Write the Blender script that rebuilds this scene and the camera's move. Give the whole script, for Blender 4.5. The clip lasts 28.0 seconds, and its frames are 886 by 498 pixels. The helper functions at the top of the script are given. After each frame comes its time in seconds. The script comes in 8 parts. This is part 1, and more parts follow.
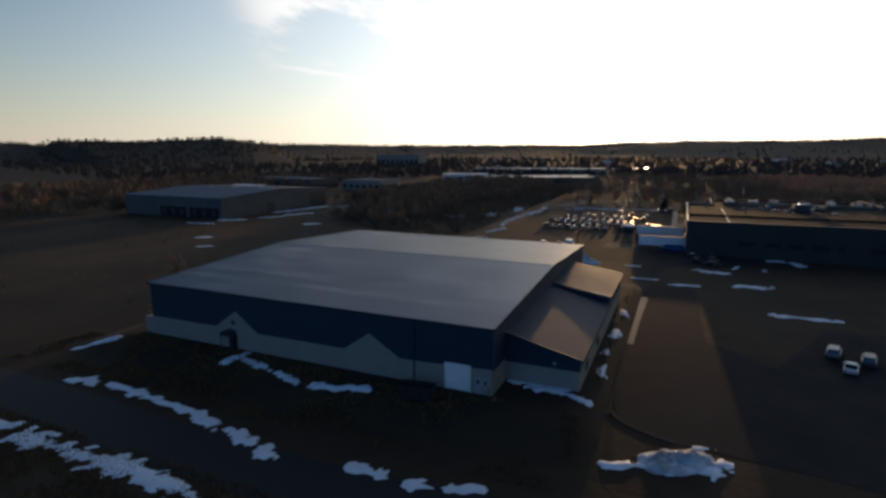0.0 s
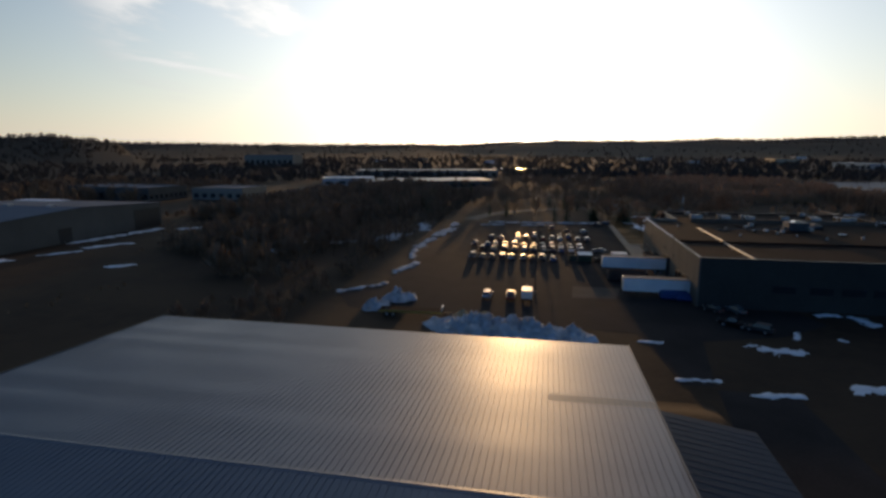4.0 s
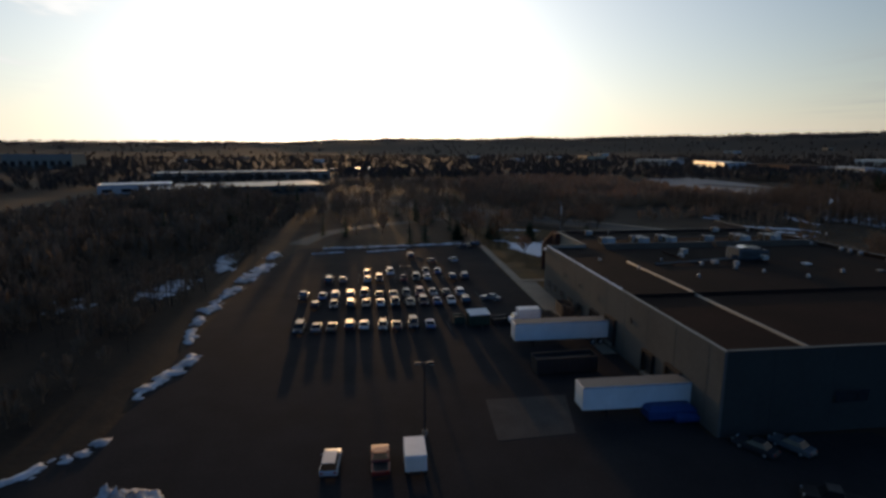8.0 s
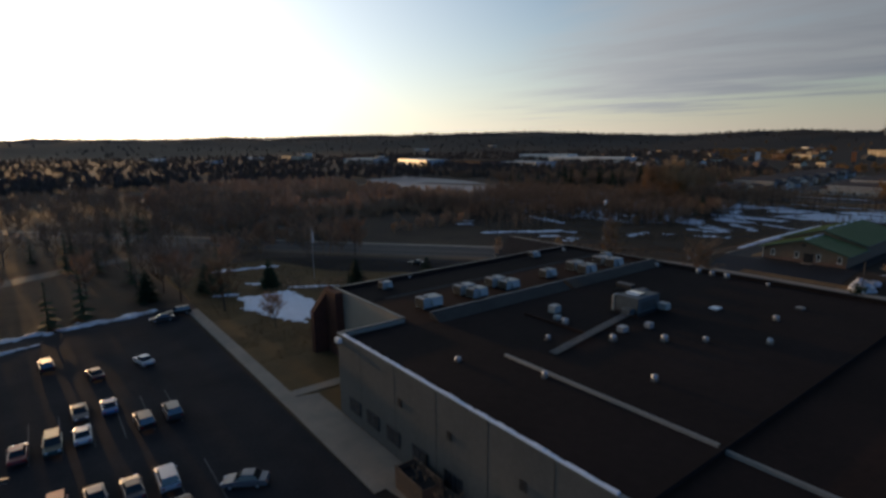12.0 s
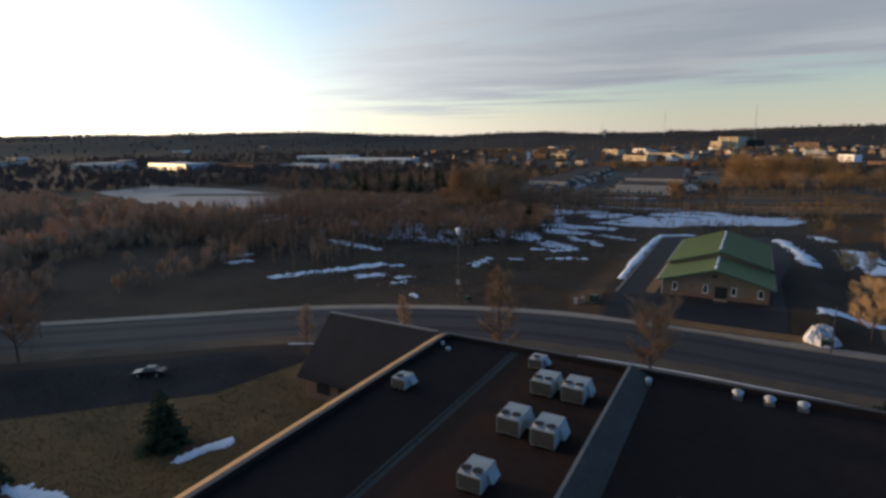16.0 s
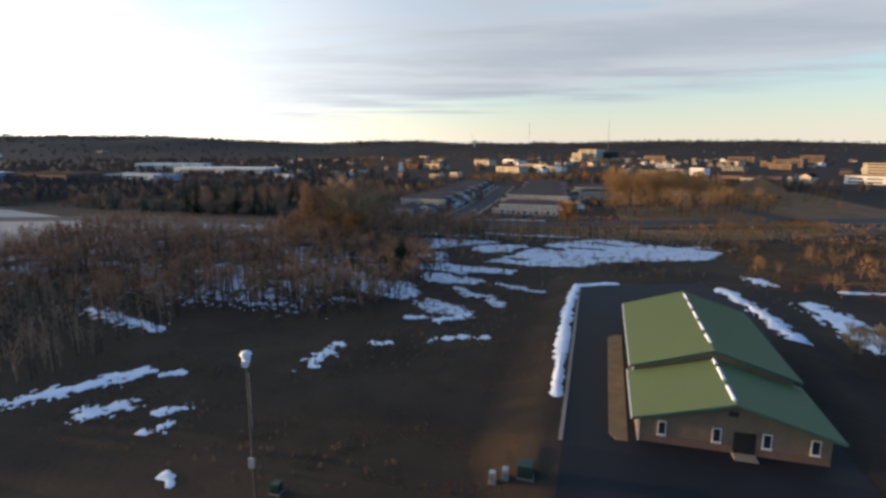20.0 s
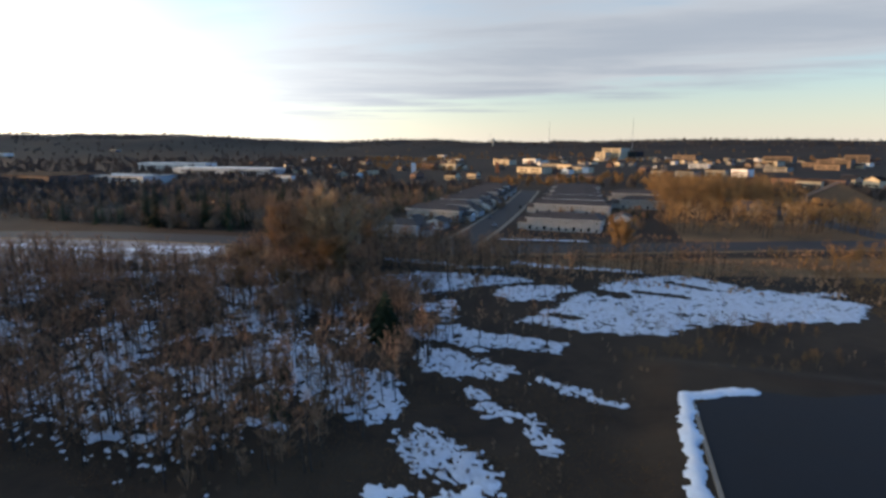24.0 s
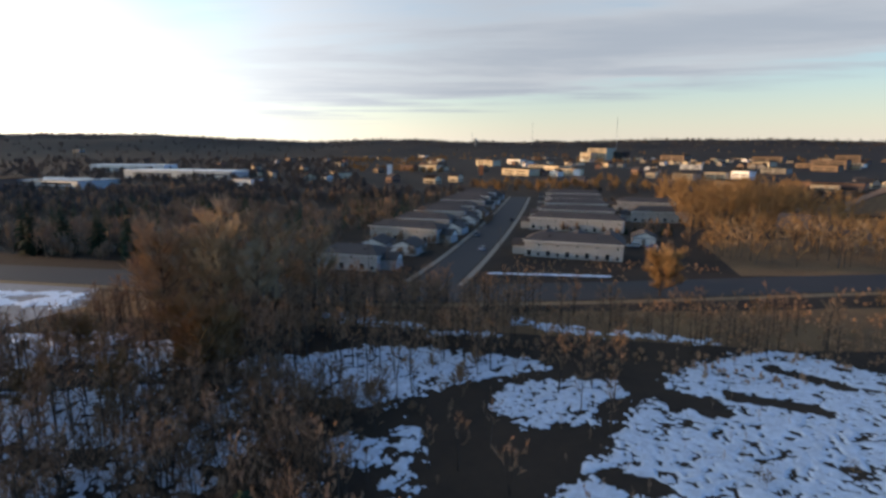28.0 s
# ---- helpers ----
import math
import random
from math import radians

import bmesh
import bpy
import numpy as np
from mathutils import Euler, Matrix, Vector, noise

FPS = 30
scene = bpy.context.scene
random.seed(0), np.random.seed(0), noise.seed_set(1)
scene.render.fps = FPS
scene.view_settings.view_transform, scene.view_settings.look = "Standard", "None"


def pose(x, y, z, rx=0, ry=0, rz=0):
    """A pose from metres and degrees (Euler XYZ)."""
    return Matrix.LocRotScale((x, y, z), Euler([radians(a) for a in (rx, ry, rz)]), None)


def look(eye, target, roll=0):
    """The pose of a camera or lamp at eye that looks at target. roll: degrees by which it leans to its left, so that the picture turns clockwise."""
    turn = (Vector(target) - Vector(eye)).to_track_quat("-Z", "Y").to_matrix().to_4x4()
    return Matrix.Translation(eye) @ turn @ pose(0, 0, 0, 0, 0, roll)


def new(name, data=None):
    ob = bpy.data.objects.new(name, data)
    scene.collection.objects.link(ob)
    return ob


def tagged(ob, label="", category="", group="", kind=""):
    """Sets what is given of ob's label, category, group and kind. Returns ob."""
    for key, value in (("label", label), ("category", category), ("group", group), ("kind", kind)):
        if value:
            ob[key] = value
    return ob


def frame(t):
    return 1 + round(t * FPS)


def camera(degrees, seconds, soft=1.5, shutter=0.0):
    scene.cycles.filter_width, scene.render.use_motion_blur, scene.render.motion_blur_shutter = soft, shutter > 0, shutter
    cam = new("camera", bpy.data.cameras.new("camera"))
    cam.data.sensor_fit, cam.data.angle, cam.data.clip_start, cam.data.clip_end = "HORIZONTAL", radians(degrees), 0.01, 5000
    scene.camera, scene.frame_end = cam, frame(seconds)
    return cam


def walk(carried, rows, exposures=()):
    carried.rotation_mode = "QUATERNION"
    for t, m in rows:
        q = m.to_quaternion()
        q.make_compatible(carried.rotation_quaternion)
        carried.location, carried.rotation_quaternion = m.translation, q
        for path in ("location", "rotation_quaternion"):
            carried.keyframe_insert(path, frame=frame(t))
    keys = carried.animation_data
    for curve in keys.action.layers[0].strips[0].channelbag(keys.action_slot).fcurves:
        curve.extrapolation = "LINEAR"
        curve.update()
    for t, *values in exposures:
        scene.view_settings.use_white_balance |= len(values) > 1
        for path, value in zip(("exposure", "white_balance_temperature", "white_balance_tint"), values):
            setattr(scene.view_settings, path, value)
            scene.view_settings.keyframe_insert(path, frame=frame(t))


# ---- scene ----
cam = camera(78.7, 28.0, soft=3.0)
METRES, EYE, TILT, LEAN, TURN = 416.66, 30.0, 0.0, 0.0, 23.8
ROWS = [
    (0.0, 0.0, 0.0, 0.0, -0.01, -10.29, 0.07),
    (0.5, -0.0015, 0.0192, -0.0003, -0.69, -10.17, -0.01),
    (1.0, -0.0031, 0.0411, 0.0001, -1.34, -10.29, -0.01),
    (1.5, -0.0038, 0.06, 0.0007, -1.49, -10.44, -0.02),
    (2.0, -0.0051, 0.0801, 0.0012, -1.58, -10.46, -0.08),
    (2.5, -0.006, 0.0987, 0.0013, -2.37, -10.42, -0.09),
    (3.0, -0.0059, 0.1178, 0.0015, -3.89, -10.42, -0.14),
    (3.5, -0.0047, 0.1386, 0.0012, -6.53, -10.4, -0.05),
    (4.0, -0.0027, 0.1571, 0.0019, -12.68, -10.38, 0.03),
    (4.5, 0.0006, 0.1759, 0.0022, -19.25, -10.42, -0.13),
    (6.5, 0.0205, 0.2472, 0.002, -29.5, -10.51, 0.32),
    (7.0, 0.0274, 0.2633, 0.0029, -30.77, -10.69, 0.04),
    (7.5, 0.0347, 0.2804, 0.0032, -30.56, -10.68, 0.06),
    (8.0, 0.042, 0.2976, 0.0033, -30.3, -10.63, 0.05),
    (8.5, 0.0494, 0.3152, 0.0034, -29.93, -10.61, 0.1),
    (9.0, 0.0573, 0.3313, 0.0033, -35.18, -10.52, 0.48),
    (9.5, 0.0655, 0.3458, 0.0038, -44.31, -10.73, 0.28),
    (10.0, 0.076, 0.3622, 0.0038, -43.58, -10.73, 0.25),
    (10.5, 0.0858, 0.3761, 0.0036, -42.9, -10.71, 0.41),
    (11.0, 0.0968, 0.3915, 0.0034, -42.36, -10.72, 0.51),
    (11.5, 0.1085, 0.4054, 0.0034, -57.56, -10.78, 0.87),
    (13.5, 0.1608, 0.4504, 0.0045, -64.72, -10.97, 0.71),
    (14.0, 0.1782, 0.4599, 0.0044, -69.21, -10.99, 0.64),
    (14.5, 0.195, 0.4671, 0.0043, -72.62, -10.89, 0.64),
    (15.0, 0.2138, 0.4736, 0.0038, -76.57, -10.89, 0.64),
    (15.5, 0.2315, 0.4781, 0.0037, -80.37, -10.98, 0.77),
    (16.0, 0.2493, 0.4812, 0.0039, -84.13, -11.16, 0.91),
    (16.5, 0.2675, 0.4832, 0.005, -88.54, -11.25, 0.93),
    (17.0, 0.2845, 0.4841, 0.0061, -93.01, -11.2, 0.77),
    (17.5, 0.3016, 0.4835, 0.0068, -97.72, -11.02, 0.56),
    (18.0, 0.3173, 0.4818, 0.007, -98.73, -10.85, 0.31),
    (18.5, 0.3326, 0.4799, 0.0074, -98.45, -10.71, 0.24),
    (19.0, 0.3507, 0.4773, 0.0076, -98.08, -10.64, 0.16),
    (19.5, 0.3666, 0.4748, 0.0075, -97.75, -10.52, 0.09),
    (20.0, 0.3828, 0.4722, 0.0075, -97.32, -10.43, 0.0),
    (20.5, 0.3983, 0.4698, 0.0071, -96.95, -10.37, -0.04),
    (21.0, 0.4152, 0.4671, 0.0067, -96.49, -10.39, -0.07),
    (21.5, 0.4319, 0.4644, 0.0066, -96.07, -10.44, -0.04),
    (23.5, 0.4975, 0.4541, 0.0096, -95.55, -10.69, 0.07),
    (24.0, 0.5157, 0.451, 0.009, -95.43, -10.57, -0.04),
    (24.5, 0.5336, 0.448, 0.0082, -95.22, -10.53, -0.03),
    (25.0, 0.5497, 0.4453, 0.0077, -95.05, -10.67, -0.01),
    (25.5, 0.5682, 0.4422, 0.0079, -94.85, -10.73, 0.03),
    (26.0, 0.5842, 0.4398, 0.0085, -94.75, -10.83, 0.05),
    (26.5, 0.6004, 0.4373, 0.0091, -94.86, -10.77, 0.04),
    (27.0, 0.6164, 0.4349, 0.0094, -95.0, -10.72, -0.01),
    (27.5, 0.6313, 0.4326, 0.0096, -95.07, -10.7, -0.06),
    (28.0, 0.6487, 0.4298, 0.0096, -97.29, -10.56, -0.03),
]
EXPOSURES = [(0.0, -0.58), (3.0, -0.75), (8.0, -0.88), (11.0, -0.62), (14.0, -0.06), (17.0, 0.48), (20.0, 0.80), (28.0, 0.72)]
walk(cam, [(t, pose(0, 0, EYE, TILT, LEAN, TURN) @ pose(METRES * x, METRES * y, METRES * z, 90 + pitch, roll, yaw)) for t, x, y, z, yaw, pitch, roll in ROWS], EXPOSURES)

# ---------------------------------------------------------------- light
SUN_AZ, SUN_EL = -3.2, 3.7
SUN_DIR = Vector((math.sin(radians(SUN_AZ)) * math.cos(radians(SUN_EL)), math.cos(radians(SUN_AZ)) * math.cos(radians(SUN_EL)), math.sin(radians(SUN_EL))))
sun_lamp = bpy.data.lights.new("sun", "SUN")
sun_lamp.energy, sun_lamp.angle, sun_lamp.color = 4.0, radians(0.6), (1.0, 0.58, 0.25)
sun_ob = new("sun", sun_lamp)
sun_ob.matrix_world = look((0, 0, 400), Vector((0, 0, 400)) - SUN_DIR)

world = bpy.data.worlds.new("evening_sky")
scene.world = world
world.use_nodes = True
wt = world.node_tree
wt.nodes.clear()


def wnode(kind, **kw):
    n = wt.nodes.new(kind)
    for k, v in kw.items():
        n.inputs[k].default_value = v
    return n


def wmath(op, a, b=None, c=None):
    n = wt.nodes.new("ShaderNodeMath")
    n.operation = op
    for i, v in enumerate((a, b, c)):
        if v is None:
            continue
        if isinstance(v, (int, float)):
            n.inputs[i].default_value = v
        else:
            wt.links.new(v, n.inputs[i])
    return n.outputs[0]


sky = wt.nodes.new("ShaderNodeTexSky")
sky.sky_type, sky.sun_disc = "NISHITA", False
sky.sun_elevation, sky.sun_rotation = radians(SUN_EL), radians(SUN_AZ)
sky.altitude, sky.air_density, sky.dust_density, sky.ozone_density = 250, 1.0, 0.5, 3.2
coord = wt.nodes.new("ShaderNodeTexCoord")
sep = wt.nodes.new("ShaderNodeSeparateXYZ")
wt.links.new(coord.outputs["Generated"], sep.inputs[0])
dx, dy, dz = sep.outputs


def span(value, lo, hi):
    n = wt.nodes.new("ShaderNodeMapRange")
    n.interpolation_type = "SMOOTHSTEP"
    n.inputs["From Min"].default_value, n.inputs["From Max"].default_value = lo, hi
    wt.links.new(value, n.inputs["Value"])
    return n.outputs[0]


def toward(v):
    n = wt.nodes.new("ShaderNodeVectorMath")
    n.operation = "DOT_PRODUCT"
    wt.links.new(coord.outputs["Generated"], n.inputs[0])
    n.inputs[1].default_value = v
    return wmath("MAXIMUM", n.outputs["Value"], 0.0)


# a high cloud sheet to the east, drawn out in long streaks, with a torn patch west of the sun
up = wmath("MAXIMUM", dz, 0.03)
ca, sa = math.cos(radians(12)), math.sin(radians(12))
px, py = wmath("DIVIDE", dx, up), wmath("DIVIDE", dy, up)
across = wmath("ADD", wmath("MULTIPLY", px, ca), wmath("MULTIPLY", py, sa))
along = wmath("SUBTRACT", wmath("MULTIPLY", py, ca), wmath("MULTIPLY", px, sa))
plane = wt.nodes.new("ShaderNodeCombineXYZ")
wt.links.new(wmath("MULTIPLY", across, 0.55), plane.inputs[0])
wt.links.new(wmath("MULTIPLY", along, 0.26), plane.inputs[1])
puffs = wnode("ShaderNodeTexNoise", Scale=1.0, Detail=8.0, Roughness=0.58, Distortion=0.25)
broad = wnode("ShaderNodeTexNoise", Scale=0.33, Detail=2.0)
for n in (puffs, broad):
    wt.links.new(plane.outputs[0], n.inputs["Vector"])
lower = wmath("ADD", wmath("ADD", dz, wmath("MULTIPLY", dy, 0.07)), wmath("MULTIPLY", puffs.outputs["Fac"], 0.07))
east = wmath("MULTIPLY", span(dx, 0.55, 0.86), span(lower, 0.095, 0.155))
west = wmath("MULTIPLY", span(toward(Vector((-0.53, 0.81, 0.27)).normalized()), 0.972, 0.994), span(puffs.outputs["Fac"], 0.40, 0.55))
amount = wmath("ADD", wmath("MULTIPLY", puffs.outputs["Fac"], 0.8), wmath("MULTIPLY", broad.outputs["Fac"], 0.4))
where = wmath("MAXIMUM", east, west)
cover = wmath("MULTIPLY", span(wmath("ADD", amount, wmath("MULTIPLY", where, 0.30)), 0.60, 0.95), wmath("MULTIPLY", where, 0.95))
# aureole of thin haze round the sun
near_sun = toward(SUN_DIR)
halo = wmath("ADD", wmath("MULTIPLY", wmath("POWER", near_sun, 4.0), 8.8), wmath("ADD", wmath("MULTIPLY", wmath("POWER", near_sun, 30.0), 12.0), wmath("MULTIPLY", wmath("POWER", near_sun, 400.0), 30.0)))
halo_col = wt.nodes.new("ShaderNodeMixRGB")
halo_col.blend_type = "MULTIPLY"
halo_col.inputs["Fac"].default_value = 1.0
halo_col.inputs["Color1"].default_value = (1.0, 0.94, 0.84, 1)
wt.links.new(halo, halo_col.inputs["Color2"])
# pale haze that thickens towards the horizon
hazy = wt.nodes.new("ShaderNodeMixRGB")
wt.links.new(wmath("MULTIPLY", wmath("POWER", wmath("SUBTRACT", 1.0, wmath("MAXIMUM", dz, 0.0)), 7.5), 0.74), hazy.inputs["Fac"])
wt.links.new(sky.outputs[0], hazy.inputs["Color1"])
haze_col = wt.nodes.new("ShaderNodeMixRGB")
wt.links.new(span(near_sun, 0.0, 0.7), haze_col.inputs["Fac"])
haze_col.inputs["Color1"].default_value, haze_col.inputs["Color2"].default_value = (1.85, 1.86, 1.88, 1), (3.3, 3.2, 3.05, 1)
wt.links.new(haze_col.outputs[0], hazy.inputs["Color2"])
bright = wt.nodes.new("ShaderNodeMixRGB")
bright.blend_type, bright.inputs["Fac"].default_value = "MULTIPLY", 1.0
away = wt.nodes.new("ShaderNodeMixRGB")
wt.links.new(span(wmath("MULTIPLY", dy, -1.0), 0.36, 0.85), away.inputs["Fac"])
away.inputs["Color1"].default_value, away.inputs["Color2"].default_value = (2.02, 1.90, 1.80, 1), (1.40, 1.85, 2.70, 1)
wt.links.new(away.outputs[0], bright.inputs["Color2"])
wt.links.new(hazy.outputs[0], bright.inputs["Color1"])
add = wt.nodes.new("ShaderNodeMixRGB")
add.blend_type = "ADD"
add.inputs["Fac"].default_value = 1.0
wt.links.new(bright.outputs[0], add.inputs["Color1"])
wt.links.new(halo_col.outputs[0], add.inputs["Color2"])
# the sheet is grey where thick, paler at its torn edges and bright near the sun
sheet_col = wt.nodes.new("ShaderNodeMixRGB")
wt.links.new(span(puffs.outputs["Fac"], 0.34, 0.68), sheet_col.inputs["Fac"])
sheet_col.inputs["Color1"].default_value, sheet_col.inputs["Color2"].default_value = (2.42, 2.52, 2.70, 1), (1.74, 1.92, 2.22, 1)
lit_sheet = wt.nodes.new("ShaderNodeMixRGB")
lit_sheet.blend_type, lit_sheet.inputs["Fac"].default_value = "ADD", 0.9
wt.links.new(sheet_col.outputs[0], lit_sheet.inputs["Color1"])
glow = wt.nodes.new("ShaderNodeMixRGB")
glow.blend_type, glow.inputs["Fac"].default_value = "ADD", 1.0
wt.links.new(halo_col.outputs[0], glow.inputs["Color1"])
wt.links.new(wmath("ADD", wmath("MULTIPLY", west, 4.0), wmath("MULTIPLY", span(near_sun, 0.1, 0.75), 1.5)), glow.inputs["Color2"])
wt.links.new(glow.outputs[0], lit_sheet.inputs["Color2"])
clouds = wt.nodes.new("ShaderNodeMixRGB")
wt.links.new(cover, clouds.inputs["Fac"])
wt.links.new(add.outputs[0], clouds.inputs["Color1"])
wt.links.new(lit_sheet.outputs[0], clouds.inputs["Color2"])
bg = wnode("ShaderNodeBackground", Strength=0.15)
wt.links.new(clouds.outputs[0], bg.inputs["Color"])
wout = wt.nodes.new("ShaderNodeOutputWorld")
wt.links.new(bg.outputs[0], wout.inputs[0])


# ---------------------------------------------------------------- materials
def material(name, base, dark=None, rough=0.8, metal=0.0, scale=1.0, fine=12.0, bump=0.15, per_object=0.0, mottle=0.5, aniso=(1, 1, 1), spec=0.4, coat=0.0):
    """A surface with two scales of variation between base and dark, grain bump and, if wished, a shift by object."""
    m = bpy.data.materials.new(name)
    m.use_nodes = True
    nt = m.node_tree
    b = nt.nodes["Principled BSDF"]
    dark = dark or tuple(c * 0.6 for c in base)
    co = nt.nodes.new("ShaderNodeTexCoord")
    mp = nt.nodes.new("ShaderNodeMapping")
    mp.inputs["Scale"].default_value = aniso
    nt.links.new(co.outputs["Object"], mp.inputs[0])
    n1 = nt.nodes.new("ShaderNodeTexNoise")
    n1.inputs["Scale"].default_value, n1.inputs["Detail"].default_value, n1.inputs["Roughness"].default_value = scale, 6.0, 0.62
    n2 = nt.nodes.new("ShaderNodeTexNoise")
    n2.inputs["Scale"].default_value, n2.inputs["Detail"].default_value = fine, 5.0
    for n in (n1, n2):
        nt.links.new(mp.outputs[0], n.inputs["Vector"])
    both = nt.nodes.new("ShaderNodeMath")
    both.operation = "MULTIPLY_ADD"
    nt.links.new(n2.outputs["Fac"], both.inputs[0])
    both.inputs[1].default_value = 0.45
    nt.links.new(n1.outputs["Fac"], both.inputs[2])
    mr = nt.nodes.new("ShaderNodeMapRange")
    mr.inputs["From Min"].default_value, mr.inputs["From Max"].default_value = 0.73 - mottle / 2, 0.73 + mottle / 2
    nt.links.new(both.outputs[0], mr.inputs["Value"])
    mix = nt.nodes.new("ShaderNodeMixRGB")
    mix.inputs["Color1"].default_value, mix.inputs["Color2"].default_value = (*dark, 1), (*base, 1)
    nt.links.new(mr.outputs[0], mix.inputs["Fac"])
    colour = mix.outputs[0]
    if per_object:
        info = nt.nodes.new("ShaderNodeObjectInfo")
        hsv = nt.nodes.new("ShaderNodeHueSaturation")
        vr = nt.nodes.new("ShaderNodeMapRange")
        vr.inputs["To Min"].default_value, vr.inputs["To Max"].default_value = 1 - per_object, 1 + per_object
        nt.links.new(info.outputs["Random"], vr.inputs["Value"])
        nt.links.new(vr.outputs[0], hsv.inputs["Value"])
        nt.links.new(colour, hsv.inputs["Color"])
        colour = hsv.outputs[0]
    nt.links.new(colour, b.inputs["Base Color"])
    rr = nt.nodes.new("ShaderNodeMapRange")
    rr.inputs["To Min"].default_value, rr.inputs["To Max"].default_value = max(0.02, rough - 0.1), min(1, rough + 0.1)
    nt.links.new(n1.outputs["Fac"], rr.inputs["Value"])
    nt.links.new(rr.outputs[0], b.inputs["Roughness"])
    b.inputs["Metallic"].default_value = metal
    b.inputs["Specular IOR Level"].default_value = spec
    b.inputs["Coat Weight"].default_value = coat
    if bump:
        bp = nt.nodes.new("ShaderNodeBump")
        bp.inputs["Strength"].default_value, bp.inputs["Distance"].default_value = bump, 0.05
        nt.links.new(n2.outputs["Fac"], bp.inputs["Height"])
        nt.links.new(bp.outputs[0], b.inputs["Normal"])
    return m


def glass(name, tint=(0.02, 0.025, 0.03), rough=0.05):
    m = bpy.data.materials.new(name)
    m.use_nodes = True
    b = m.node_tree.nodes["Principled BSDF"]
    b.inputs["Base Color"].default_value = (*tint, 1)
    b.inputs["Roughness"].default_value, b.inputs["Specular IOR Level"].default_value = rough, 0.8
    return m


def ground_material():
    """Dead winter turf: straw, brown leaf litter and bare wet soil in patches of several sizes."""
    m = bpy.data.materials.new("dead_grass_and_soil")
    m.use_nodes = True
    nt = m.node_tree
    b = nt.nodes["Principled BSDF"]
    co = nt.nodes.new("ShaderNodeTexCoord")
    cols = [(0.041, 0.029, 0.020), (0.066, 0.046, 0.029), (0.022, 0.017, 0.014), (0.055, 0.037, 0.023)]
    prev = None
    for i, (sc, lo, hi) in enumerate(((0.004, 0.42, 0.60), (0.035, 0.44, 0.60), (0.35, 0.40, 0.68), (0.012, 0.52, 0.66))):
        n = nt.nodes.new("ShaderNodeTexNoise")
        n.inputs["Scale"].default_value, n.inputs["Detail"].default_value, n.inputs["Roughness"].default_value = sc, 10.0, 0.65
        nt.links.new(co.outputs["Object"], n.inputs["Vector"])
        mr = nt.nodes.new("ShaderNodeMapRange")
        mr.inputs["From Min"].default_value, mr.inputs["From Max"].default_value = lo, hi
        mr.inputs["To Max"].default_value = (1.0, 0.8, 0.6, 0.7)[i]
        nt.links.new(n.outputs["Fac"], mr.inputs["Value"])
        mx = nt.nodes.new("ShaderNodeMixRGB")
        if prev is None:
            mx.inputs["Color1"].default_value = (*cols[0], 1)
        else:
            nt.links.new(prev, mx.inputs["Color1"])
        mx.inputs["Color2"].default_value = (*cols[(i + 1) % 4], 1)
        nt.links.new(mr.outputs[0], mx.inputs["Fac"])
        prev = mx.outputs[0]
    # bare woods cover the land away from the yards, canopy shade in their tone
    far = nt.nodes.new("ShaderNodeVectorMath")
    far.operation = "DISTANCE"
    nt.links.new(co.outputs["Object"], far.inputs[0])
    far.inputs[1].default_value = (60, 180, 0)
    fm = nt.nodes.new("ShaderNodeMapRange")
    fm.inputs["From Min"].default_value, fm.inputs["From Max"].default_value, fm.inputs["To Max"].default_value = 380, 850, 0.9
    nt.links.new(far.outputs["Value"], fm.inputs["Value"])
    wn = nt.nodes.new("ShaderNodeTexNoise")
    wn.inputs["Scale"].default_value, wn.inputs["Detail"].default_value = 0.02, 8.0
    nt.links.new(co.outputs["Object"], wn.inputs["Vector"])
    woods = nt.nodes.new("ShaderNodeMixRGB")
    woods.inputs["Color1"].default_value, woods.inputs["Color2"].default_value = (0.019, 0.017, 0.015, 1), (0.031, 0.026, 0.022, 1)
    nt.links.new(wn.outputs["Fac"], woods.inputs["Fac"])
    land = nt.nodes.new("ShaderNodeMixRGB")
    nt.links.new(fm.outputs[0], land.inputs["Fac"])
    nt.links.new(prev, land.inputs["Color1"])
    nt.links.new(woods.outputs[0], land.inputs["Color2"])
    nt.links.new(land.outputs[0], b.inputs["Base Color"])
    b.inputs["Roughness"].default_value, b.inputs["Specular IOR Level"].default_value = 0.95, 0.1
    f = nt.nodes.new("ShaderNodeTexNoise")
    f.inputs["Scale"].default_value, f.inputs["Detail"].default_value = 1.2, 8.0
    nt.links.new(co.outputs["Object"], f.inputs["Vector"])
    bp = nt.nodes.new("ShaderNodeBump")
    bp.inputs["Strength"].default_value, bp.inputs["Distance"].default_value = 0.35, 0.2
    nt.links.new(f.outputs["Fac"], bp.inputs["Height"])
    nt.links.new(bp.outputs[0], b.inputs["Normal"])
    return m


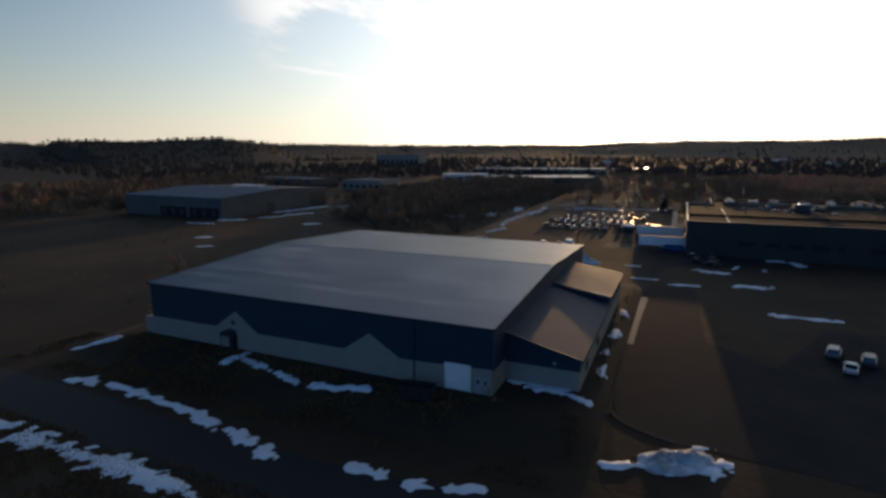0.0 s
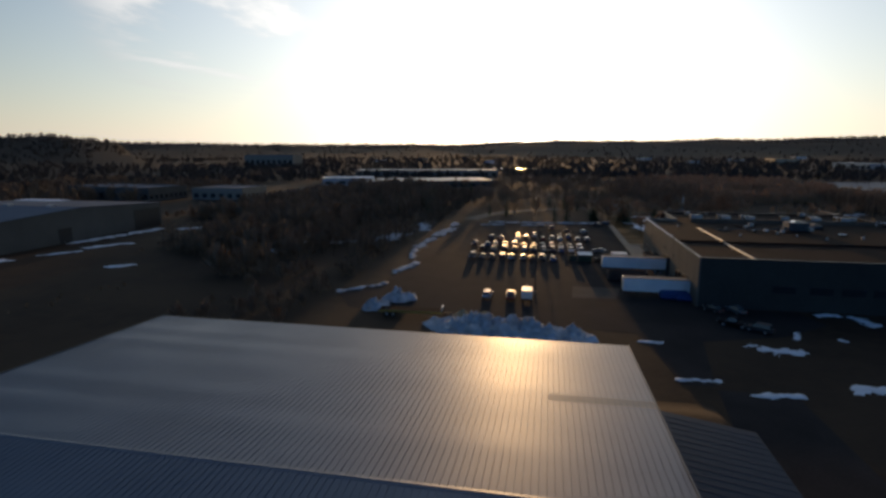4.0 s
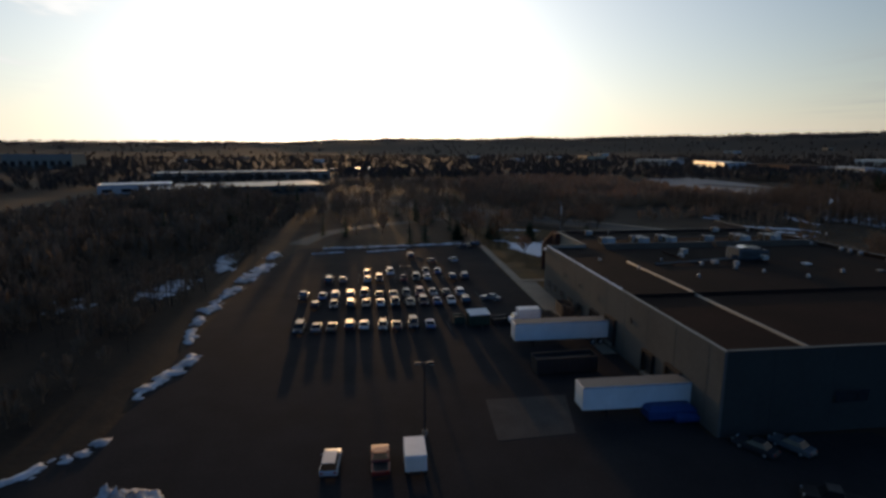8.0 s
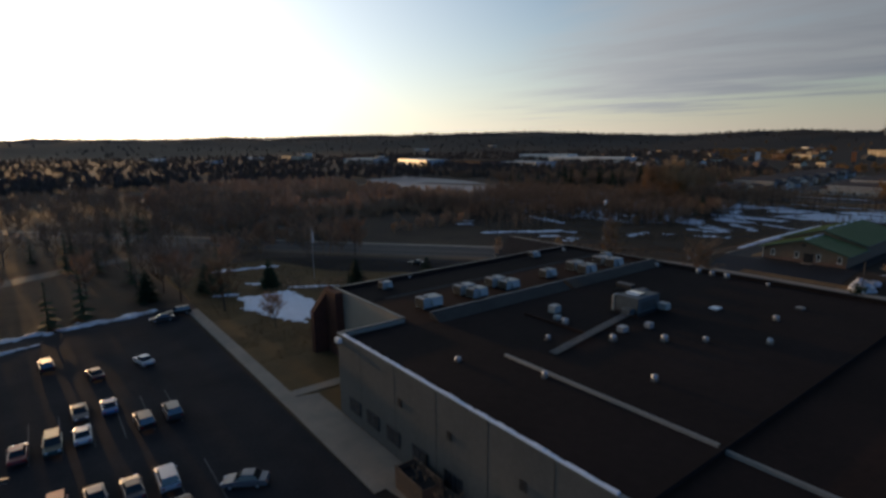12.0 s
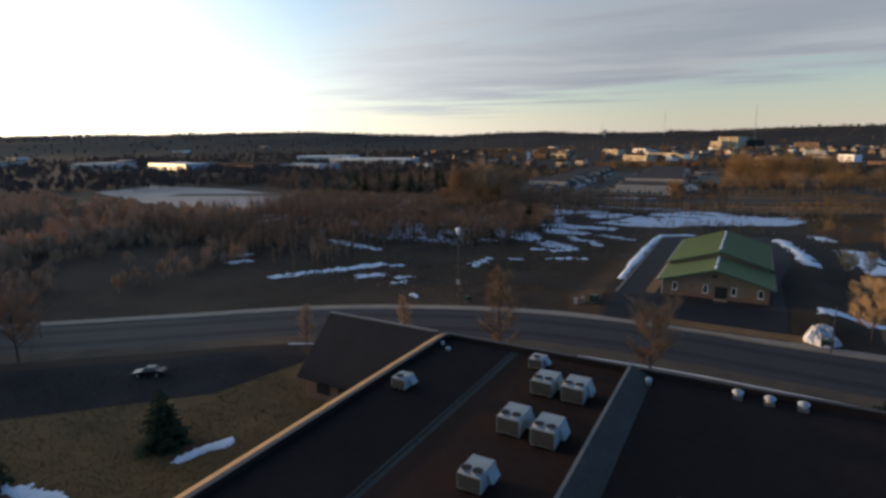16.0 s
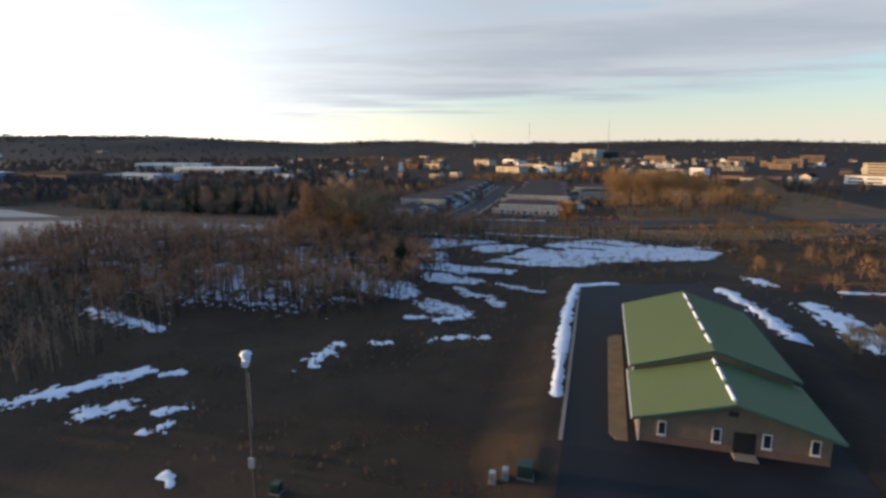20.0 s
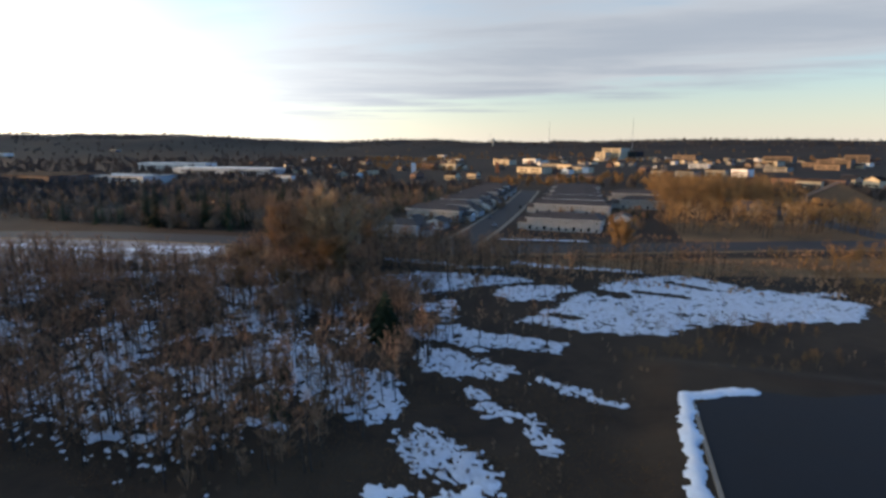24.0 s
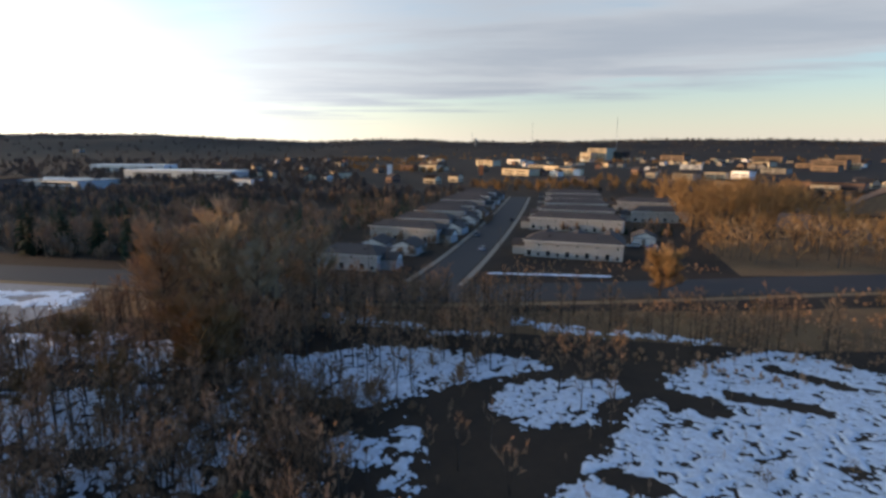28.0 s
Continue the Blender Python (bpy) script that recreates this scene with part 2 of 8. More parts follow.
GROUND = ground_material()
ASPHALT = material("worn_asphalt", (0.040, 0.037, 0.036), (0.024, 0.023, 0.024), rough=0.97, scale=0.12, fine=3.0, bump=0.2, mottle=0.4, spec=0.03)
ASPHALT_NEW = material("fresh_black_asphalt", (0.021, 0.022, 0.025), (0.013, 0.014, 0.016), rough=0.7, scale=0.1, fine=4.0, bump=0.2, spec=0.15)
ROAD = material("grey_road_asphalt", (0.046, 0.044, 0.044), (0.030, 0.029, 0.030), rough=0.75, scale=0.08, fine=2.0, bump=0.15, spec=0.15)
CONCRETE = material("pale_concrete", (0.28, 0.225, 0.165), (0.18, 0.15, 0.115), rough=0.85, scale=0.3, fine=6.0)
LAWN = material("winter_lawn", (0.165, 0.100, 0.040), (0.080, 0.054, 0.025), rough=0.95, scale=0.12, fine=2.5, bump=0.5, spec=0.1)
MULCH = material("tan_mulch", (0.25, 0.17, 0.09), (0.14, 0.10, 0.06), rough=0.95, scale=0.6, fine=8.0, bump=0.5, spec=0.1)
MULCH_DARK = material("brown_gravel_shoulder", (0.115, 0.085, 0.058), (0.06, 0.047, 0.036), rough=0.95, scale=0.2, fine=3.0, bump=0.3, mottle=0.4, spec=0.1)
SNOW = material("old_snow", (0.76, 0.81, 0.88), (0.52, 0.55, 0.59), rough=0.7, scale=0.5, fine=2.2, bump=0.5, mottle=0.9, spec=0.25)
SNOW_MARSH = material("marsh_snow_with_dead_grass", (0.72, 0.77, 0.84), (0.36, 0.37, 0.40), rough=0.75, scale=0.9, fine=3.5, bump=0.7, mottle=0.75, spec=0.2)
SNOW_DIRTY = material("ploughed_dirty_snow", (0.70, 0.74, 0.80), (0.20, 0.18, 0.16), rough=0.75, scale=0.35, fine=1.6, bump=0.7, mottle=0.55, spec=0.2)
ICE = material("frozen_marsh_ice", (0.24, 0.22, 0.22), (0.15, 0.125, 0.11), rough=0.7, scale=0.05, fine=0.8, bump=0.1)
NAVY = material("navy_steel_siding", (0.010, 0.032, 0.054), (0.008, 0.025, 0.043), rough=0.45, scale=0.2, fine=3.0, bump=0.05, spec=0.4)
BEIGE = material("beige_steel_siding", (0.25, 0.235, 0.205), (0.20, 0.19, 0.165), rough=0.6, scale=0.2, fine=3.0, bump=0.05)
ROOF_METAL = material("galvanised_roof_sheet", (0.060, 0.10, 0.155), (0.048, 0.08, 0.125), rough=0.46, metal=0.15, scale=0.06, fine=0.5, bump=0.05, mottle=0.7)
ROOF_NAVY = material("navy_roof_sheet", (0.014, 0.034, 0.062), (0.010, 0.026, 0.048), rough=0.62, metal=0.0, scale=0.1, fine=1.0, bump=0.04, spec=0.10)
WHITE = material("white_painted_steel", (0.78, 0.78, 0.77), (0.62, 0.62, 0.60), rough=0.45, scale=0.4, fine=5.0, bump=0.05)
TRIM = material("off_white_trim", (0.70, 0.68, 0.62), (0.55, 0.53, 0.48), rough=0.5, scale=0.5, fine=6.0, bump=0.03)
PLASTER = material("greige_precast_wall", (0.25, 0.225, 0.185), (0.19, 0.172, 0.145), rough=0.85, scale=0.15, fine=2.5, bump=0.1)
MEMBRANE = material("black_roof_membrane", (0.028, 0.021, 0.019), (0.016, 0.013, 0.012), rough=0.97, scale=0.07, fine=1.2, bump=0.1, mottle=0.5, spec=0.03)
MEMBRANE_RED = material("rusty_roof_ballast", (0.040, 0.024, 0.019), (0.023, 0.016, 0.013), rough=0.97, scale=0.09, fine=2.0, bump=0.2, mottle=0.5, spec=0.03)
DULL_ROOF = material("dull_blue_grey_roof", (0.115, 0.15, 0.19), (0.085, 0.11, 0.145), rough=0.95, scale=0.05, fine=0.5, bump=0.05, spec=0.05)
TAR_SHEET = material("tar_brown_flashing", (0.072, 0.066, 0.054), (0.045, 0.041, 0.035), rough=0.85, scale=0.25, fine=2.0, bump=0.1, spec=0.1)
# Dimmed grey; on the factory's west wall it includes the wall's shade.
PRECAST = material("dimmed_grey_precast", (0.125, 0.120, 0.108), (0.088, 0.085, 0.079), rough=0.9, scale=0.12, fine=2.0, bump=0.1, spec=0.1)
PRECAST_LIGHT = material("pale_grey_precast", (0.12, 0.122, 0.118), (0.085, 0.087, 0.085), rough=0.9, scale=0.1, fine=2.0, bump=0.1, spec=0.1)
# South-wall copy, its lack of sun put into the colour.
PRECAST_SHADE = material("shaded_south_precast", (0.050, 0.054, 0.050), (0.034, 0.037, 0.035), rough=0.92, scale=0.12, fine=2.0, bump=0.1, spec=0.06)
APRON = material("stained_concrete_slab", (0.085, 0.078, 0.07), (0.05, 0.047, 0.044), rough=0.95, scale=0.3, fine=3.0, spec=0.05)
CREAM = material("cream_rendered_wall", (0.52, 0.43, 0.29), (0.42, 0.34, 0.23), rough=0.85, scale=0.2, fine=2.0)
VERGE = material("dull_green_verge", (0.062, 0.054, 0.024), (0.036, 0.034, 0.016), rough=0.95, scale=0.2, fine=2.5, bump=0.4, spec=0.1)
TRACKS = material("worn_wheel_tracks", (0.041, 0.040, 0.040), (0.028, 0.027, 0.028), rough=0.85, scale=0.06, fine=1.0, bump=0.1, spec=0.1)
TWIG_TAN = material("grey_tan_twigs", (0.43, 0.29, 0.165), (0.30, 0.21, 0.12), rough=0.95, scale=0.5, fine=3.0, bump=0, per_object=0.2, spec=0.1)
# Far crowns in a greyed, bluer twig tone that stands for distance haze.
TWIG_FAR = material("far_hazed_wood", (0.092, 0.079, 0.070), (0.064, 0.056, 0.051), rough=0.95, scale=0.02, fine=0.3, bump=0, mottle=0.4, spec=0.1)
FLASHING = material("grey_sheet_flashing", (0.17, 0.165, 0.15), (0.12, 0.118, 0.11), rough=0.5, metal=0.25, scale=0.2, fine=2.0, bump=0.05)
SHINGLE = material("dark_asphalt_shingle", (0.030, 0.029, 0.031), (0.019, 0.019, 0.021), rough=0.95, scale=0.3, fine=5.0, bump=0.4, spec=0.08)
SHINGLE_TAN = material("tan_wood_shingle", (0.25, 0.165, 0.08), (0.16, 0.105, 0.055), rough=0.85, scale=0.5, fine=6.0, bump=0.3)
SHINGLE_GREY = material("weathered_grey_shingle", (0.060, 0.050, 0.045), (0.038, 0.033, 0.031), rough=0.9, scale=0.3, fine=4.0, bump=0.3, per_object=0.15)
BRICK = material("brown_brick", (0.20, 0.115, 0.075), (0.12, 0.07, 0.05), rough=0.9, scale=0.6, fine=9.0, bump=0.3)
BRICK_DARK = material("dark_red_brick", (0.105, 0.048, 0.033), (0.06, 0.03, 0.022), rough=0.92, scale=0.6, fine=9.0, bump=0.3, spec=0.1)
PLANT_GREY = material("dull_slate_sheet", (0.095, 0.108, 0.112), (0.06, 0.07, 0.074), rough=0.6, scale=0.6, fine=5.0, bump=0.08, spec=0.2)
BRICK_TAN = material("tan_split_block", (0.20, 0.138, 0.088), (0.13, 0.09, 0.06), rough=0.9, scale=0.5, fine=7.0, bump=0.35)
ROOF_GREEN = material("green_roof_sheet", (0.115, 0.158, 0.066), (0.095, 0.132, 0.055), rough=0.5, metal=0.0, scale=0.12, fine=1.0, bump=0.03, mottle=0.7, spec=0.22)
GREEN_TRIM = material("green_fascia", (0.045, 0.10, 0.07), (0.035, 0.08, 0.055), rough=0.5, scale=0.4, fine=4.0, bump=0.03)
GREY_STEEL = material("grey_galvanised_steel", (0.42, 0.43, 0.44), (0.30, 0.31, 0.32), rough=0.45, metal=0.5, scale=0.8, fine=8.0, bump=0.04)
SIDING = material("pale_house_siding", (0.34, 0.33, 0.31), (0.28, 0.27, 0.25), rough=0.7, scale=0.5, fine=6.0, bump=0.05, per_object=0.12)
PALE_STEEL = material("pale_painted_steel", (0.31, 0.34, 0.33), (0.21, 0.235, 0.23), rough=0.5, scale=0.8, fine=8.0, bump=0.04)
DARK_STEEL = material("dark_steel", (0.035, 0.036, 0.038), (0.022, 0.023, 0.025), rough=0.5, metal=0.3, scale=0.8, fine=8.0)
# Black also covers hollows: their inner shade is put into the colour.
BLACK = material("black_void", (0.010, 0.010, 0.011), (0.007, 0.007, 0.008), rough=0.8, scale=1.0, fine=4.0, bump=0)
RUBBER = material("tyre_rubber", (0.018, 0.018, 0.018), (0.012, 0.012, 0.012), rough=0.85, scale=3, fine=20)
RUST = material("rusty_brown_steel", (0.13, 0.075, 0.045), (0.07, 0.045, 0.03), rough=0.8, scale=0.8, fine=6.0, bump=0.2)
GREEN_PAINT = material("dark_green_painted_steel", (0.014, 0.045, 0.032), (0.010, 0.030, 0.021), rough=0.5, scale=0.8, fine=6.0)
BLUE_TARP = material("blue_tarpaulin", (0.02, 0.06, 0.20), (0.014, 0.04, 0.14), rough=0.5, scale=0.8, fine=4.0, bump=0.3)
YELLOW = material("faded_yellow_paint", (0.42, 0.30, 0.05), (0.26, 0.19, 0.05), rough=0.6, scale=0.8, fine=6.0)
ORANGE = material("orange_sign_paint", (0.60, 0.17, 0.05), (0.5, 0.13, 0.04), rough=0.5, scale=0.8, fine=6.0)
# Straw tone, reddened to make up for the weak low sun.
STRAW = material("straw_meadow", (0.22, 0.128, 0.058), (0.10, 0.060, 0.032), rough=0.95, scale=0.06, fine=0.9, bump=0.3, mottle=0.5, spec=0.1)
SAND = material("tan_sand", (0.40, 0.31, 0.18), (0.30, 0.23, 0.13), rough=0.95, scale=0.8, fine=6.0, bump=0.4)
WOOD = material("weathered_pole_wood", (0.10, 0.08, 0.06), (0.06, 0.05, 0.04), rough=0.9, scale=1.5, fine=10.0, aniso=(1, 1, 0.1))
BARK = material("grey_brown_bark", (0.085, 0.066, 0.050), (0.045, 0.036, 0.028), rough=0.95, scale=1.2, fine=8.0, bump=0.4, per_object=0.25, spec=0.1)
# Twig and brush browns are warmed to carry the low sun's cast.
TWIG = material("red_brown_twigs", (0.37, 0.225, 0.13), (0.25, 0.155, 0.092), rough=0.95, scale=0.5, fine=3.0, bump=0, per_object=0.3, spec=0.1)
TWIG_GOLD = material("golden_willow_twigs", (0.26, 0.155, 0.066), (0.17, 0.105, 0.048), rough=0.95, scale=0.5, fine=3.0, bump=0, per_object=0.2, spec=0.1)
TWIG_GREY = material("grey_brown_brush", (0.25, 0.168, 0.108), (0.16, 0.112, 0.074), rough=0.95, scale=0.05, fine=0.6, bump=0, mottle=0.4, spec=0.1)
NEEDLES = material("dark_green_needles", (0.028, 0.045, 0.020), (0.016, 0.026, 0.013), rough=0.9, scale=0.6, fine=4.0, bump=0, per_object=0.3, spec=0.15)
GLASS = glass("dark_window_glass")
CAR_GLASS = glass("tinted_car_glass", (0.012, 0.014, 0.016), 0.04)
CHROME = material("bright_metal", (0.70, 0.70, 0.70), (0.6, 0.6, 0.6), rough=0.22, metal=1.0, scale=2, fine=10, bump=0)
HEADLIGHT = material("clear_lamp_lens", (0.75, 0.75, 0.72), (0.6, 0.6, 0.6), rough=0.15, scale=3, fine=10, bump=0, spec=0.7)
TAILLIGHT = material("red_lamp_lens", (0.35, 0.02, 0.015), (0.25, 0.015, 0.01), rough=0.2, scale=3, fine=10, bump=0, spec=0.6)
LINE_PAINT = material("worn_line_paint", (0.12, 0.115, 0.105), (0.05, 0.048, 0.045), rough=0.8, scale=1.0, fine=6.0, bump=0, mottle=0.5)
PAINTS = {}
for pname, c in (("white", (0.40, 0.42, 0.44)), ("silver", (0.13, 0.14, 0.15)), ("black", (0.010, 0.010, 0.012)), ("grey", (0.040, 0.043, 0.048)), ("blue", (0.05, 0.13, 0.27)),
                 ("red", (0.17, 0.02, 0.016)), ("tan", (0.13, 0.105, 0.07)), ("green", (0.022, 0.045, 0.036)), ("maroon", (0.05, 0.012, 0.014))):
    PAINTS[pname] = material(pname + "_car_paint", c, tuple(v * 0.9 for v in c), rough=0.38, metal=0.1, scale=1.0, fine=6.0, bump=0, coat=0.15, spec=0.25)


# ---------------------------------------------------------------- mesh helpers
class Mesh:
    """Vertices and faces gathered for one part."""

    def __init__(self):
        self.v, self.f = [], []

    def poly(self, pts):
        n = len(self.v)
        self.v += [tuple(p) for p in pts]
        self.f.append(tuple(range(n, n + len(pts))))
        return self

    def box(self, x0, y0, z0, x1, y1, z1, top=0.0):
        """A box; top draws its upper face in on all sides."""
        n = len(self.v)
        self.v += [(x0, y0, z0), (x1, y0, z0), (x1, y1, z0), (x0, y1, z0), (x0 + top, y0 + top, z1), (x1 - top, y0 + top, z1), (x1 - top, y1 - top, z1), (x0 + top, y1 - top, z1)]
        self.f += [tuple(n + i for i in q) for q in ((3, 2, 1, 0), (4, 5, 6, 7), (0, 1, 5, 4), (1, 2, 6, 5), (2, 3, 7, 6), (3, 0, 4, 7))]
        return self

    def bbox(self, x0, y0, z0, x1, y1, z1, b=0.04):
        """A box with its upper and lower edges chamfered."""
        n = len(self.v)
        for z, d in ((z0, b), (z0 + b, 0), (z1 - b, 0), (z1, b)):
            self.v += [(x0 + d, y0 + d, z), (x1 - d, y0 + d, z), (x1 - d, y1 - d, z), (x0 + d, y1 - d, z)]
        self.f += [(n + 3, n + 2, n + 1, n), (n + 12, n + 13, n + 14, n + 15)]
        for k in range(3):
            a = n + 4 * k
            self.f += [(a + i, a + (i + 1) % 4, a + 4 + (i + 1) % 4, a + 4 + i) for i in range(4)]
        return self

    def prism(self, pts, z0, z1):
        """A flat outline (x, y) raised from z0 to z1."""
        n, k = len(self.v), len(pts)
        self.v += [(x, y, z0) for x, y in pts] + [(x, y, z1) for x, y in pts]
        self.f += [tuple(range(n + k - 1, n - 1, -1)), tuple(range(n + k, n + 2 * k))]
        self.f += [(n + i, n + (i + 1) % k, n + k + (i + 1) % k, n + k + i) for i in range(k)]
        return self

    def extrude(self, pts, axis, a, b):
        """An outline in the plane across axis ('x': (y, z) points, 'y': (x, z) points), from a to b."""
        n, k = len(self.v), len(pts)
        for s in (a, b):
            self.v += [((s, p, q) if axis == "x" else (p, s, q)) for p, q in pts]
        self.f += [tuple(range(n, n + k)), tuple(range(n + 2 * k - 1, n + k - 1, -1))]
        self.f += [(n + (i + 1) % k, n + i, n + k + i, n + k + (i + 1) % k) for i in range(k)]
        return self

    def tube(self, p, q, r0, r1, sides=5, cap=True):
        p, q = Vector(p), Vector(q)
        d = (q - p).normalized()
        a = d.orthogonal().normalized()
        c = d.cross(a)
        n = len(self.v)
        for o, r in ((p, r0), (q, r1)):
            for i in range(sides):
                w = 2 * math.pi * i / sides
                self.v.append(tuple(o + a * (r * math.cos(w)) + c * (r * math.sin(w))))
        self.f += [(n + i, n + (i + 1) % sides, n + sides + (i + 1) % sides, n + sides + i) for i in range(sides)]
        if cap:
            self.f += [tuple(range(n + sides - 1, n - 1, -1)), tuple(range(n + sides, n + 2 * sides))]
        return self

    def dome(self, x, y, z, r, h, sides=10, rings=3):
        n = len(self.v)
        for k in range(rings + 1):
            w = math.pi / 2 * k / rings
            for i in range(sides):
                s = 2 * math.pi * i / sides
                rr = r * math.cos(w) if k < rings else r * 0.05
                self.v.append((x + rr * math.cos(s), y + rr * math.sin(s), z + h * math.sin(w)))
        for k in range(rings):
            self.f += [(n + k * sides + i, n + k * sides + (i + 1) % sides, n + (k + 1) * sides + (i + 1) % sides, n + (k + 1) * sides + i) for i in range(sides)]
        self.f.append(tuple(range(n + rings * sides, n + (rings + 1) * sides)))
        return self

    def data(self, name, mat, smooth=False):
        me = bpy.data.meshes.new(name)
        me.from_pydata(self.v, [], self.f)
        me.materials.append(mat)
        if smooth:
            me.polygons.foreach_set("use_smooth", [True] * len(me.polygons))
        me.update()
        return me


def big_mesh(name, verts, tris, mat, smooth=False):
    """A mesh from arrays of vertices and triangles or quads."""
    me = bpy.data.meshes.new(name)
    k = tris.shape[1]
    me.vertices.add(len(verts))
    me.vertices.foreach_set("co", np.ascontiguousarray(verts, dtype=np.float32).ravel())
    me.loops.add(tris.size)
    me.loops.foreach_set("vertex_index", np.ascontiguousarray(tris, dtype=np.int32).ravel())
    me.polygons.add(len(tris))
    me.polygons.foreach_set("loop_start", np.arange(len(tris), dtype=np.int32) * k)
    me.polygons.foreach_set("use_smooth", np.full(len(tris), smooth, dtype=bool))
    me.materials.append(mat)
    me.update(calc_edges=True)
    me.validate()
    return me


def thing(name, m, label, category, group=""):
    ob = new(name)
    ob.empty_display_size = 0.2
    ob.matrix_world = m
    return tagged(ob, label, category, group)


def part(name, mesh, mat, parent, label="", smooth=False, m=None):
    """One mesh object under a thing or a part; mesh is a Mesh or ready mesh data."""
    me = mesh.data(name, mat, smooth) if isinstance(mesh, Mesh) else mesh
    ob = new(name, me)
    ob.parent = parent
    if m is not None:
        ob.matrix_basis = m
    return tagged(ob, label)


def setting(name, mesh, mat, label, category="", kind="structure", smooth=False):
    me = mesh.data(name, mat, smooth) if isinstance(mesh, Mesh) else mesh
    return tagged(new(name, me), label, category or name.split("_")[0], kind=kind)


def lattice(x, y, seed):
    """Smooth value noise between 0 and 1 on a unit grid, for arrays."""
    xi, yi = np.floor(x).astype(np.int64), np.floor(y).astype(np.int64)
    fx, fy = x - xi, y - yi
    fx, fy = fx * fx * (3 - 2 * fx), fy * fy * (3 - 2 * fy)

    def rnd(a, b):
        h = (a * 374761393 + b * 668265263 + seed * 974634777) & 0x7FFFFFFF
        h = ((h ^ (h >> 13)) * 1274126177) & 0x7FFFFFFF
        return ((h ^ (h >> 16)) & 0xFFFF) / 65535.0

    return (rnd(xi, yi) * (1 - fx) + rnd(xi + 1, yi) * fx) * (1 - fy) + (rnd(xi, yi + 1) * (1 - fx) + rnd(xi + 1, yi + 1) * fx) * fy


def rough_noise(x, y, size, seed, octaves=4):
    t, a, s = 0, 1.0, 0.0
    for k in range(octaves):
        t = t + a * lattice(x / size * 2 ** k, y / size * 2 ** k, seed + k)
        s += a
        a *= 0.55
    return t / s


# ---------------------------------------------------------------- ground, hills and paving
def ridge(az):
    """How far the skyline stands above the level, in degrees, by compass bearing from +y."""
    table = [(-180, .5), (-120, .5), (-90, .55), (-62, .62), (-57, .74), (-50, 1.02), (-46.5, .56), (-40, .43), (-28, .38), (-11, .42), (-8, .60), (2, .88), (8, .84), (19, .80), (25, 1.0), (32, .98),
             (46, 1.15), (52, .78), (60, .68), (70, .74), (84, .55), (96, .68), (110, .42), (140, .4), (180, .5)]
    return np.interp(az, [a for a, _ in table], [e for _, e in table])


def hill_height(x, y):
    r = np.hypot(x - 60, y - 180)
    az = np.degrees(np.arctan2(x - 60, y - 180))
    crest = np.where((az > -64) & (az < -46), 2300.0, 3500.0)
    top = 31 + crest * np.tan(np.radians(ridge(az)))
    rise = np.clip((r - crest * 0.45) / (crest * 0.55), 0, 1)
    rise = rise * rise * (3 - 2 * rise)
    bump = (rough_noise(x, y, 300.0, 5) - 0.5) * 44 * rise
    return top * rise + bump


rings = np.concatenate([np.linspace(0, 1500, 26), np.linspace(1560, 4700, 60)])
spokes = 540
ang = np.linspace(0, 2 * np.pi, spokes, endpoint=False)
gx, gy = 60 + rings[1:, None] * np.sin(ang)[None], 180 + rings[1:, None] * np.cos(ang)[None]
gz = np.where(rings[1:, None] < 900, 0.0, hill_height(gx, gy))
gverts = np.concatenate([[[60, 180, 0]], np.stack([gx, gy, gz], -1).reshape(-1, 3)])
ii = np.arange(spokes)
jj = (ii + 1) % spokes
quads = np.concatenate([np.stack([1 + k * spokes + ii, 1 + k * spokes + jj, 1 + (k + 1) * spokes + jj, 1 + (k + 1) * spokes + ii], -1) for k in range(len(rings) - 2)])
fan = np.stack([np.zeros_like(ii), jj + 1, ii + 1, ii + 1], -1)
gtris = np.concatenate([quads[:, [0, 1, 2]], quads[:, [0, 2, 3]], fan[:, :3]])
setting("ground", big_mesh("ground", gverts, gtris, GROUND, True), None, "flat brown winter land with low wooded hills round it", "ground")


def pad_height(x, y):
    """The rise of the ground on which the blue hall stands."""
    ex = np.maximum(np.maximum(-79.0 - x, x + 7.8), 0)
    ey = np.maximum(np.maximum(54.5 - y, y - 119.0), 0)
    d = np.hypot(np.where(x > -7.8, ex * 5, ex), ey)
    t = np.clip(1 - d / 7.5, 0, 1)
    rise = 1.58 * t * t * (3 - 2 * t)
    # the black lot and its building stand on a terrace reached by a ramp from the road
    ex = np.maximum(np.maximum((122.0 - x) * 0.72, x - 205.0), 0)
    ey = np.maximum(np.maximum(213.0 - y, y - 249.0), 0)
    t = np.clip(1 - np.hypot(ex, ey) / 8.4, 0, 1)
    return rise + 1.6 * np.where((ey == 0) & (x < 122), t, t * t * (3 - 2 * t))


mx, my = np.meshgrid(np.linspace(-90, -5.6, 90), np.linspace(46, 128, 84), indexing="ij")
mz = pad_height(mx, my) + np.where(pad_height(mx, my) > 0, 0.004, -0.05)
mi = np.arange(90 * 84).reshape(90, 84)
mq = np.stack([mi[:-1, :-1], mi[1:, :-1], mi[1:, 1:], mi[:-1, 1:]], -1).reshape(-1, 4)
setting("ground_rise", big_mesh("ground_rise", np.stack([mx.ravel(), my.ravel(), mz.ravel()], -1), mq, GROUND, True), None, "low brown grass rise under the blue hall", "ground")
mx, my = np.meshgrid(np.linspace(108, 216, 110), np.linspace(202, 260, 88), indexing="ij")
mz = pad_height(mx, my) + np.where(pad_height(mx, my) > 0, 0.004, -0.05)
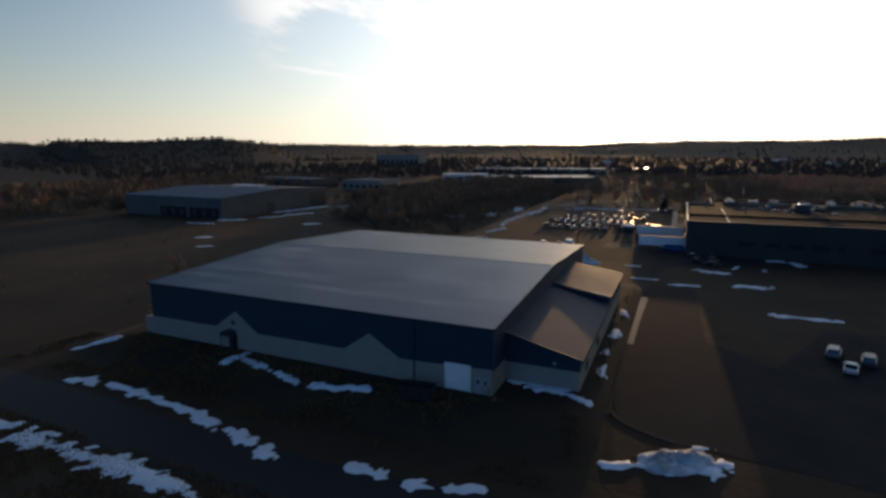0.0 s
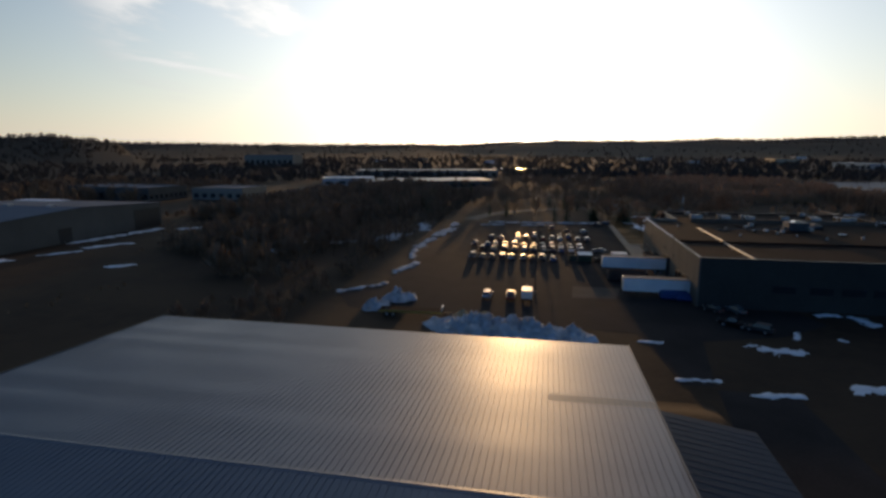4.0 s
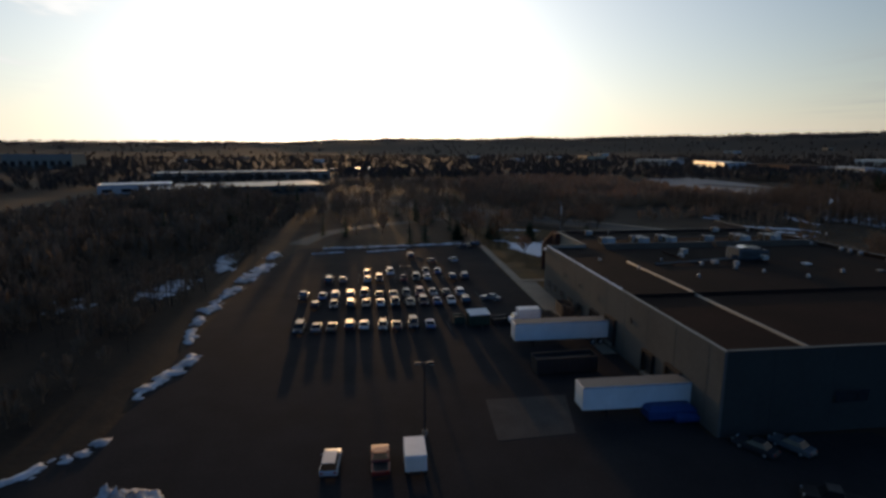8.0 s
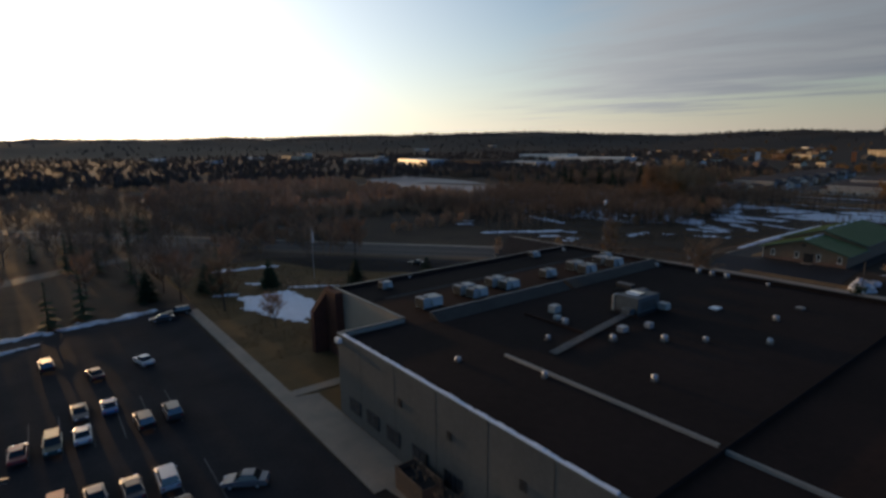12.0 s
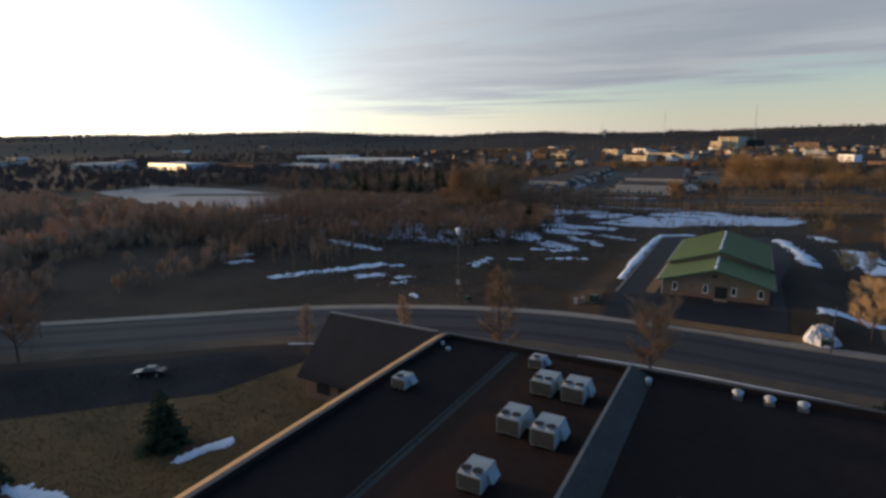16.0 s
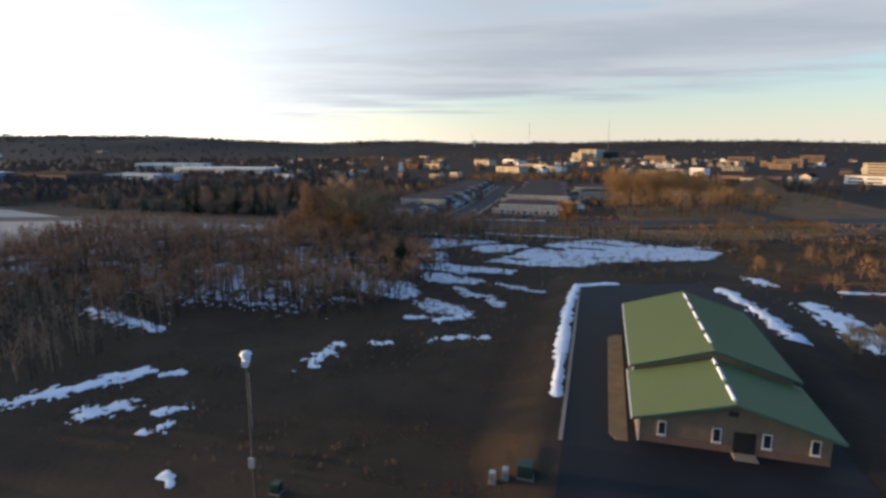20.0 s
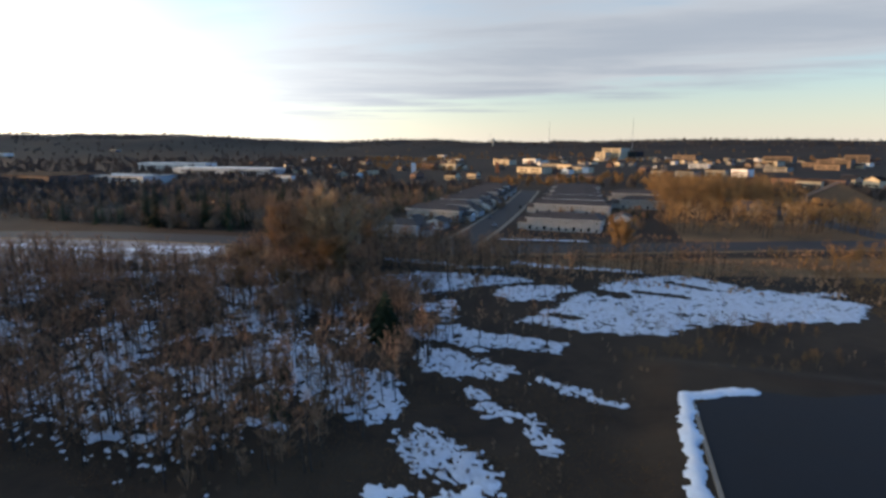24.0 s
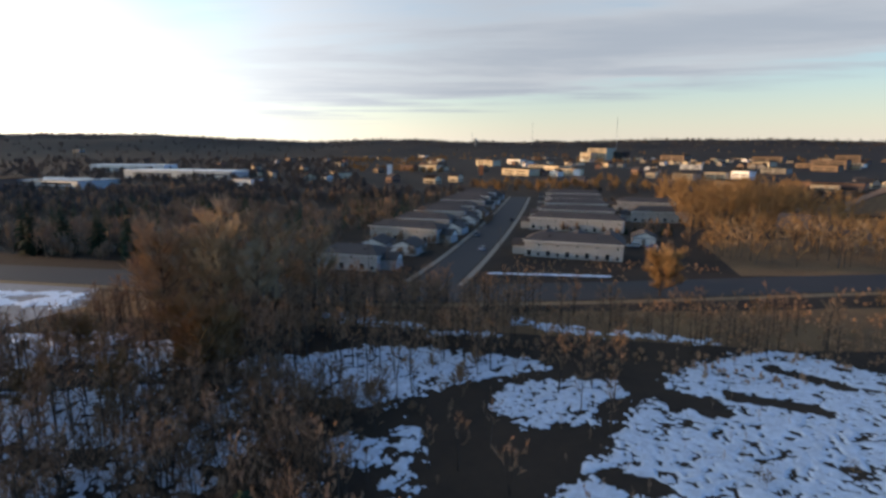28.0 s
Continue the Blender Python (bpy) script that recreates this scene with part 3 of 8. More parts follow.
mi = np.arange(110 * 88).reshape(110, 88)
mq = np.stack([mi[:-1, :-1], mi[1:, :-1], mi[1:, 1:], mi[:-1, 1:]], -1).reshape(-1, 4)
setting("ground_terrace", big_mesh("ground_terrace", np.stack([mx.ravel(), my.ravel(), mz.ravel()], -1), mq, GROUND, True), None, "low brown grass terrace under the green-roofed building", "ground")


def sheet(name, pts, mat, z, label, kind="structure", category=""):
    """A paved or planted area: a thin slab with its edge down in the soil."""
    return setting(name, Mesh().prism(pts, -0.1, z), mat, label, category or name, kind)


def curve_points(pts, n=8):
    """Catmull-Rom through (x, y) points."""
    p = [pts[0], *pts, pts[-1]]
    out = []
    for i in range(1, len(p) - 2):
        a, b, c, d = (Vector(q) for q in p[i - 1:i + 3])
        for k in range(n):
            t = k / n
            out.append(0.5 * (2 * b + (c - a) * t + (2 * a - 5 * b + 4 * c - d) * t * t + (3 * b - a - 3 * c + d) * t ** 3))
    return out + [Vector(pts[-1])]


def ribbon(name, pts, left, right, z, mat, label, category="", z0=-0.1, kind="structure"):
    """A strip along a curve, from `left` to `right` metres off its line (left is positive)."""
    c = curve_points(pts)
    m = Mesh()
    for i, p in enumerate(c):
        t = (c[min(i + 1, len(c) - 1)] - c[max(i - 1, 0)]).normalized()
        nrm = Vector((-t.y, t.x))
        a, b = p + nrm * left, p + nrm * right
        m.v += [(a.x, a.y, z0), (a.x, a.y, z), (b.x, b.y, z), (b.x, b.y, z0)]
    for i in range(len(c) - 1):
        k = 4 * i
        m.f += [(k + j, k + j + 4, k + j + 5, k + j + 1) for j in range(3)]
    return setting(name, m, mat, label, category or name, kind)


# yards and lots
sheet("pavement_lot", [(-65, 178), (-66, 240), (-60, 292), (-4, 297), (-3, 219), (1.5, 206), (1.5, 171), (20, 170.5), (22, 163), (12, 155), (-2, 150), (-5, 132), (-9, 132), (-12, 152), (-48, 156), (-66, 158), (-72, 168), (-70, 172)], ASPHALT, 0.02, "large worn asphalt yard and staff car park", category="pavement")
sheet("pavement_drive", [(-6.8, 116), (-6.6, 66), (-4, 58.5), (0, 57), (14, 56), (60, 48), (60, 108), (24, 106), (14, 84), (5, 92), (4.2, 131), (-5.0, 131)], ASPHALT, 0.03, "asphalt drive and lot beside the blue hall", category="pavement")
setting("pavement_ramp", Mesh().extrude([(110.2, 0.03), (122.0, 1.64), (122.0, 1.4), (110.2, -0.2)], "y", 218.3, 247.3), ASPHALT_NEW, "fresh black asphalt ramp up to the lot", "pavement")
sheet("pavement_green_lot", [(122.0, 218.3), (122.0, 247.3), (136.3, 247.4), (192, 248.2), (198.5, 241.2), (199, 232.6), (204.7, 220.3), (191.4, 216), (166.7, 215.5), (145.8, 218.7)], ASPHALT_NEW, 1.64, "fresh black asphalt lot round the green-roofed building", category="pavement")
sheet("pavement_visitor_lot", [(34, 306), (56, 284), (70, 281), (74, 287), (60, 301), (38, 327), (28, 332)], ASPHALT, 0.02, "small visitor car park beside the road", category="pavement")
sheet("lawn_front", [(-1.0, 221), (10.5, 236), (11, 256), (66, 257), (78, 262), (80, 272), (70, 281), (56, 284), (34, 306), (26, 330), (-1, 330)], LAWN, 0.012, "brown winter lawn with patches of snow", category="lawn")
sheet("lawn_verge", [(66.5, 130), (66.5, 257), (78, 262), (84, 262), (90, 240), (89, 200), (89, 130)], VERGE, 0.014, "strip of winter grass between factory and road", category="lawn")
sheet("concrete_apron", [(-21.5, 183.2), (-11, 183.4), (-13, 174.0), (-22, 173.4)], APRON, 0.035, "bare concrete slab in the yard", category="pavement")
sheet("mulch_bed", [(124.5, 240.4), (124.5, 241.7), (125.8, 242.4), (158.6, 242.4), (160.3, 241.2), (160.3, 240.1)], MULCH, 1.72, "raised tan mulch bed beside the green-roofed building", category="bed")
sheet("frozen_marsh", [(190, 438), (196, 520), (230, 640), (290, 660), (286, 560), (262, 474), (271, 430), (276, 392), (262, 380), (240, 384), (226, 410)], ICE, 0.02, "pale frozen marsh with thin snow", category="water")

# Fields the low sun reaches; that light is put into the straw colour.
sheet("meadow_east", [(341, 214), (356, 142), (380, 92), (560, 96), (560, 172), (420, 166), (395, 238), (335, 236)], STRAW, 0.012, "meadow beyond the country road in a sunlit straw tone", category="meadow")
sheet("meadow_verge", [(262, 470), (272, 400), (276, 340), (282, 300), (298, 247), (316, 198), (344, 126), (330, 120), (290, 190), (276, 240), (270, 300), (262, 340), (254, 400), (240, 460)], STRAW, 0.010, "verge along the country road in a sunlit straw tone", category="meadow")

# the road that bends past the factory
MAIN = [(98, -120), (99, 60), (99.3, 205), (100.3, 232), (98.5, 254), (92.5, 273), (82, 293), (66, 313), (42, 343), (8, 386), (-60, 470), (-160, 590)]
ribbon("road_main", MAIN, 5.6, -8.2, 0.022, ROAD, "wide grey asphalt road in a long bend", "road")
for off in (3.2, -3.4):
    ribbon("road_wear", MAIN, off, off - 1.9, 0.027, TRACKS, "darker wheel track worn along the road", "road")
ribbon("kerb_outer", MAIN, -8.2, -8.6, 0.15, CONCRETE, "pale concrete kerb along the road", "kerb")
ribbon("kerb_inner", [(98.9, 150), (99.1, 205), (100.1, 232), (98.3, 254), (92.3, 273), (81.8, 293)], 9.7, 9.42, 0.13, TRIM, "pale concrete kerb behind the gravel shoulder", "kerb")
ribbon("shoulder_main", MAIN, 9.42, 5.6, 0.018, MULCH_DARK, "brown gravel shoulder of the road", "verge")
ribbon("pavement_walk", MAIN, -9.0, -11.2, 0.06, CONCRETE, "pale concrete footpath along the road", "pavement")
ribbon("road_far", [(240, 560), (274, 470), (285, 400), (288.5, 345), (292, 318), (305, 281), (319, 247), (338, 202), (364, 130), (412, 0)], 8.0, -8.0, 0.03, ROAD, "grey asphalt country road beyond the marsh", "road")
ribbon("shoulder_far", [(230.5, 558), (264.5, 468), (275.5, 398), (279, 345), (282.4, 315), (295.6, 277), (309.6, 243), (328.6, 198), (354.6, 126), (402, -4)], 1.2, -1.4, 0.04, MULCH, "straw-coloured road shoulder", "verge")
ribbon("road_side", [(300, 313), (340, 314), (400, 317), (470, 322), (560, 330)], 5.6, -5.6, 0.035, ROAD, "residential side street between rows of houses", "road")
ribbon("pavement_side", [(303, 306.2), (340, 307), (400, 310), (470, 315), (560, 323)], 0.8, -0.9, 0.07, CONCRETE, "pale footpath beside the side street", "pavement")
ribbon("pavement_side", [(303, 320.6), (340, 321), (400, 324), (470, 329), (560, 337)], 0.8, -0.8, 0.07, CONCRETE, "pale footpath beside the side street", "pavement")
ribbon("road_town", [(320, 40), (330, 140), (420, 172), (540, 190), (760, 205), (1200, 230)], 6, -6, 0.03, ROAD, "grey road running in to the town", "road")
ribbon("road_south", [(-260, 42), (-110, 38), (-70, 37), (-30, 36), (10, 40), (40, 38), (98, 34)], 3.6, -3.6, 0.02, ASPHALT_NEW, "dark lane in front of the blue hall", "road")
ribbon("road_park", [(-62, 300), (-50, 330), (-20, 352), (20, 368)], 3.5, -3.5, 0.02, ROAD, "park drive north of the car park", "road")
# kerbs and paths of the car park
ribbon("pavement_path", [(-1.9, 219), (-1.9, 250), (-2.2, 292)], 1.0, -1.0, 0.12, CONCRETE, "pale concrete path along the car park", "pavement")
ribbon("pavement_path", [(-1, 243.5), (6, 243.5), (10.5, 243.5)], 0.9, -0.9, 0.09, CONCRETE, "concrete path to the factory entrance", "pavement")
ribbon("pavement_path", [(-0.8, 220), (0.2, 212), (0.4, 196)], 1.2, -1.0, 0.10, CONCRETE, "concrete footway along the factory wall", "pavement")
ribbon("kerb_hall", [(-6.9, 116), (-6.9, 66), (-5.6, 61), (-3.0, 58.6), (1, 57)], 0.14, -0.14, 0.14, APRON, "concrete kerb round the hall drive", "kerb")
ribbon("pavement_hall", [(-6.0, 86), (-5.9, 100), (-5.5, 116)], 0.8, -0.7, 0.06, CONCRETE, "short pale footway beside the hall", "pavement")
ribbon("kerb_lot", [(122.5, 247.5), (140, 247.7), (192, 248.5)], 0.25, -0.2, 1.76, CONCRETE, "concrete kerb beside the black lot", "kerb")
sheet("pavement_entry", [(-1.2, 242.6), (1.9, 241.8), (1.9, 211.5), (-0.9, 214.5)], CONCRETE, 0.05, "tan concrete forecourt along the factory wall", category="pavement")
# worn bay lines between the parked rows
bays = Mesh()
for yy in (212.5, 229.8, 250.2):
    for k in range(3, 14):
        x = -51.5 + 2.9 * k
        bays.box(x - 0.05, yy - (2.4 if yy < 220 else 5.4), 0.0, x + 0.05, yy + (2.4 if yy < 220 else 5.4), 0.026)
setting("bay_lines", bays, LINE_PAINT, "worn white parking bay lines", "line", "stuff")


# ---------------------------------------------------------------- snow
def inside(X, Y, outline):
    """Metres from the edge of an outline, positive within it."""
    far, within = np.full(X.shape, 1e9), np.zeros(X.shape, dtype=bool)
    for (ax, ay), (bx, by) in zip(outline, outline[1:] + outline[:1]):
        vx, vy = bx - ax, by - ay
        t = np.clip(((X - ax) * vx + (Y - ay) * vy) / (vx * vx + vy * vy), 0, 1)
        far = np.minimum(far, np.hypot(X - ax - t * vx, Y - ay - t * vy))
        if ay != by:
            within ^= ((Y < ay) != (Y < by)) & (X < ax + (Y - ay) / (by - ay) * vx)
    return np.where(within, far, -far)


def snow_sheet(name, x0, y0, x1, y1, res, strips, label, mat=None, amp=1.0, size=6.0, height=0.35, seed=3, extra=None, carve=(), tussock=0.0, category="snow", kind="stuff", thin=1.0, areas=(), soft_edge=1.3):
    """Snow lying where strips (x0, y0, x1, y1, radius) and a rough noise leave it; thin and ragged at its edge."""
    nx, ny = int((x1 - x0) / res) + 1, int((y1 - y0) / res) + 1
    X, Y = np.meshgrid(x0 + np.arange(nx) * res, y0 + np.arange(ny) * res, indexing="ij")
    X = X + (lattice(X * 1.7, Y * 1.7, 91) - 0.5) * res * 0.7
    Y = Y + (lattice(X * 1.9, Y * 1.9, 92) - 0.5) * res * 0.7
    mask = np.full(X.shape, -3.0)
    for ax, ay, bx, by, r in strips:
        vx, vy = bx - ax, by - ay
        L = vx * vx + vy * vy
        t = np.clip(((X - ax) * vx + (Y - ay) * vy) / L, 0, 1) if L else 0
        mask = np.maximum(mask, 1 - np.hypot(X - ax - t * vx, Y - ay - t * vy) / (r * thin))
    for outline in areas:
        mask = np.maximum(mask, np.clip(inside(X, Y, outline) / soft_edge, -3, 1))
    if extra is not None:
        mask = np.maximum(mask, extra(X, Y))
    mask = mask * 0.9 - 0.12 + (rough_noise(X, Y, size, seed, 5) - 0.5) * 4.2 * amp
    for ax, ay, bx, by, r in carve:
        vx, vy = bx - ax, by - ay
        t = np.clip(((X - ax) * vx + (Y - ay) * vy) / (vx * vx + vy * vy), 0, 1)
        mask = mask - 2.2 * np.clip(1.25 - np.hypot(X - ax - t * vx, Y - ay - t * vy) / r, 0, 1)
    if tussock:
        mask = mask - 9 * np.clip(rough_noise(X, Y, 0.62, 71, 2) - tussock, 0, 1) - 4 * np.clip(rough_noise(X, Y, 3.4, 72, 3) - tussock - 0.05, 0, 1)
    lump = rough_noise(X, Y, max(1.2, size * 0.4), seed + 20)
    Z = pad_height(X, Y) + np.where(mask > 0, 0.05 + height * np.sqrt(np.clip(mask, 0, 1)) * (0.45 + 0.9 * lump), -0.08)
    keep = (mask[:-1, :-1] > 0) | (mask[1:, :-1] > 0) | (mask[:-1, 1:] > 0) | (mask[1:, 1:] > 0)
    idx = np.arange(nx * ny).reshape(nx, ny)
    q = np.stack([idx[:-1, :-1], idx[1:, :-1], idx[1:, 1:], idx[:-1, 1:]], -1)[keep]
    used = np.unique(q)
    remap = np.zeros(nx * ny, dtype=np.int64)
    remap[used] = np.arange(len(used))
    V = np.stack([X.ravel(), Y.ravel(), Z.ravel()], -1)[used]
    return setting(name, big_mesh(name, V, remap[q], mat or SNOW, True), None, label, category, kind)


snow_sheet("snow_patches", -95, 24, 12, 66, 0.4, [(-84, 49.5, -79, 53, 1.0), (-72, 42.5, -69.5, 43, 1.5), (-67, 43.4, -50, 42, 1.1), (-50, 42, -36.5, 38.8, 1.4), (-63, 31, -46, 30.9, 1.9), (-46, 31, -38, 30.5, 1.6),
           (-27, 40, -24, 40, 1.0), (-21, 39.6, -15, 41.2, 1.0), (-5, 50, -1, 51.6, 0.8), (-1, 52, 5.5, 54.6, 2.0), (3, 57, 7, 57.2, 0.4), (-56, 52.5, -55, 57, 0.9), (-54, 54, -43, 51.6, 0.7),
           (-41, 51.6, -34, 52.6, 0.9), (-17.5, 62.2, -11, 62.2, 1.2), (-11, 61, -8, 59.5, 0.5), (-70, 57.5, -64, 57.8, 0.4), (-80, 30, -66, 31.5, 1.0)], "ragged strips of old snow along the lane", thin=0.66, size=1.2, amp=0.75, height=0.16, seed=11)
snow_sheet("snow_patches", -16, 56, 60, 174, 0.36, [(-8, 69, -8, 71, 0.8), (-8.2, 84, -8.0, 87, 0.7), (-8, 97, -8, 99, 0.8), (13.2, 134.4, 18.6, 135.2, 1.5), (17, 112.5, 27, 112.8, 1.0), (-17.5, 60.8, -11.5, 61.2, 1.0), (-8.6, 76, -8.4, 78, 0.5),
           (5.8, 148.2, 10.2, 147.6, 1.9), (23.3, 169.6, 26.4, 169.8, 0.9), (29.8, 169, 29.6, 165.2, 1.4), (14.6, 157.5, 13.6, 154.2, 0.6), (-12.6, 148.2, -9, 148, 0.7), (-9.2, 133.4, -4.2, 134, 0.6), (-0.8, 130.1, 4.6, 131, 0.8), (20.4, 154.8, 21.2, 154.4, 0.6)],
           "scraps of old snow on the grass and by the drive", thin=0.85, size=1.2, amp=0.7, height=0.16, seed=12)
snow_sheet("snow_bank", -130, 160, -58, 300, 0.36, [(-72, 169.5, -64.5, 177.5, 0.9), (-65.6, 190, -62.8, 202, 1.1), (-66, 208, -68.2, 222, 0.9), (-68.4, 226, -67.4, 244, 1.3), (-83, 240, -81, 250, 3.4), (-94, 233, -98, 230, 1.5),
            (-101, 236, -98, 238, 1.4), (-66.8, 252, -65.4, 268, 1.9), (-76, 264, -79, 284, 2.2), (-66.6, 278, -66, 286, 1.5), (-112, 212, -108, 209, 1.0)], "ploughed snow bank along the edge of the car park", SNOW_DIRTY, thin=0.85, size=1.3, amp=0.95, height=0.36, seed=13)
snow_sheet("snow_bank", -60, 276, 8, 302, 0.4, [(-52, 291.5, -30, 293.5, 1.3), (-30, 293.4, -8, 296.2, 1.6), (-55, 283, -46, 284.6, 0.5), (-39, 284, -27, 287.5, 0.55)], "low snow bank at the end of the car park", SNOW_DIRTY, thin=0.85, size=1.5, amp=0.7, height=0.3, seed=14)
snow_sheet("snow_patches", -4, 262, 64, 345, 0.36, [(11, 324, 24, 321, 1.6), (20, 296.5, 26.5, 292.4, 0.8), (33, 285.6, 34.8, 277.4, 1.1), (27, 292.2, 29, 290.4, 0.7), (30.4, 288.6, 32.4, 286.6, 0.7), (44, 274.3, 49, 273, 0.9), (13.5, 306, 18, 302, 0.9), (4, 300, 8, 298, 0.8)],
           "melting snow on the lawn beside the shrubs", size=1.6, amp=0.5, height=0.16, seed=15, areas=[[(18.6, 294), (19.6, 284), (19, 277), (12.3, 270), (10, 274), (6.0, 285.6), (7.6, 295)]], soft_edge=1.6)
snow_sheet("snow_patches", 66, 190, 92, 266, 0.35, [(83.6, 226, 82.6, 217.5, 2.3), (84.4, 214.6, 86.6, 212, 1.4), (82, 208, 83.5, 205, 1.0)], "patch of old snow on the grass verge", size=1.6, amp=0.6, height=0.2, seed=16)


def marsh(X, Y):
    """Thin scraps of snow left between the trunks of the marsh wood."""
    a = rough_noise(X, Y, 7.0, 41) - 0.54
    edge = np.minimum(np.minimum((X - 164) / 14, (288 - X) / 8), np.minimum((Y - 302) / 10, (436 - Y) / 30))
    return np.minimum(a * 5.0, edge) - 0.05


OPEN_MARSH = [(223, 277), (236, 271), (246.5, 268), (263, 260), (274, 247), (275.5, 240), (268, 230), (259, 206), (244, 212), (237, 230), (231, 243), (223, 250), (220.6, 262)]
MARSH_AREAS = [OPEN_MARSH, [(249, 285), (254, 277), (254.4, 266.5), (250, 268), (247, 272), (240, 271.6), (237, 281), (241.6, 286)],
               [(247, 322), (257, 312), (260, 300), (259, 281), (256, 280), (252, 285), (244, 294), (236, 302), (239, 311), (232, 313)],
               [(226, 304), (229, 302), (230.5, 296), (225, 293), (222, 297.5)],
               [(213, 298), (217.5, 287.6), (214.8, 282), (215, 273), (212.6, 266.5), (208.4, 267.5), (207.8, 274.6), (204.5, 281), (206.5, 286), (207, 294)]]
WOOD_AREAS = [[(205, 290), (204, 284), (199.5, 272), (194.2, 274.6), (193.6, 281.5), (194.6, 286), (199, 290)],
              [(194, 320), (199, 312), (199, 305), (192, 297), (193.5, 291), (181, 283), (177, 287), (179, 297), (185.5, 306), (187.5, 317)],
              [(175, 284), (179, 280.5), (174.5, 271.6), (168, 268), (169, 278)],
              [(226, 355), (233, 334), (223, 324), (216, 330), (215.6, 340)], [(244, 379), (248.5, 368), (237, 354), (232, 359)]]
snow_sheet("snow_marsh", 204, 196, 292, 330, 0.25, [(232, 294.7, 227.6, 292.2, 1.5), (224.4, 292.8, 220.6, 290.4, 1.5), (277, 269, 276.4, 254, 1.6), (278.4, 288, 275.4, 273.6, 2.0), (267, 302, 270.4, 290.4, 1.5), (271, 326, 269.6, 307, 1.8), (262, 222, 266, 210, 1.6)],
           "old snow over the open marsh, pricked by dark tussocks", size=1.3, amp=0.8, height=0.15, seed=17, tussock=0.57, mat=SNOW_MARSH, areas=MARSH_AREAS,
           carve=[(253, 266, 249.5, 258, 3.0), (229.4, 271, 228.6, 266, 1.8), (254, 254, 252.6, 244, 1.8), (266, 246, 262, 238, 1.6)])
snow_sheet("snow_marsh", 156, 256, 250, 440, 0.42, [(189.4, 277, 185, 273, 1.5), (185, 273, 184.6, 269, 1.6), (184.6, 269, 178, 264.6, 1.5), (196.4, 268, 192, 258.2, 1.6), (166, 325, 169.6, 314.6, 1.8), (163.6, 318, 166.2, 310.6, 1.6), (173, 301.6, 172.6, 297.6, 1.3),
           (182, 324, 184.6, 310.8, 2.0), (174, 333.6, 174.8, 329.6, 1.4), (180, 335.4, 185.4, 332.2, 1.9), (178.8, 307.6, 172.6, 312.8, 1.6), (212, 331, 214.4, 319.6, 2.4), (217.4, 320.4, 217.6, 317.4, 1.9), (220.4, 317, 215.4, 311.6, 2.0), (239.2, 357, 239, 348, 2.4), (202.6, 323.6, 199.6, 312.4, 1.6)],
           "old snow lying between the trunks of the marsh wood", size=1.0, amp=0.68, height=0.15, seed=27, extra=marsh, tussock=0.56, mat=SNOW_MARSH, areas=WOOD_AREAS)
snow_sheet("snow_marsh", 214, 356, 296, 500, 0.6, [(257, 400, 267, 388, 2.2), (264, 414, 269, 391, 1.7), (250, 462, 261, 386, 3.0), (219, 410, 240, 365, 3.2), (240, 430, 246, 396, 2.5)], "thin snow blown over the frozen marsh", size=2.6, amp=0.9, height=0.10, seed=37)
snow_sheet("snow_patches", -215, 108, -95, 270, 0.6, [(-186, 177.6, -177, 183, 2.0), (-184.4, 212, -179, 247, 1.7), (-172, 205, -166, 215, 1.5), (-143, 181, -140, 184, 1.3), (-155.5, 137.6, -152, 140.4, 0.8), (-170, 248, -160, 258, 2.0), (-192, 165, -178, 168, 0.9),
           (-140.6, 124, -137, 126.4, 0.6), (-111, 227, -106, 231, 1.5), (-176, 190, -170, 199, 0.9)], "scraps of old snow round the grey warehouse", size=2.0, amp=0.8, height=0.2, seed=38)
snow_sheet("snow_patches", 312, 258, 336, 306, 0.5, [(318.6, 302, 324, 270, 0.9)], "line of old snow beside the country road", size=1.8, amp=0.4, height=0.25, seed=39)
snow_sheet("snow_patches", 100, 244, 200, 360, 0.4, [(105.4, 325, 107.6, 323.6, 1.5), (110, 322.4, 118, 316, 1.5), (118, 316, 128, 309.4, 1.7), (115, 306.4, 118, 303.6, 1.7), (118.4, 297.4, 119.6, 295.6, 1.1), (113.6, 295, 115, 294, 0.8), (137.5, 287, 146.4, 287.4, 1.5),
           (149, 281.4, 150, 279.4, 1.0), (153.6, 272, 155, 270, 1.0), (156, 267, 157.4, 263.4, 0.9), (164, 274.6, 169, 270, 1.3), (164.6, 280.4, 165.2, 278, 1.0), (112, 348.4, 115, 346.6, 1.6), (119.6, 355, 121.4, 353.6, 1.2), (150, 345, 146.6, 332, 1.7), (146.6, 332, 144.6, 323.4, 1.4),
           (128, 306, 129, 304.4, 0.8), (107, 286, 106, 284.6, 0.6)], "thin ragged patches of snow on the meadow", size=1.2, amp=0.85, height=0.14, seed=18)
snow_sheet("snow_bank", 128, 236, 200, 254, 0.3, [(134, 249.0, 148, 249.4, 0.8), (148, 249.5, 173, 250.0, 1.2), (173, 250.0, 190, 249.4, 1.1), (190, 249.4, 194.2, 249.2, 1.1), (194.2, 249.2, 198.2, 240.5, 1.2)], "ploughed snow along the edge of the black lot", amp=0.35, size=1.5, height=0.35, seed=22)
setting("verge_strip", Mesh().extrude([(110.7, 0.14), (113.0, 0.47), (113.0, 0.2), (110.7, -0.1)], "y", 215, 238.5), STRAW, "strip of straw-coloured grass beside the footpath", "verge")
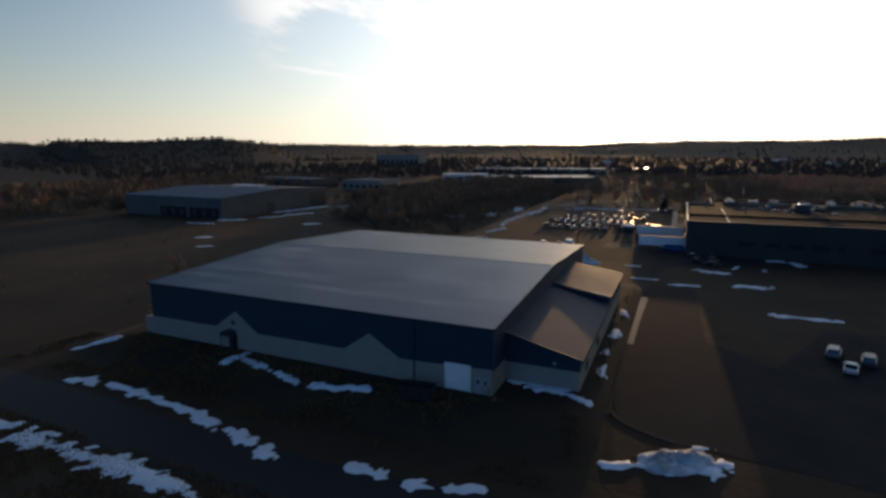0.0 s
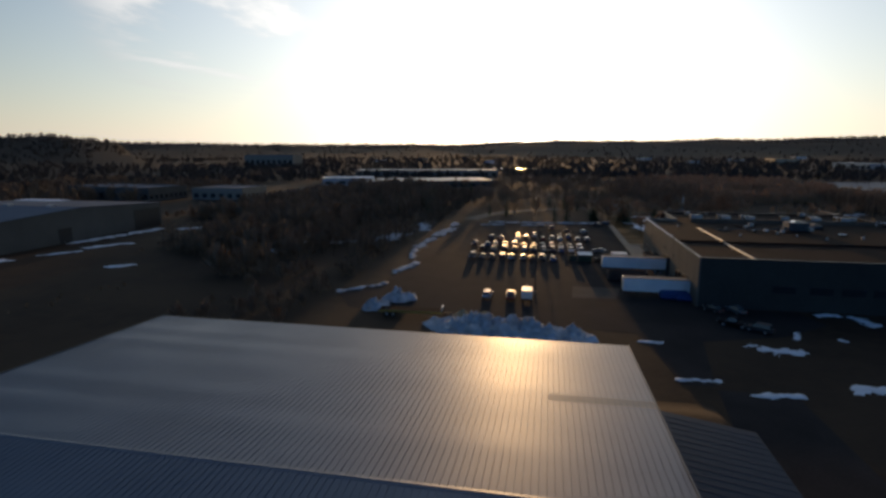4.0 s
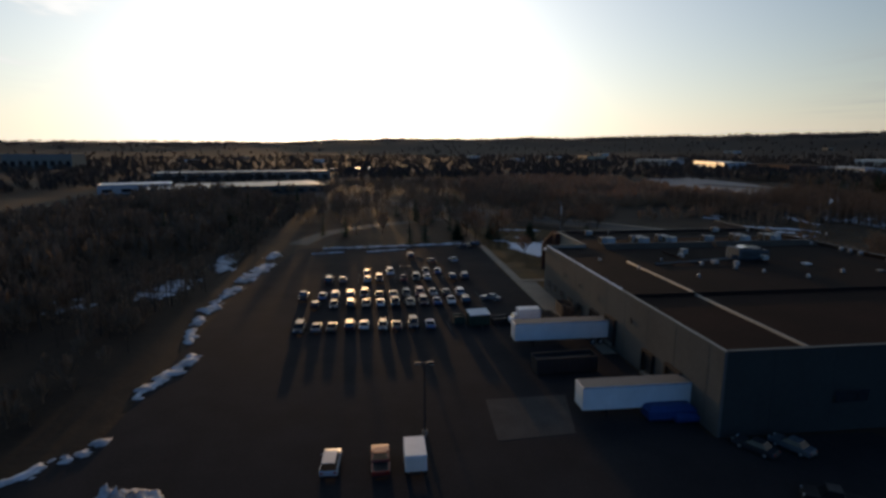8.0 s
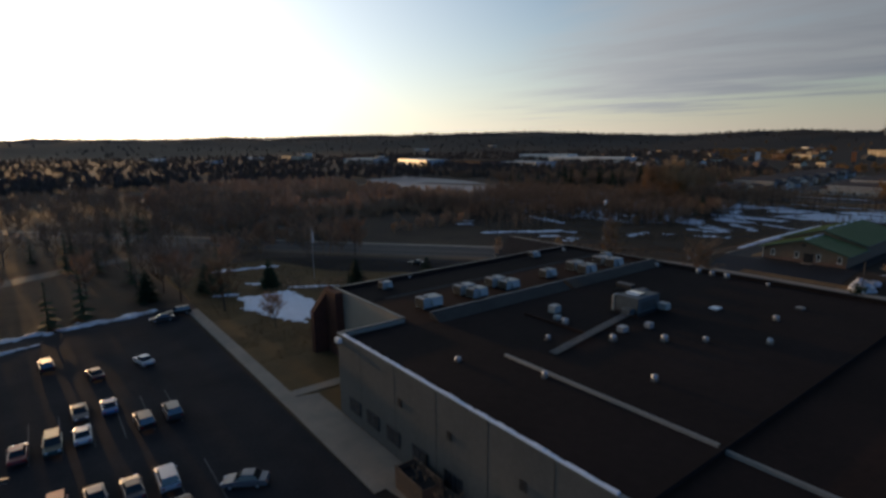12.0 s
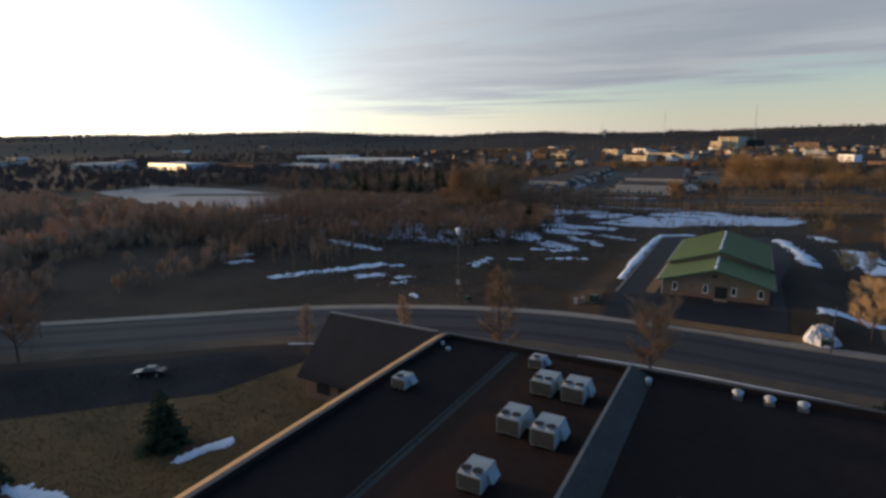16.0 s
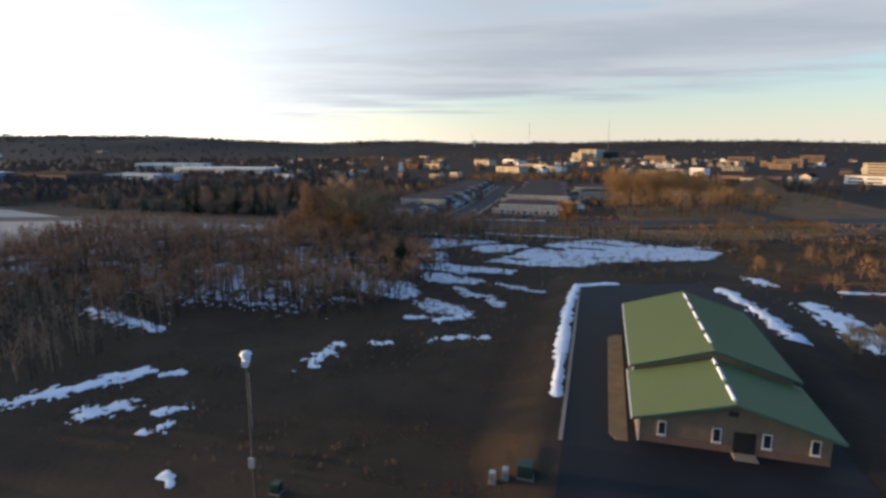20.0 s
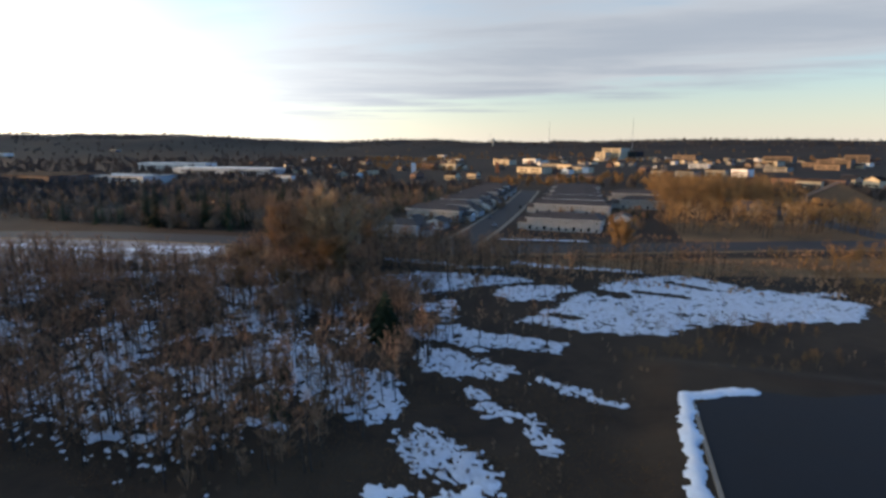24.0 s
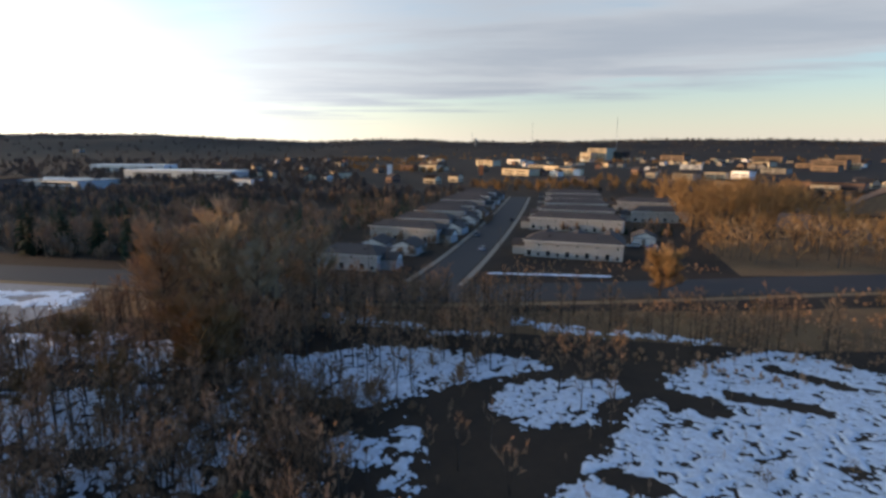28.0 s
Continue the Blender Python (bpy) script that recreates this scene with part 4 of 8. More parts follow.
sheet("lawn_roadside", [(111.0, 205.5), (133, 205.5), (137.4, 196.5), (137.4, 150), (111.0, 150)], STRAW, 0.03, "straw-coloured grass beside the footpath and the brick building", category="lawn")
snow_sheet("snow_patches", 70, 258, 92, 280, 0.35, [(79.5, 273, 81.8, 264.5, 1.8)], "scrap of old snow beside the office wing", size=1.8, amp=0.8, height=0.3, seed=21)
snow_sheet("snow_patches", 108, 160, 226, 250, 0.4, [(199, 217, 183, 213.6, 1.5), (183, 213.6, 168, 211.4, 1.7), (220, 206, 214, 203.6, 1.6), (195, 200, 172, 197.6, 3.0), (210.8, 189.9, 213.5, 168.7, 0.9), (126, 212.5, 125, 201, 1.5),
           ], "heaped snow beside the black lot", size=1.5, amp=0.7, height=0.3, seed=19)


def snow_pile(x, y, rx, ry, h, seed, turn_deg=0.0):
    n, k = 80, 30
    m = Mesh()
    for i in range(k + 1):
        for j in range(n):
            a = 2 * math.pi * j / n
            r = i / k
            edge = 1 + 0.28 * (noise.noise((math.cos(a) * 1.7 + seed, math.sin(a) * 1.7, seed * 0.7)))
            px, py = rx * r * edge * math.cos(a), ry * r * edge * math.sin(a)
            body = (1 - r * r) ** 0.75 if r < 1 else 0
            lump = noise.fractal((px * 0.55 + seed, py * 0.55, seed), 0.8, 2.2, 5)
            crag = noise.fractal((px * 1.6 + seed, py * 1.6, seed * 3), 0.7, 2.3, 4)
            m.v.append((px + 0.25 * crag, py, h * body * (0.80 + 0.62 * lump + 0.30 * crag) - (0.06 if i == k else 0)))
    for i in range(k):
        for j in range(n):
            a, b = i * n + j, i * n + (j + 1) % n
            m.f.append((a, a + n, b + n, b) if i else (a, a + n, b + n))
    ob = new("snow_pile", m.data("snow_pile", SNOW_DIRTY, True))
    ob.matrix_world = pose(x, y, float(pad_height(np.array(x), np.array(y))), 0, 0, turn_deg)
    return tagged(ob, "large heap of dirty ploughed snow on the yard", "snow pile", "ploughed snow heaps")


for a in ((-57.6, 165.4, 3.9, 2.7, 2.1, 1.3, 32), (-60.6, 158.4, 3.0, 2.0, 1.5, 2.1, 40), (-34.5, 147.8, 12.5, 5.2, 3.0, 3.7, -6), (-23.5, 147.0, 4.5, 3.4, 1.8, 4.2, 0), (1.5, 53.2, 4.2, 2.0, 1.1, 5.5, 25),
          (112.5, 214.2, 2.6, 2.2, 2.0, 6.1, 30), (116.5, 213.4, 3.6, 1.4, 0.9, 7.3, 0)):
    snow_pile(*a)


# ---------------------------------------------------------------- the blue hall
def blue_hall():
    HS = 0.947
    th = thing("metal_hall", pose(0, 0, 30 * (1 - HS)) @ Matrix.Scale(HS, 4), "wide navy and beige steel hall with a pale metal roof", "building")
    X0, X1, Y0, Y1, E, R, YR = -79.4, -19.8, 59.9, 124.2, 8.72, 10.25, 92.3
    # beige base walls with two pointed gables drawn on the long front
    prof = [(X0, -0.2), (X1, -0.2), (X1, 3.4), (-28.5, 3.0), (-32.7, 2.9), (-37.4, 5.75), (-41.5, 2.95), (-57.0, 2.95), (-61.1, 5.95), (-65.3, 3.05), (X0, 3.0)]
    front = Mesh().extrude([(x, z) for x, z in prof], "y", Y0 - 0.06, Y0 + 0.2)
    part("front_wall", front, BEIGE, th, "beige steel front with two pointed gable shapes")
    part("front_cladding", Mesh().box(X0, Y0 + 0.004, 2.4, X1, Y0 + 0.3, E), NAVY, th, "navy steel upper front")
    gable = [(Y0 + 0.3, 0.0), (Y1, 0.0), (Y1, E), (YR, R), (Y0 + 0.3, E)]
    part("side_wall", Mesh().extrude(gable, "x", X1 - 0.3, X1), NAVY, th, "navy steel gable wall")
    part("side_wall", Mesh().extrude(gable, "x", X0, X0 + 0.3), NAVY, th, "navy steel gable wall")
    part("back_wall", Mesh().box(X0 + 0.3, Y1 - 0.3, 0, X1 - 0.3, Y1, E), NAVY, th)
    part("annex", Mesh().bbox(-81.4, 60.0, -0.2, X0, 66, 2.7, 0.05), BEIGE, th, "low beige lean-to at the hall's end")
    # roof slopes with raised seams
    o = 0.35
    for name, ya, za, yb, zb in (("front_slope", Y0 - o, E - 0.02, YR, R), ("back_slope", YR, R, Y1 + o, E - 0.02)):
        m = Mesh()
        ny, nx = 14, 30
        for i in range(ny + 1):
            t = i / ny
            for j in range(nx + 1):
                x = X0 - o + (X1 - X0 + 2 * o) * j / nx
                wave = 0.035 * noise.noise((x * 0.12, t * 7, 3.3)) + 0.02 * math.sin(t * math.pi * 12)
                m.v.append((x, ya + (yb - ya) * t, za + (zb - za) * t + 0.10 + wave * (0 if i in (0, ny) else 1)))
        for i in range(ny):
            m.f += [(i * (nx + 1) + j, i * (nx + 1) + j + 1, (i + 1) * (nx + 1) + j + 1, (i + 1) * (nx + 1) + j) for j in range(nx)]
        slope = part(name, m, ROOF_METAL, th, "pale standing-seam metal roof slope", True)
        L = math.hypot(yb - ya, zb - za)
        seam = Mesh().box(-0.03, 0.05, 0.0, 0.03, L - 0.05, 0.034, 0.012).data("roof_seam", ROOF_METAL)
        tilt = math.degrees(math.atan2(zb - za, yb - ya))
        for k in range(118):
            part("roof_seam", seam, None, slope, m=pose(X0 + 0.1 + k * 0.508, ya, za + 0.11, tilt, 0, 0))
    part("ridge_cap", Mesh().extrude([(YR - 0.3, R + 0.10), (YR, R + 0.15), (YR + 0.3, R + 0.10), (YR + 0.3, R + 0.06), (YR - 0.3, R + 0.06)], "x", X0 - o, X1 + o), ROOF_METAL, th, "pale folded ridge cap")
    part("roof_patch", Mesh().box(-28.5, 107.2, 9.60, -19.6, 108.4, 9.64), FLASHING, th, "darker patched strip across the roof")
    part("roof_patch", Mesh().box(-62.0, 105.0, 9.60, -60.4, 106.2, 9.66), FLASHING, th, "dark round stain plate on the roof")
    for y, z in ((Y0 - o, E - 0.25), (Y1 + o - 0.12, E - 0.25)):
        part("gutter", Mesh().box(X0 - o, y, z, X1 + o, y + 0.14, z + 0.26), NAVY, th, "navy eaves gutter")
    for x in (X0 - o, X1 + o - 0.1):
        part("barge_trim", Mesh().extrude([(Y0 - o, E - 0.25), (YR, R - 0.15), (Y1 + o, E - 0.25), (Y1 + o, E + 0.16), (YR, R + 0.2), (Y0 - o, E + 0.16)], "x", x, x + 0.1), NAVY, th, "navy barge trim")
    # doors and fittings on the long front
    d = part("loading_door", Mesh().box(-26.0, Y0 - 0.16, 0.1, -22.8, Y0 - 0.04, 3.4), WHITE, th, "tall white overhead door")
    for z in (0.9, 1.7, 2.5):
        part("door_rib", Mesh().box(-25.95, Y0 - 0.19, z, -22.85, Y0 - 0.16, z + 0.06), TRIM, d)
    part("door_frame", Mesh().box(-26.2, Y0 - 0.12, 0, -26.0, Y0 - 0.02, 3.55).box(-22.8, Y0 - 0.12, 0, -22.6, Y0 - 0.02, 3.55).box(-26.0, Y0 - 0.12, 3.4, -22.8, Y0 - 0.02, 3.55), TRIM, th)
    for x in (-22.1, -21.1):
        dd = part("service_door", Mesh().box(x, Y0 - 0.14, 0.05, x + 0.95, Y0 - 0.05, 2.2), PALE_STEEL, th, "pale steel service door")
        part("window_pane", Mesh().box(x + 0.3, Y0 - 0.17, 1.35, x + 0.65, Y0 - 0.14, 1.85), GLASS, dd)
    part("entrance_door", Mesh().box(-62.6, Y0 - 0.14, 0, -61.0, Y0 - 0.05, 2.2), GLASS, th, "dark glass entrance door")
    arch = [(-63.4 + 2.0 * (1 - math.cos(a)) / 2 * 1.2, 2.2 + 0.9 * math.sin(a)) for a in [math.pi * k / 8 for k in range(9)]]
    part("canopy", Mesh().extrude(arch, "y", Y0 - 1.3, Y0 - 0.07), NAVY, th, "small arched navy canopy over the entrance")
    for x in (-63.2, -61.1):
        part("canopy_post", Mesh().tube((x, Y0 - 1.2, 0), (x, Y0 - 1.2, 2.3), 0.06, 0.06, 6), NAVY, th)
    part("downpipe", Mesh().box(-30.6, Y0 - 0.2, 0, -30.45, Y0 - 0.06, E - 0.2), NAVY, th)
    part("louvre", Mesh().box(-62.0, Y0 - 0.12, 3.8, -61.3, Y0 - 0.06, 4.4), DARK_STEEL, th)
    # lean-to along the east gable, in two lengths with a step between
    XO = -10.1
    part("side_base", Mesh().box(X1, Y0 + 0.3, 0, X1 + 0.06, 65.2, 3.0), BEIGE, th, "beige lower side wall")
    for y0, y1, lift, zi, zo in ((65.4, 93.4, 0.0, 6.5, 4.3), (93.4, 112.6, 1.0, 6.9, 5.4)):
        part("lean_to_wall", Mesh().extrude([(X1, 0), (XO, 0), (XO, 2.6), (X1, 2.6)], "y", y0, y1 - 0.01), BEIGE, th, "beige lower wall of the lean-to")
        part("lean_to_cladding", Mesh().extrude([(X1, 2.6), (XO + 0.02, 2.6), (XO + 0.02, zo), (X1, zi)], "y", y0 + 0.02, y1 - 0.02), NAVY, th, "navy upper wall of the lean-to")
        roof = part("lean_to_roof", Mesh().extrude([(X1, zi + 0.02), (XO + 0.4, zo - 0.12), (XO + 0.4, zo + 0.06), (X1, zi + 0.2)], "y", y0 - 0.35, y1 + (0.0 if lift == 0 else 0.3)), ROOF_NAVY, th, "navy metal lean-to roof")
        L = math.hypot(XO + 0.4 - X1, zo - zi)
        rib = Mesh().box(0.05, -0.02, 0.0, L - 0.05, 0.02, 0.03).data("roof_seam", ROOF_NAVY)
        tilt = math.degrees(math.atan2(zi + 0.2 - zo - 0.06, XO + 0.4 - X1))
        for k in range(int((y1 - y0) / 1.0)):
            part("roof_seam", rib, None, roof, m=pose(X1, y0 + 0.4 + k, zi + 0.195, 0, tilt, 0))
        part("lean_to_fascia", Mesh().extrude([(X1, zi - 0.06), (XO + 0.42, zo - 0.22), (XO + 0.42, zo + 0.09), (X1, zi + 0.24)], "y", y0 - 0.42, y0 - 0.35), ROOF_METAL if lift else NAVY, th, "bright metal edge trim at the step" if lift else "navy verge trim")
    part("wall_light", Mesh().bbox(-13.5, 65.1, 3.2, -13.1, 65.4, 3.5, 0.03), PALE_STEEL, th)
    part("window", Mesh().box(XO, 70, 1.0, XO + 0.05, 72, 2.2), GLASS, th)
    part("window", Mesh().box(XO, 80, 1.0, XO + 0.05, 82, 2.2), GLASS, th)
    return th


blue_hall()


# ---------------------------------------------------------------- the factory
FZ, PZ = 9.35, 9.95   # roof deck and parapet


def factory():
    th = thing("factory", pose(0, 0, 0), "long low precast factory with flat black roofs", "building")
    # walls, each with its thickness; the west front steps back at the north end
    w = 0.35
    walls = [("west_wall", 2.0, 171.3, 2.0 + w, 235.4), ("step_wall", 2.0 + w, 235.4 - w, 10.9, 235.4), ("entrance_wall", 10.9, 235.4 - w, 10.9 + w, 254.8), ("north_wall", 10.9 + w, 254.8 - w, 66.0, 254.8),
             ("east_wall", 66.0 - w, 171.3 + w, 66.0, 254.8 - w), ("south_wall", 2.0 + w, 171.3, 66.0, 171.3 + w)]
    for n, x0, y0, x1, y1 in walls:
        # West and south walls carry their shade in darker precast.
        wl = part(n, Mesh().box(x0, y0, 0, x1, y1, PZ), PRECAST_SHADE if n == "south_wall" else PRECAST if n == "west_wall" else PLASTER, th, "greige precast wall")
        # coping, a little wider than the wall
        part("coping", Mesh().box(x0 - 0.06, y0 - 0.06, PZ, x1 + 0.06, y1 + 0.06, PZ + 0.08), FLASHING if n == "west_wall" else DARK_STEEL, wl)
    # vertical joints of the wall panels
    for k in range(9):
        part("panel_joint", Mesh().box(1.985, 174 + 7 * k, 0.2, 2.0, 174.05 + 7 * k, PZ - 0.1), TAR_SHEET, th)
    for k in range(8):
        part("panel_joint", Mesh().box(8 + 7.2 * k, 171.285, 0.2, 8.05 + 7.2 * k, 171.3, PZ - 0.1), DARK_STEEL, th)
    # dark upstands of the membrane inside the parapets
    part("upstand", Mesh().box(65.60, 171.8, FZ - 0.2, 65.645, 254.3, PZ + 0.02), MEMBRANE, th, "black membrane upstand")
    part("upstand", Mesh().box(11.3, 254.40, FZ - 0.2, 65.58, 254.445, PZ + 0.02), MEMBRANE, th, "black membrane upstand")
    # roof decks
    part("roof", Mesh().box(2.35, 171.65, 8.9, 65.65, 196.0, FZ - 0.25), MEMBRANE_RED, th, "reddish-black flat roof of the south bay")
    part("roof", Mesh().box(2.35, 196.0, 8.9, 65.65, 233.0, FZ), MEMBRANE, th, "black membrane roof of the middle bay")
    part("roof", Mesh().box(11.25, 233.0, 8.9, 65.65, 246.0, FZ + 0.02), MEMBRANE_RED, th, "rusty ballasted roof of the north bay")
    part("roof", Mesh().box(11.25, 246.0, 8.9, 65.65, 254.45, FZ + 0.12), MEMBRANE, th, "black membrane roof along the north edge")
    part("roof", Mesh().box(2.35, 233.0, 8.9, 11.25, 235.05, FZ), MEMBRANE, th)
    part("roof_curb", Mesh().box(2.35, 195.85, FZ - 0.25, 65.65, 196.15, FZ + 0.15), MEMBRANE, th, "low black roof curb")
    part("roof_curb", Mesh().extrude([(13.25, FZ), (13.75, FZ), (13.65, FZ + 0.22), (13.35, FZ + 0.22)], "y", 196.3, 219.0), FLASHING, th, "long grey expansion-joint curb")
    part("roof_curb", Mesh().extrude([(13.25, FZ - 0.25), (13.75, FZ - 0.25), (13.65, FZ), (13.35, FZ)], "y", 172, 195.8), FLASHING, th, "long grey expansion-joint curb")
    part("roof_flashing", Mesh().extrude([(232.1, FZ), (234.0, FZ + 0.95), (234.3, FZ + 0.95), (234.3, FZ)], "x", 14.6, 40.0).extrude([(232.1, FZ), (234.0, FZ + 0.95), (234.3, FZ + 0.95), (234.3, FZ)], "x", 40.8, 65.6), TAR_SHEET, th, "sloped grey flashing between two roofs")
    part("flashing_edge", Mesh().box(14.6, 234.05, FZ + 0.95, 65.6, 234.3, FZ + 0.98), FLASHING, th, "pale metal edge of the flashing")
    part("flashing_patch", Mesh().extrude([(232.08, FZ + 0.02), (233.98, FZ + 0.97), (234.0, FZ + 0.94), (232.12, FZ - 0.01)], "x", 41.0, 43.2), MULCH_DARK, th, "tan patch on the flashing")
    part("roof_strip", Mesh().extrude([(245.6, FZ + 0.02), (246.3, FZ + 0.16), (246.3, FZ + 0.02)], "x", 15, 65.5), TAR_SHEET, th, "grey metal strip at the roof step")
    part("roof_curb", Mesh().box(25.1, 217.6, FZ, 25.5, 227.6, FZ + 0.3), MEMBRANE_RED, th)
    # shingled mansard along the north edge
    part("mansard", Mesh().extrude([(254.86, PZ + 0.05), (256.4, PZ - 0.72), (256.4, PZ - 0.9), (254.86, PZ - 0.9)], "x", 11.2, 66.2), SHINGLE_TAN, th, "tan shingled mansard along the north edge")
    # brick fin by the entrance
    part("brick_fin", Mesh().extrude([(7.4, 0), (10.9, 0), (10.9, PZ + 0.1), (10.2, PZ + 0.1), (7.4, 6.6)], "y", 254.9, 256.0), BRICK_DARK, th, "red-brown brick fin wall with a sloped top")
    part("brick_pier", Mesh().box(9.6, 251.6, 0, 10.88, 254.88, PZ - 0.05), BRICK_DARK, th, "brick pier beside the entrance")
    # steep dark roof of the office wing
    part("wing_wall", Mesh().extrude([(257.0, 0), (272.4, 0), (272.4, 8.9), (257.0, 8.9)], "x", 66.4, 66.8), BRICK, th, "brick end wall of the office wing")
    part("wing_roof", Mesh().extrude([(59.8, 3.2), (66.6, 9.5), (67.0, 9.5), (67.0, 9.2), (60.1, 2.9)], "y", 256.5, 273.0), SHINGLE, th, "steep dark shingled roof of the office wing")
    part("wing_edge", Mesh().box(66.65, 256.5, 9.5, 67.05, 273.1, 9.62), FLASHING, th, "grey ridge trim")
    part("wing_front", Mesh().box(61.0, 257.2, 0, 61.3, 272.6, 3.6), BRICK, th, "low brick front of the office wing")
    part("wing_gable", Mesh().extrude([(61.2, 0), (66.4, 0), (66.4, 8.9), (61.2, 4.0)], "y", 272.3, 272.7), BRICK, th)
    for k in range(4):
        part("window", Mesh().box(60.94, 258.6 + 3.4 * k, 1.0, 61.0, 260.6 + 3.4 * k, 2.5), GLASS, th)
    # west front: doors, windows, louvres
    for y, z0, z1, wd in ((180.6, 0.6, 4.0, 3.0), (187.0, 0.8, 3.6, 2.4), (199.5, 0.8, 4.6, 3.2), (206.0, 0.8, 3.6, 2.6)):
        dr = part("dock_door", Mesh().box(1.86, y - wd / 2, z0, 1.98, y + wd / 2, z1), DARK_STEEL, th, "dark dock door with rubber surround")
        part("dock_seal", Mesh().box(1.5, y - wd / 2 - 0.3, z0 - 0.2, 1.98, y - wd / 2, z1 + 0.3).box(1.5, y + wd / 2, z0 - 0.2, 1.98, y + wd / 2 + 0.3, z1 + 0.3).box(1.5, y - wd / 2, z1, 1.98, y + wd / 2, z1 + 0.3), BLACK, dr)
        part("dock_bumper", Mesh().bbox(1.35, y - wd / 2, 0.4, 1.98, y + wd / 2, z0 - 0.05, 0.04), CONCRETE, dr)
    for y in (213.5, 218.6, 223.4, 227.6, 231.6):
        wn = part("window", Mesh().box(1.9, y - 1.3, 1.3, 1.98, y + 1.3, 3.0), DARK_STEEL, th, "dark framed window")
        for s in (-0.65, 0.65):
            part("pane", Mesh().box(1.87, y + s - 0.58, 1.4, 1.9, y + s + 0.58, 2.9), GLASS, wn)
    for y in (193.0, 205.0, 214.0, 222.0):
        part("wall_louvre", Mesh().box(1.88, y - 0.3, 6.0, 1.98, y + 0.3, 6.8), DARK_STEEL, th)
    for k, x in enumerate((15.5, 22.0, 27.5, 33.0, 39.0, 46.0, 52.5)):
        wn = part("window_band", Mesh().box(x, 171.16, 3.4, x + 4.2, 171.28, 4.9), DARK_STEEL, th, "dark ribbon window")
        for s in range(3):
            part("pane", Mesh().box(x + 0.1 + 1.36 * s, 171.13, 3.5, x + 1.4 + 1.36 * s, 171.16, 4.8), GLASS, wn)
    part("loading_door", Mesh().box(40.5, 171.1, 0, 44.5, 171.28, 5.4), DARK_STEEL, th, "large dark overhead door")
    part("scupper", Mesh().bbox(1.5, 234.3, 9.0, 2.0, 235.2, 9.6, 0.05), WHITE, th, "white rain scupper at the corner")
    return th


factory()
# drift of snow left on the west parapet
drift = Mesh()
for k in range(60):
    y = 197 + k * 0.62
    h = 0.10 + 0.10 * noise.noise((y * 0.4, 2.0, 0.0))
    drift.box(1.96, y, PZ + 0.07, 2.36 + 0.15 * noise.noise((y, 0, 5.0)), y + 0.62, PZ + 0.10 + h, 0.03)
setting("snow_parapet", drift, SNOW, "thin line of snow on the factory parapet", "snow", "stuff")


def rooftop_unit(x, y, sx, sy, h, fans, turn_deg=0.0, z=None):
    z = FZ + 0.05 if z is None else z
    sx, sy, h = sx * 0.9, sy * 0.9, h * 0.92
    th = thing("rooftop_unit", pose(x, y, z, 0, 0, turn_deg), "pale grey steel air-conditioning unit on the flat roof", "air conditioner", "rooftop air conditioners")
    for y0 in (-sy / 2 + 0.05, sy / 2 - 0.25):
        part("base_rail", Mesh().box(-sx / 2 + 0.05, y0, 0, sx / 2 - 0.05, y0 + 0.2, 0.2), DARK_STEEL, th)
    part("cabinet", Mesh().bbox(-sx / 2, -sy / 2, 0.18, sx / 2, sy / 2, h, 0.05), PALE_STEEL, th, "pale painted cabinet")
    part("coil_grille", Mesh().box(-sx / 2 - 0.012, -sy / 2 + 0.05, 0.26, -sx / 2, sy / 2 - 0.05, h - 0.1), TAR_SHEET, th, "dark coil grille")
    part("hood", Mesh().extrude([(-sy / 2 - 0.45, 0.5), (-sy / 2, 0.5), (-sy / 2, h - 0.2), (-sy / 2 - 0.12, h - 0.25)], "x", -sx * 0.1, sx * 0.42), PALE_STEEL, th, "sloped intake hood")
    for k in range(fans):
        fy = (k - (fans - 1) / 2) * sy / max(fans, 1) * 0.95
        ring = Mesh().tube((-sx * 0.28, fy, h), (-sx * 0.28, fy, h + 0.14), 0.42, 0.42, 14)
        f = part("fan_ring", ring, GREY_STEEL, th)
        part("fan_grille", Mesh().tube((-sx * 0.28, fy, h + 0.14), (-sx * 0.28, fy, h + 0.15), 0.38, 0.38, 14), BLACK, f, "dark fan opening")
    part("access_panel", Mesh().box(sx * 0.05, -sy / 2 - 0.015, 0.35, sx * 0.4, -sy / 2 - 0.002, h - 0.2) if fans == 0 else Mesh().box(sx / 2 + 0.002, -sy / 2 + 0.2, 0.35, sx / 2 + 0.018, sy / 2 - 0.2, h - 0.2), GREY_STEEL, th)
    return th


for a in ((17.5, 238.5, 3.6, 2.3, 1.7, 2), (25.6, 240.6, 3.2, 2.0, 1.6, 2), (25.8, 238.0, 3.0, 2.1, 1.6, 2), (32.2, 241.0, 3.0, 2.1, 1.6, 2), (32.6, 238.3, 3.0, 2.2, 1.6, 2), (42.9, 239.6, 2.6, 1.9, 1.5, 2),
          (50.6, 240.1, 2.9, 2.1, 1.7, 2), (50.2, 237.2, 3.0, 2.1, 1.7, 2), (58.1, 240.1, 3.0, 2.2, 1.6, 2), (58.0, 237.3, 3.0, 2.2, 1.7, 2), (62.7, 242.5, 1.8, 1.6, 1.3, 1)):
    rooftop_unit(*a)
for x, y in ((17.7, 250.5), (52.6, 251.9)):
    rooftop_unit(x, y, 1.9, 1.6, 1.3, 1, 0, FZ + 0.14)


